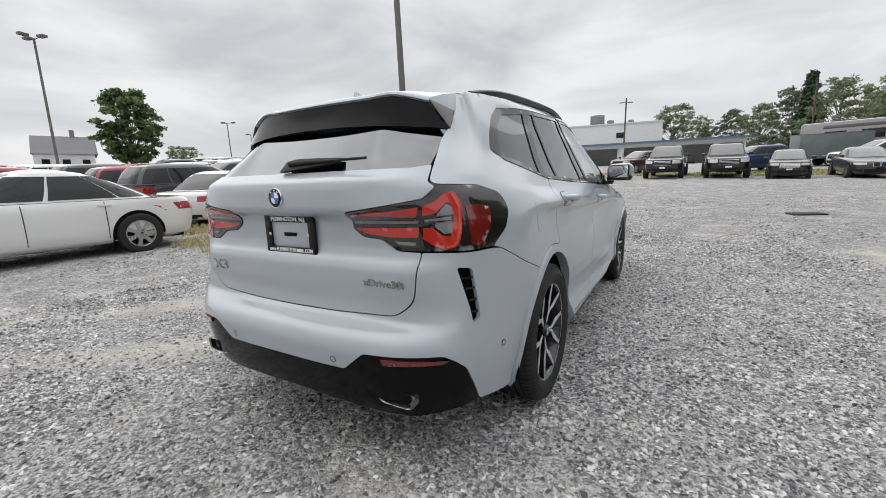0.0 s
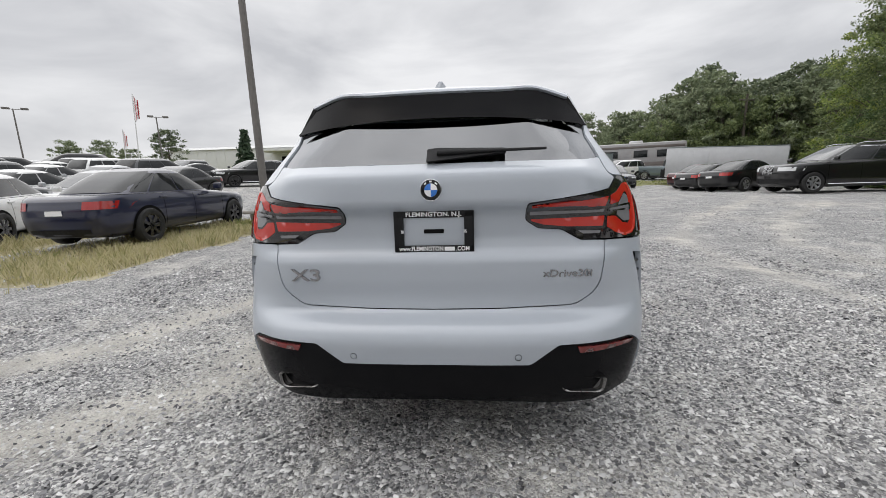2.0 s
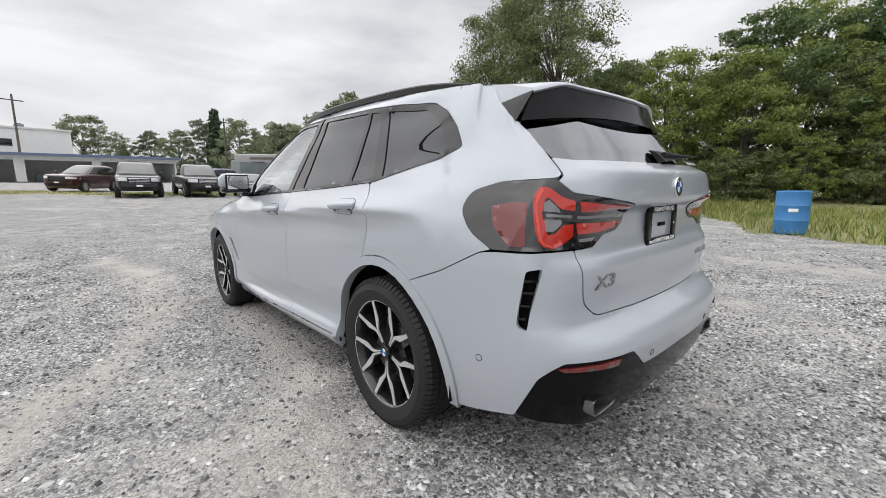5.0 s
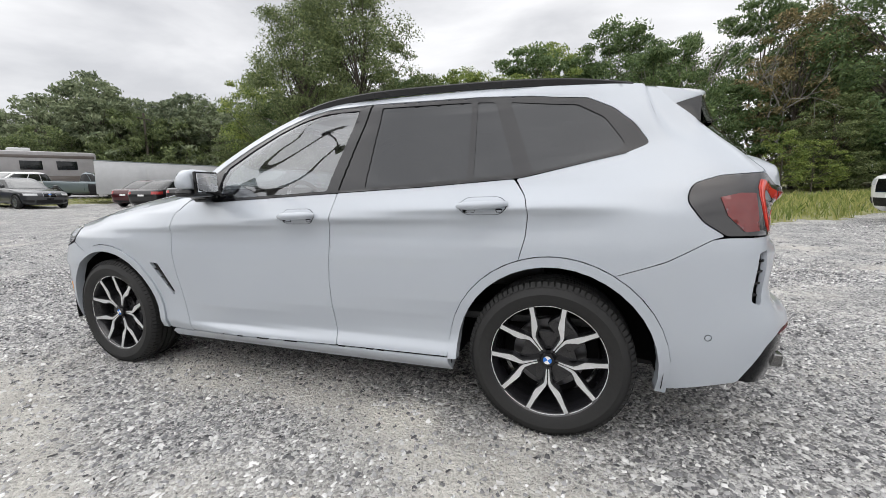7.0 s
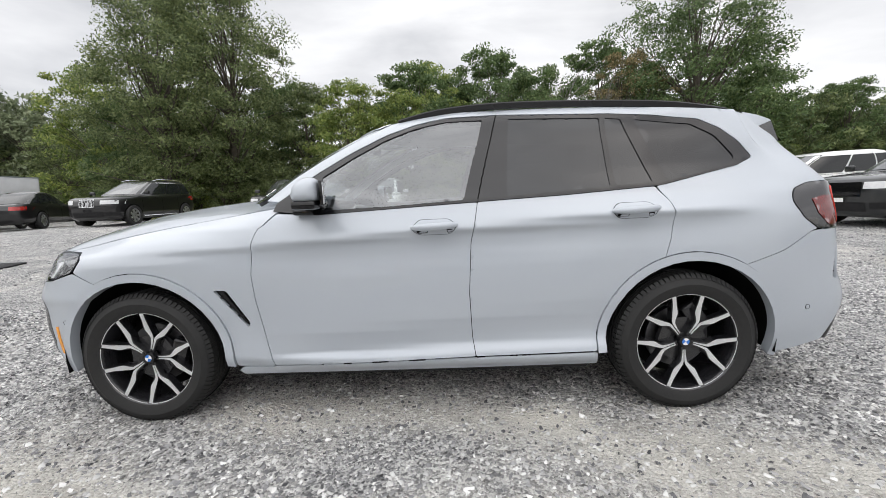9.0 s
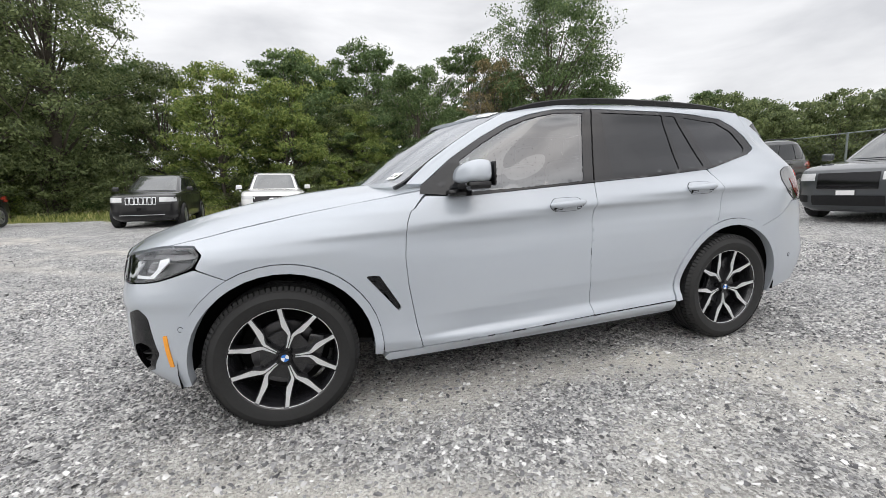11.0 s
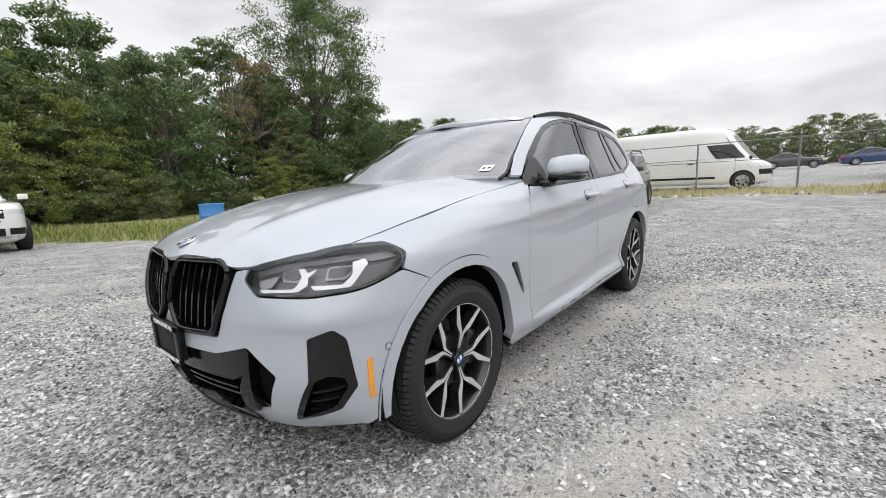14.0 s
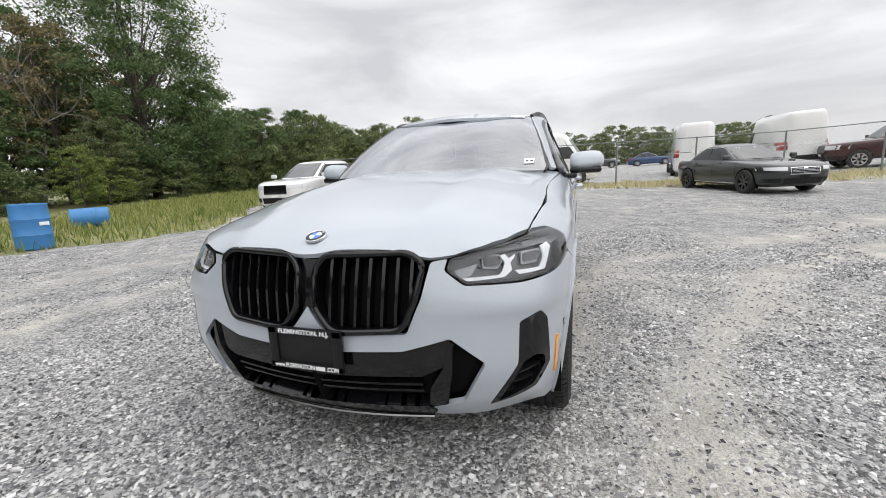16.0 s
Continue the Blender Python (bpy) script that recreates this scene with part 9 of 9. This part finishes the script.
box("windscreen", (0, 5.26, 2.2), (2.1, 0.04, 1.1), M_CARGLASS, rv, 0.01)
box("rear_cap", (0, -5.27, 1.6), (2.2, 0.05, 1.6), M_RVBROWN, rv, 0.01)
box("roof_unit", (0, -1, 3.28), (0.9, 1.2, 0.28), M_WALLWHITE, rv, 0.06)


def trailer(m, L, W, H, mat, label):
    e = thing("enclosed_trailer", label, "trailer", m)
    bm = bmesh.new()
    bm_box(bm, 0, 0, 0.55 + H / 2, W, L, H, 0.05)
    part("box_body", bm, mat, e)
    box("end_panel", (0, -L / 2 - 0.012, 0.55 + H / 2), (W * 0.92, 0.02, H * 0.92), M_GALV, e, 0.004)
    box("roof_edge", (0, 0, 0.55 + H + 0.012), (W + 0.04, L + 0.04, 0.05), M_GALV, e, 0.01)
    for s in (1, -1):
        box("side_door", (s * (W / 2 + 0.012), L * 0.18, 0.6 + H * 0.45), (0.02, 0.8, H * 0.82), mat, e, 0.004)
        for q in (-0.45, 0.45):
            small_wheel(e, s * (W / 2 + 0.02), q - 0.3, 0.34, s, False)
        box("mudguard", (s * (W / 2 + 0.08), -0.3, 0.74), (0.22, 1.9, 0.05), M_ALU, e, 0.01)
    box("drawbar", (0, L / 2 + 0.6, 0.5), (0.12, 1.2, 0.1), M_PLASTIC, e, 0.01)


trailer(stand(16.0, 26.2, 55), 6.4, 2.3, 1.95, M_ALU, "long pale enclosed trailer with a grey end")
trailer(stand(8.3, 38.2, 100), 4.0, 2.0, 1.7, M_GALV, "small grey enclosed trailer with twin wheels")
ut = thing("utility_trailer", "low black open trailer", "trailer", stand(13.6, 28.2, 65))
box("bed", (0, 0, 0.6), (2.0, 4.2, 0.12), M_PLASTIC, ut, 0.02)
for s in (1, -1):
    box("side_rail", (s * 0.98, 0, 0.86), (0.06, 4.2, 0.42), M_PLASTIC, ut, 0.01)
    for q in (-0.4, 0.4):
        small_wheel(ut, s * 1.08, q, 0.33, s, True)
# drain cover in the lot
bm = bmesh.new()
bm_box(bm, 0, 0, 0.012, 0.60, 0.36, 0.03, 0.01)
dc = part("drain_cover", bm, M_PLASTIC, None)
dc.matrix_world = stand(3.2, 9.2, 20)
tagged(dc, "dark iron drain cover in the gravel", "drain cover")
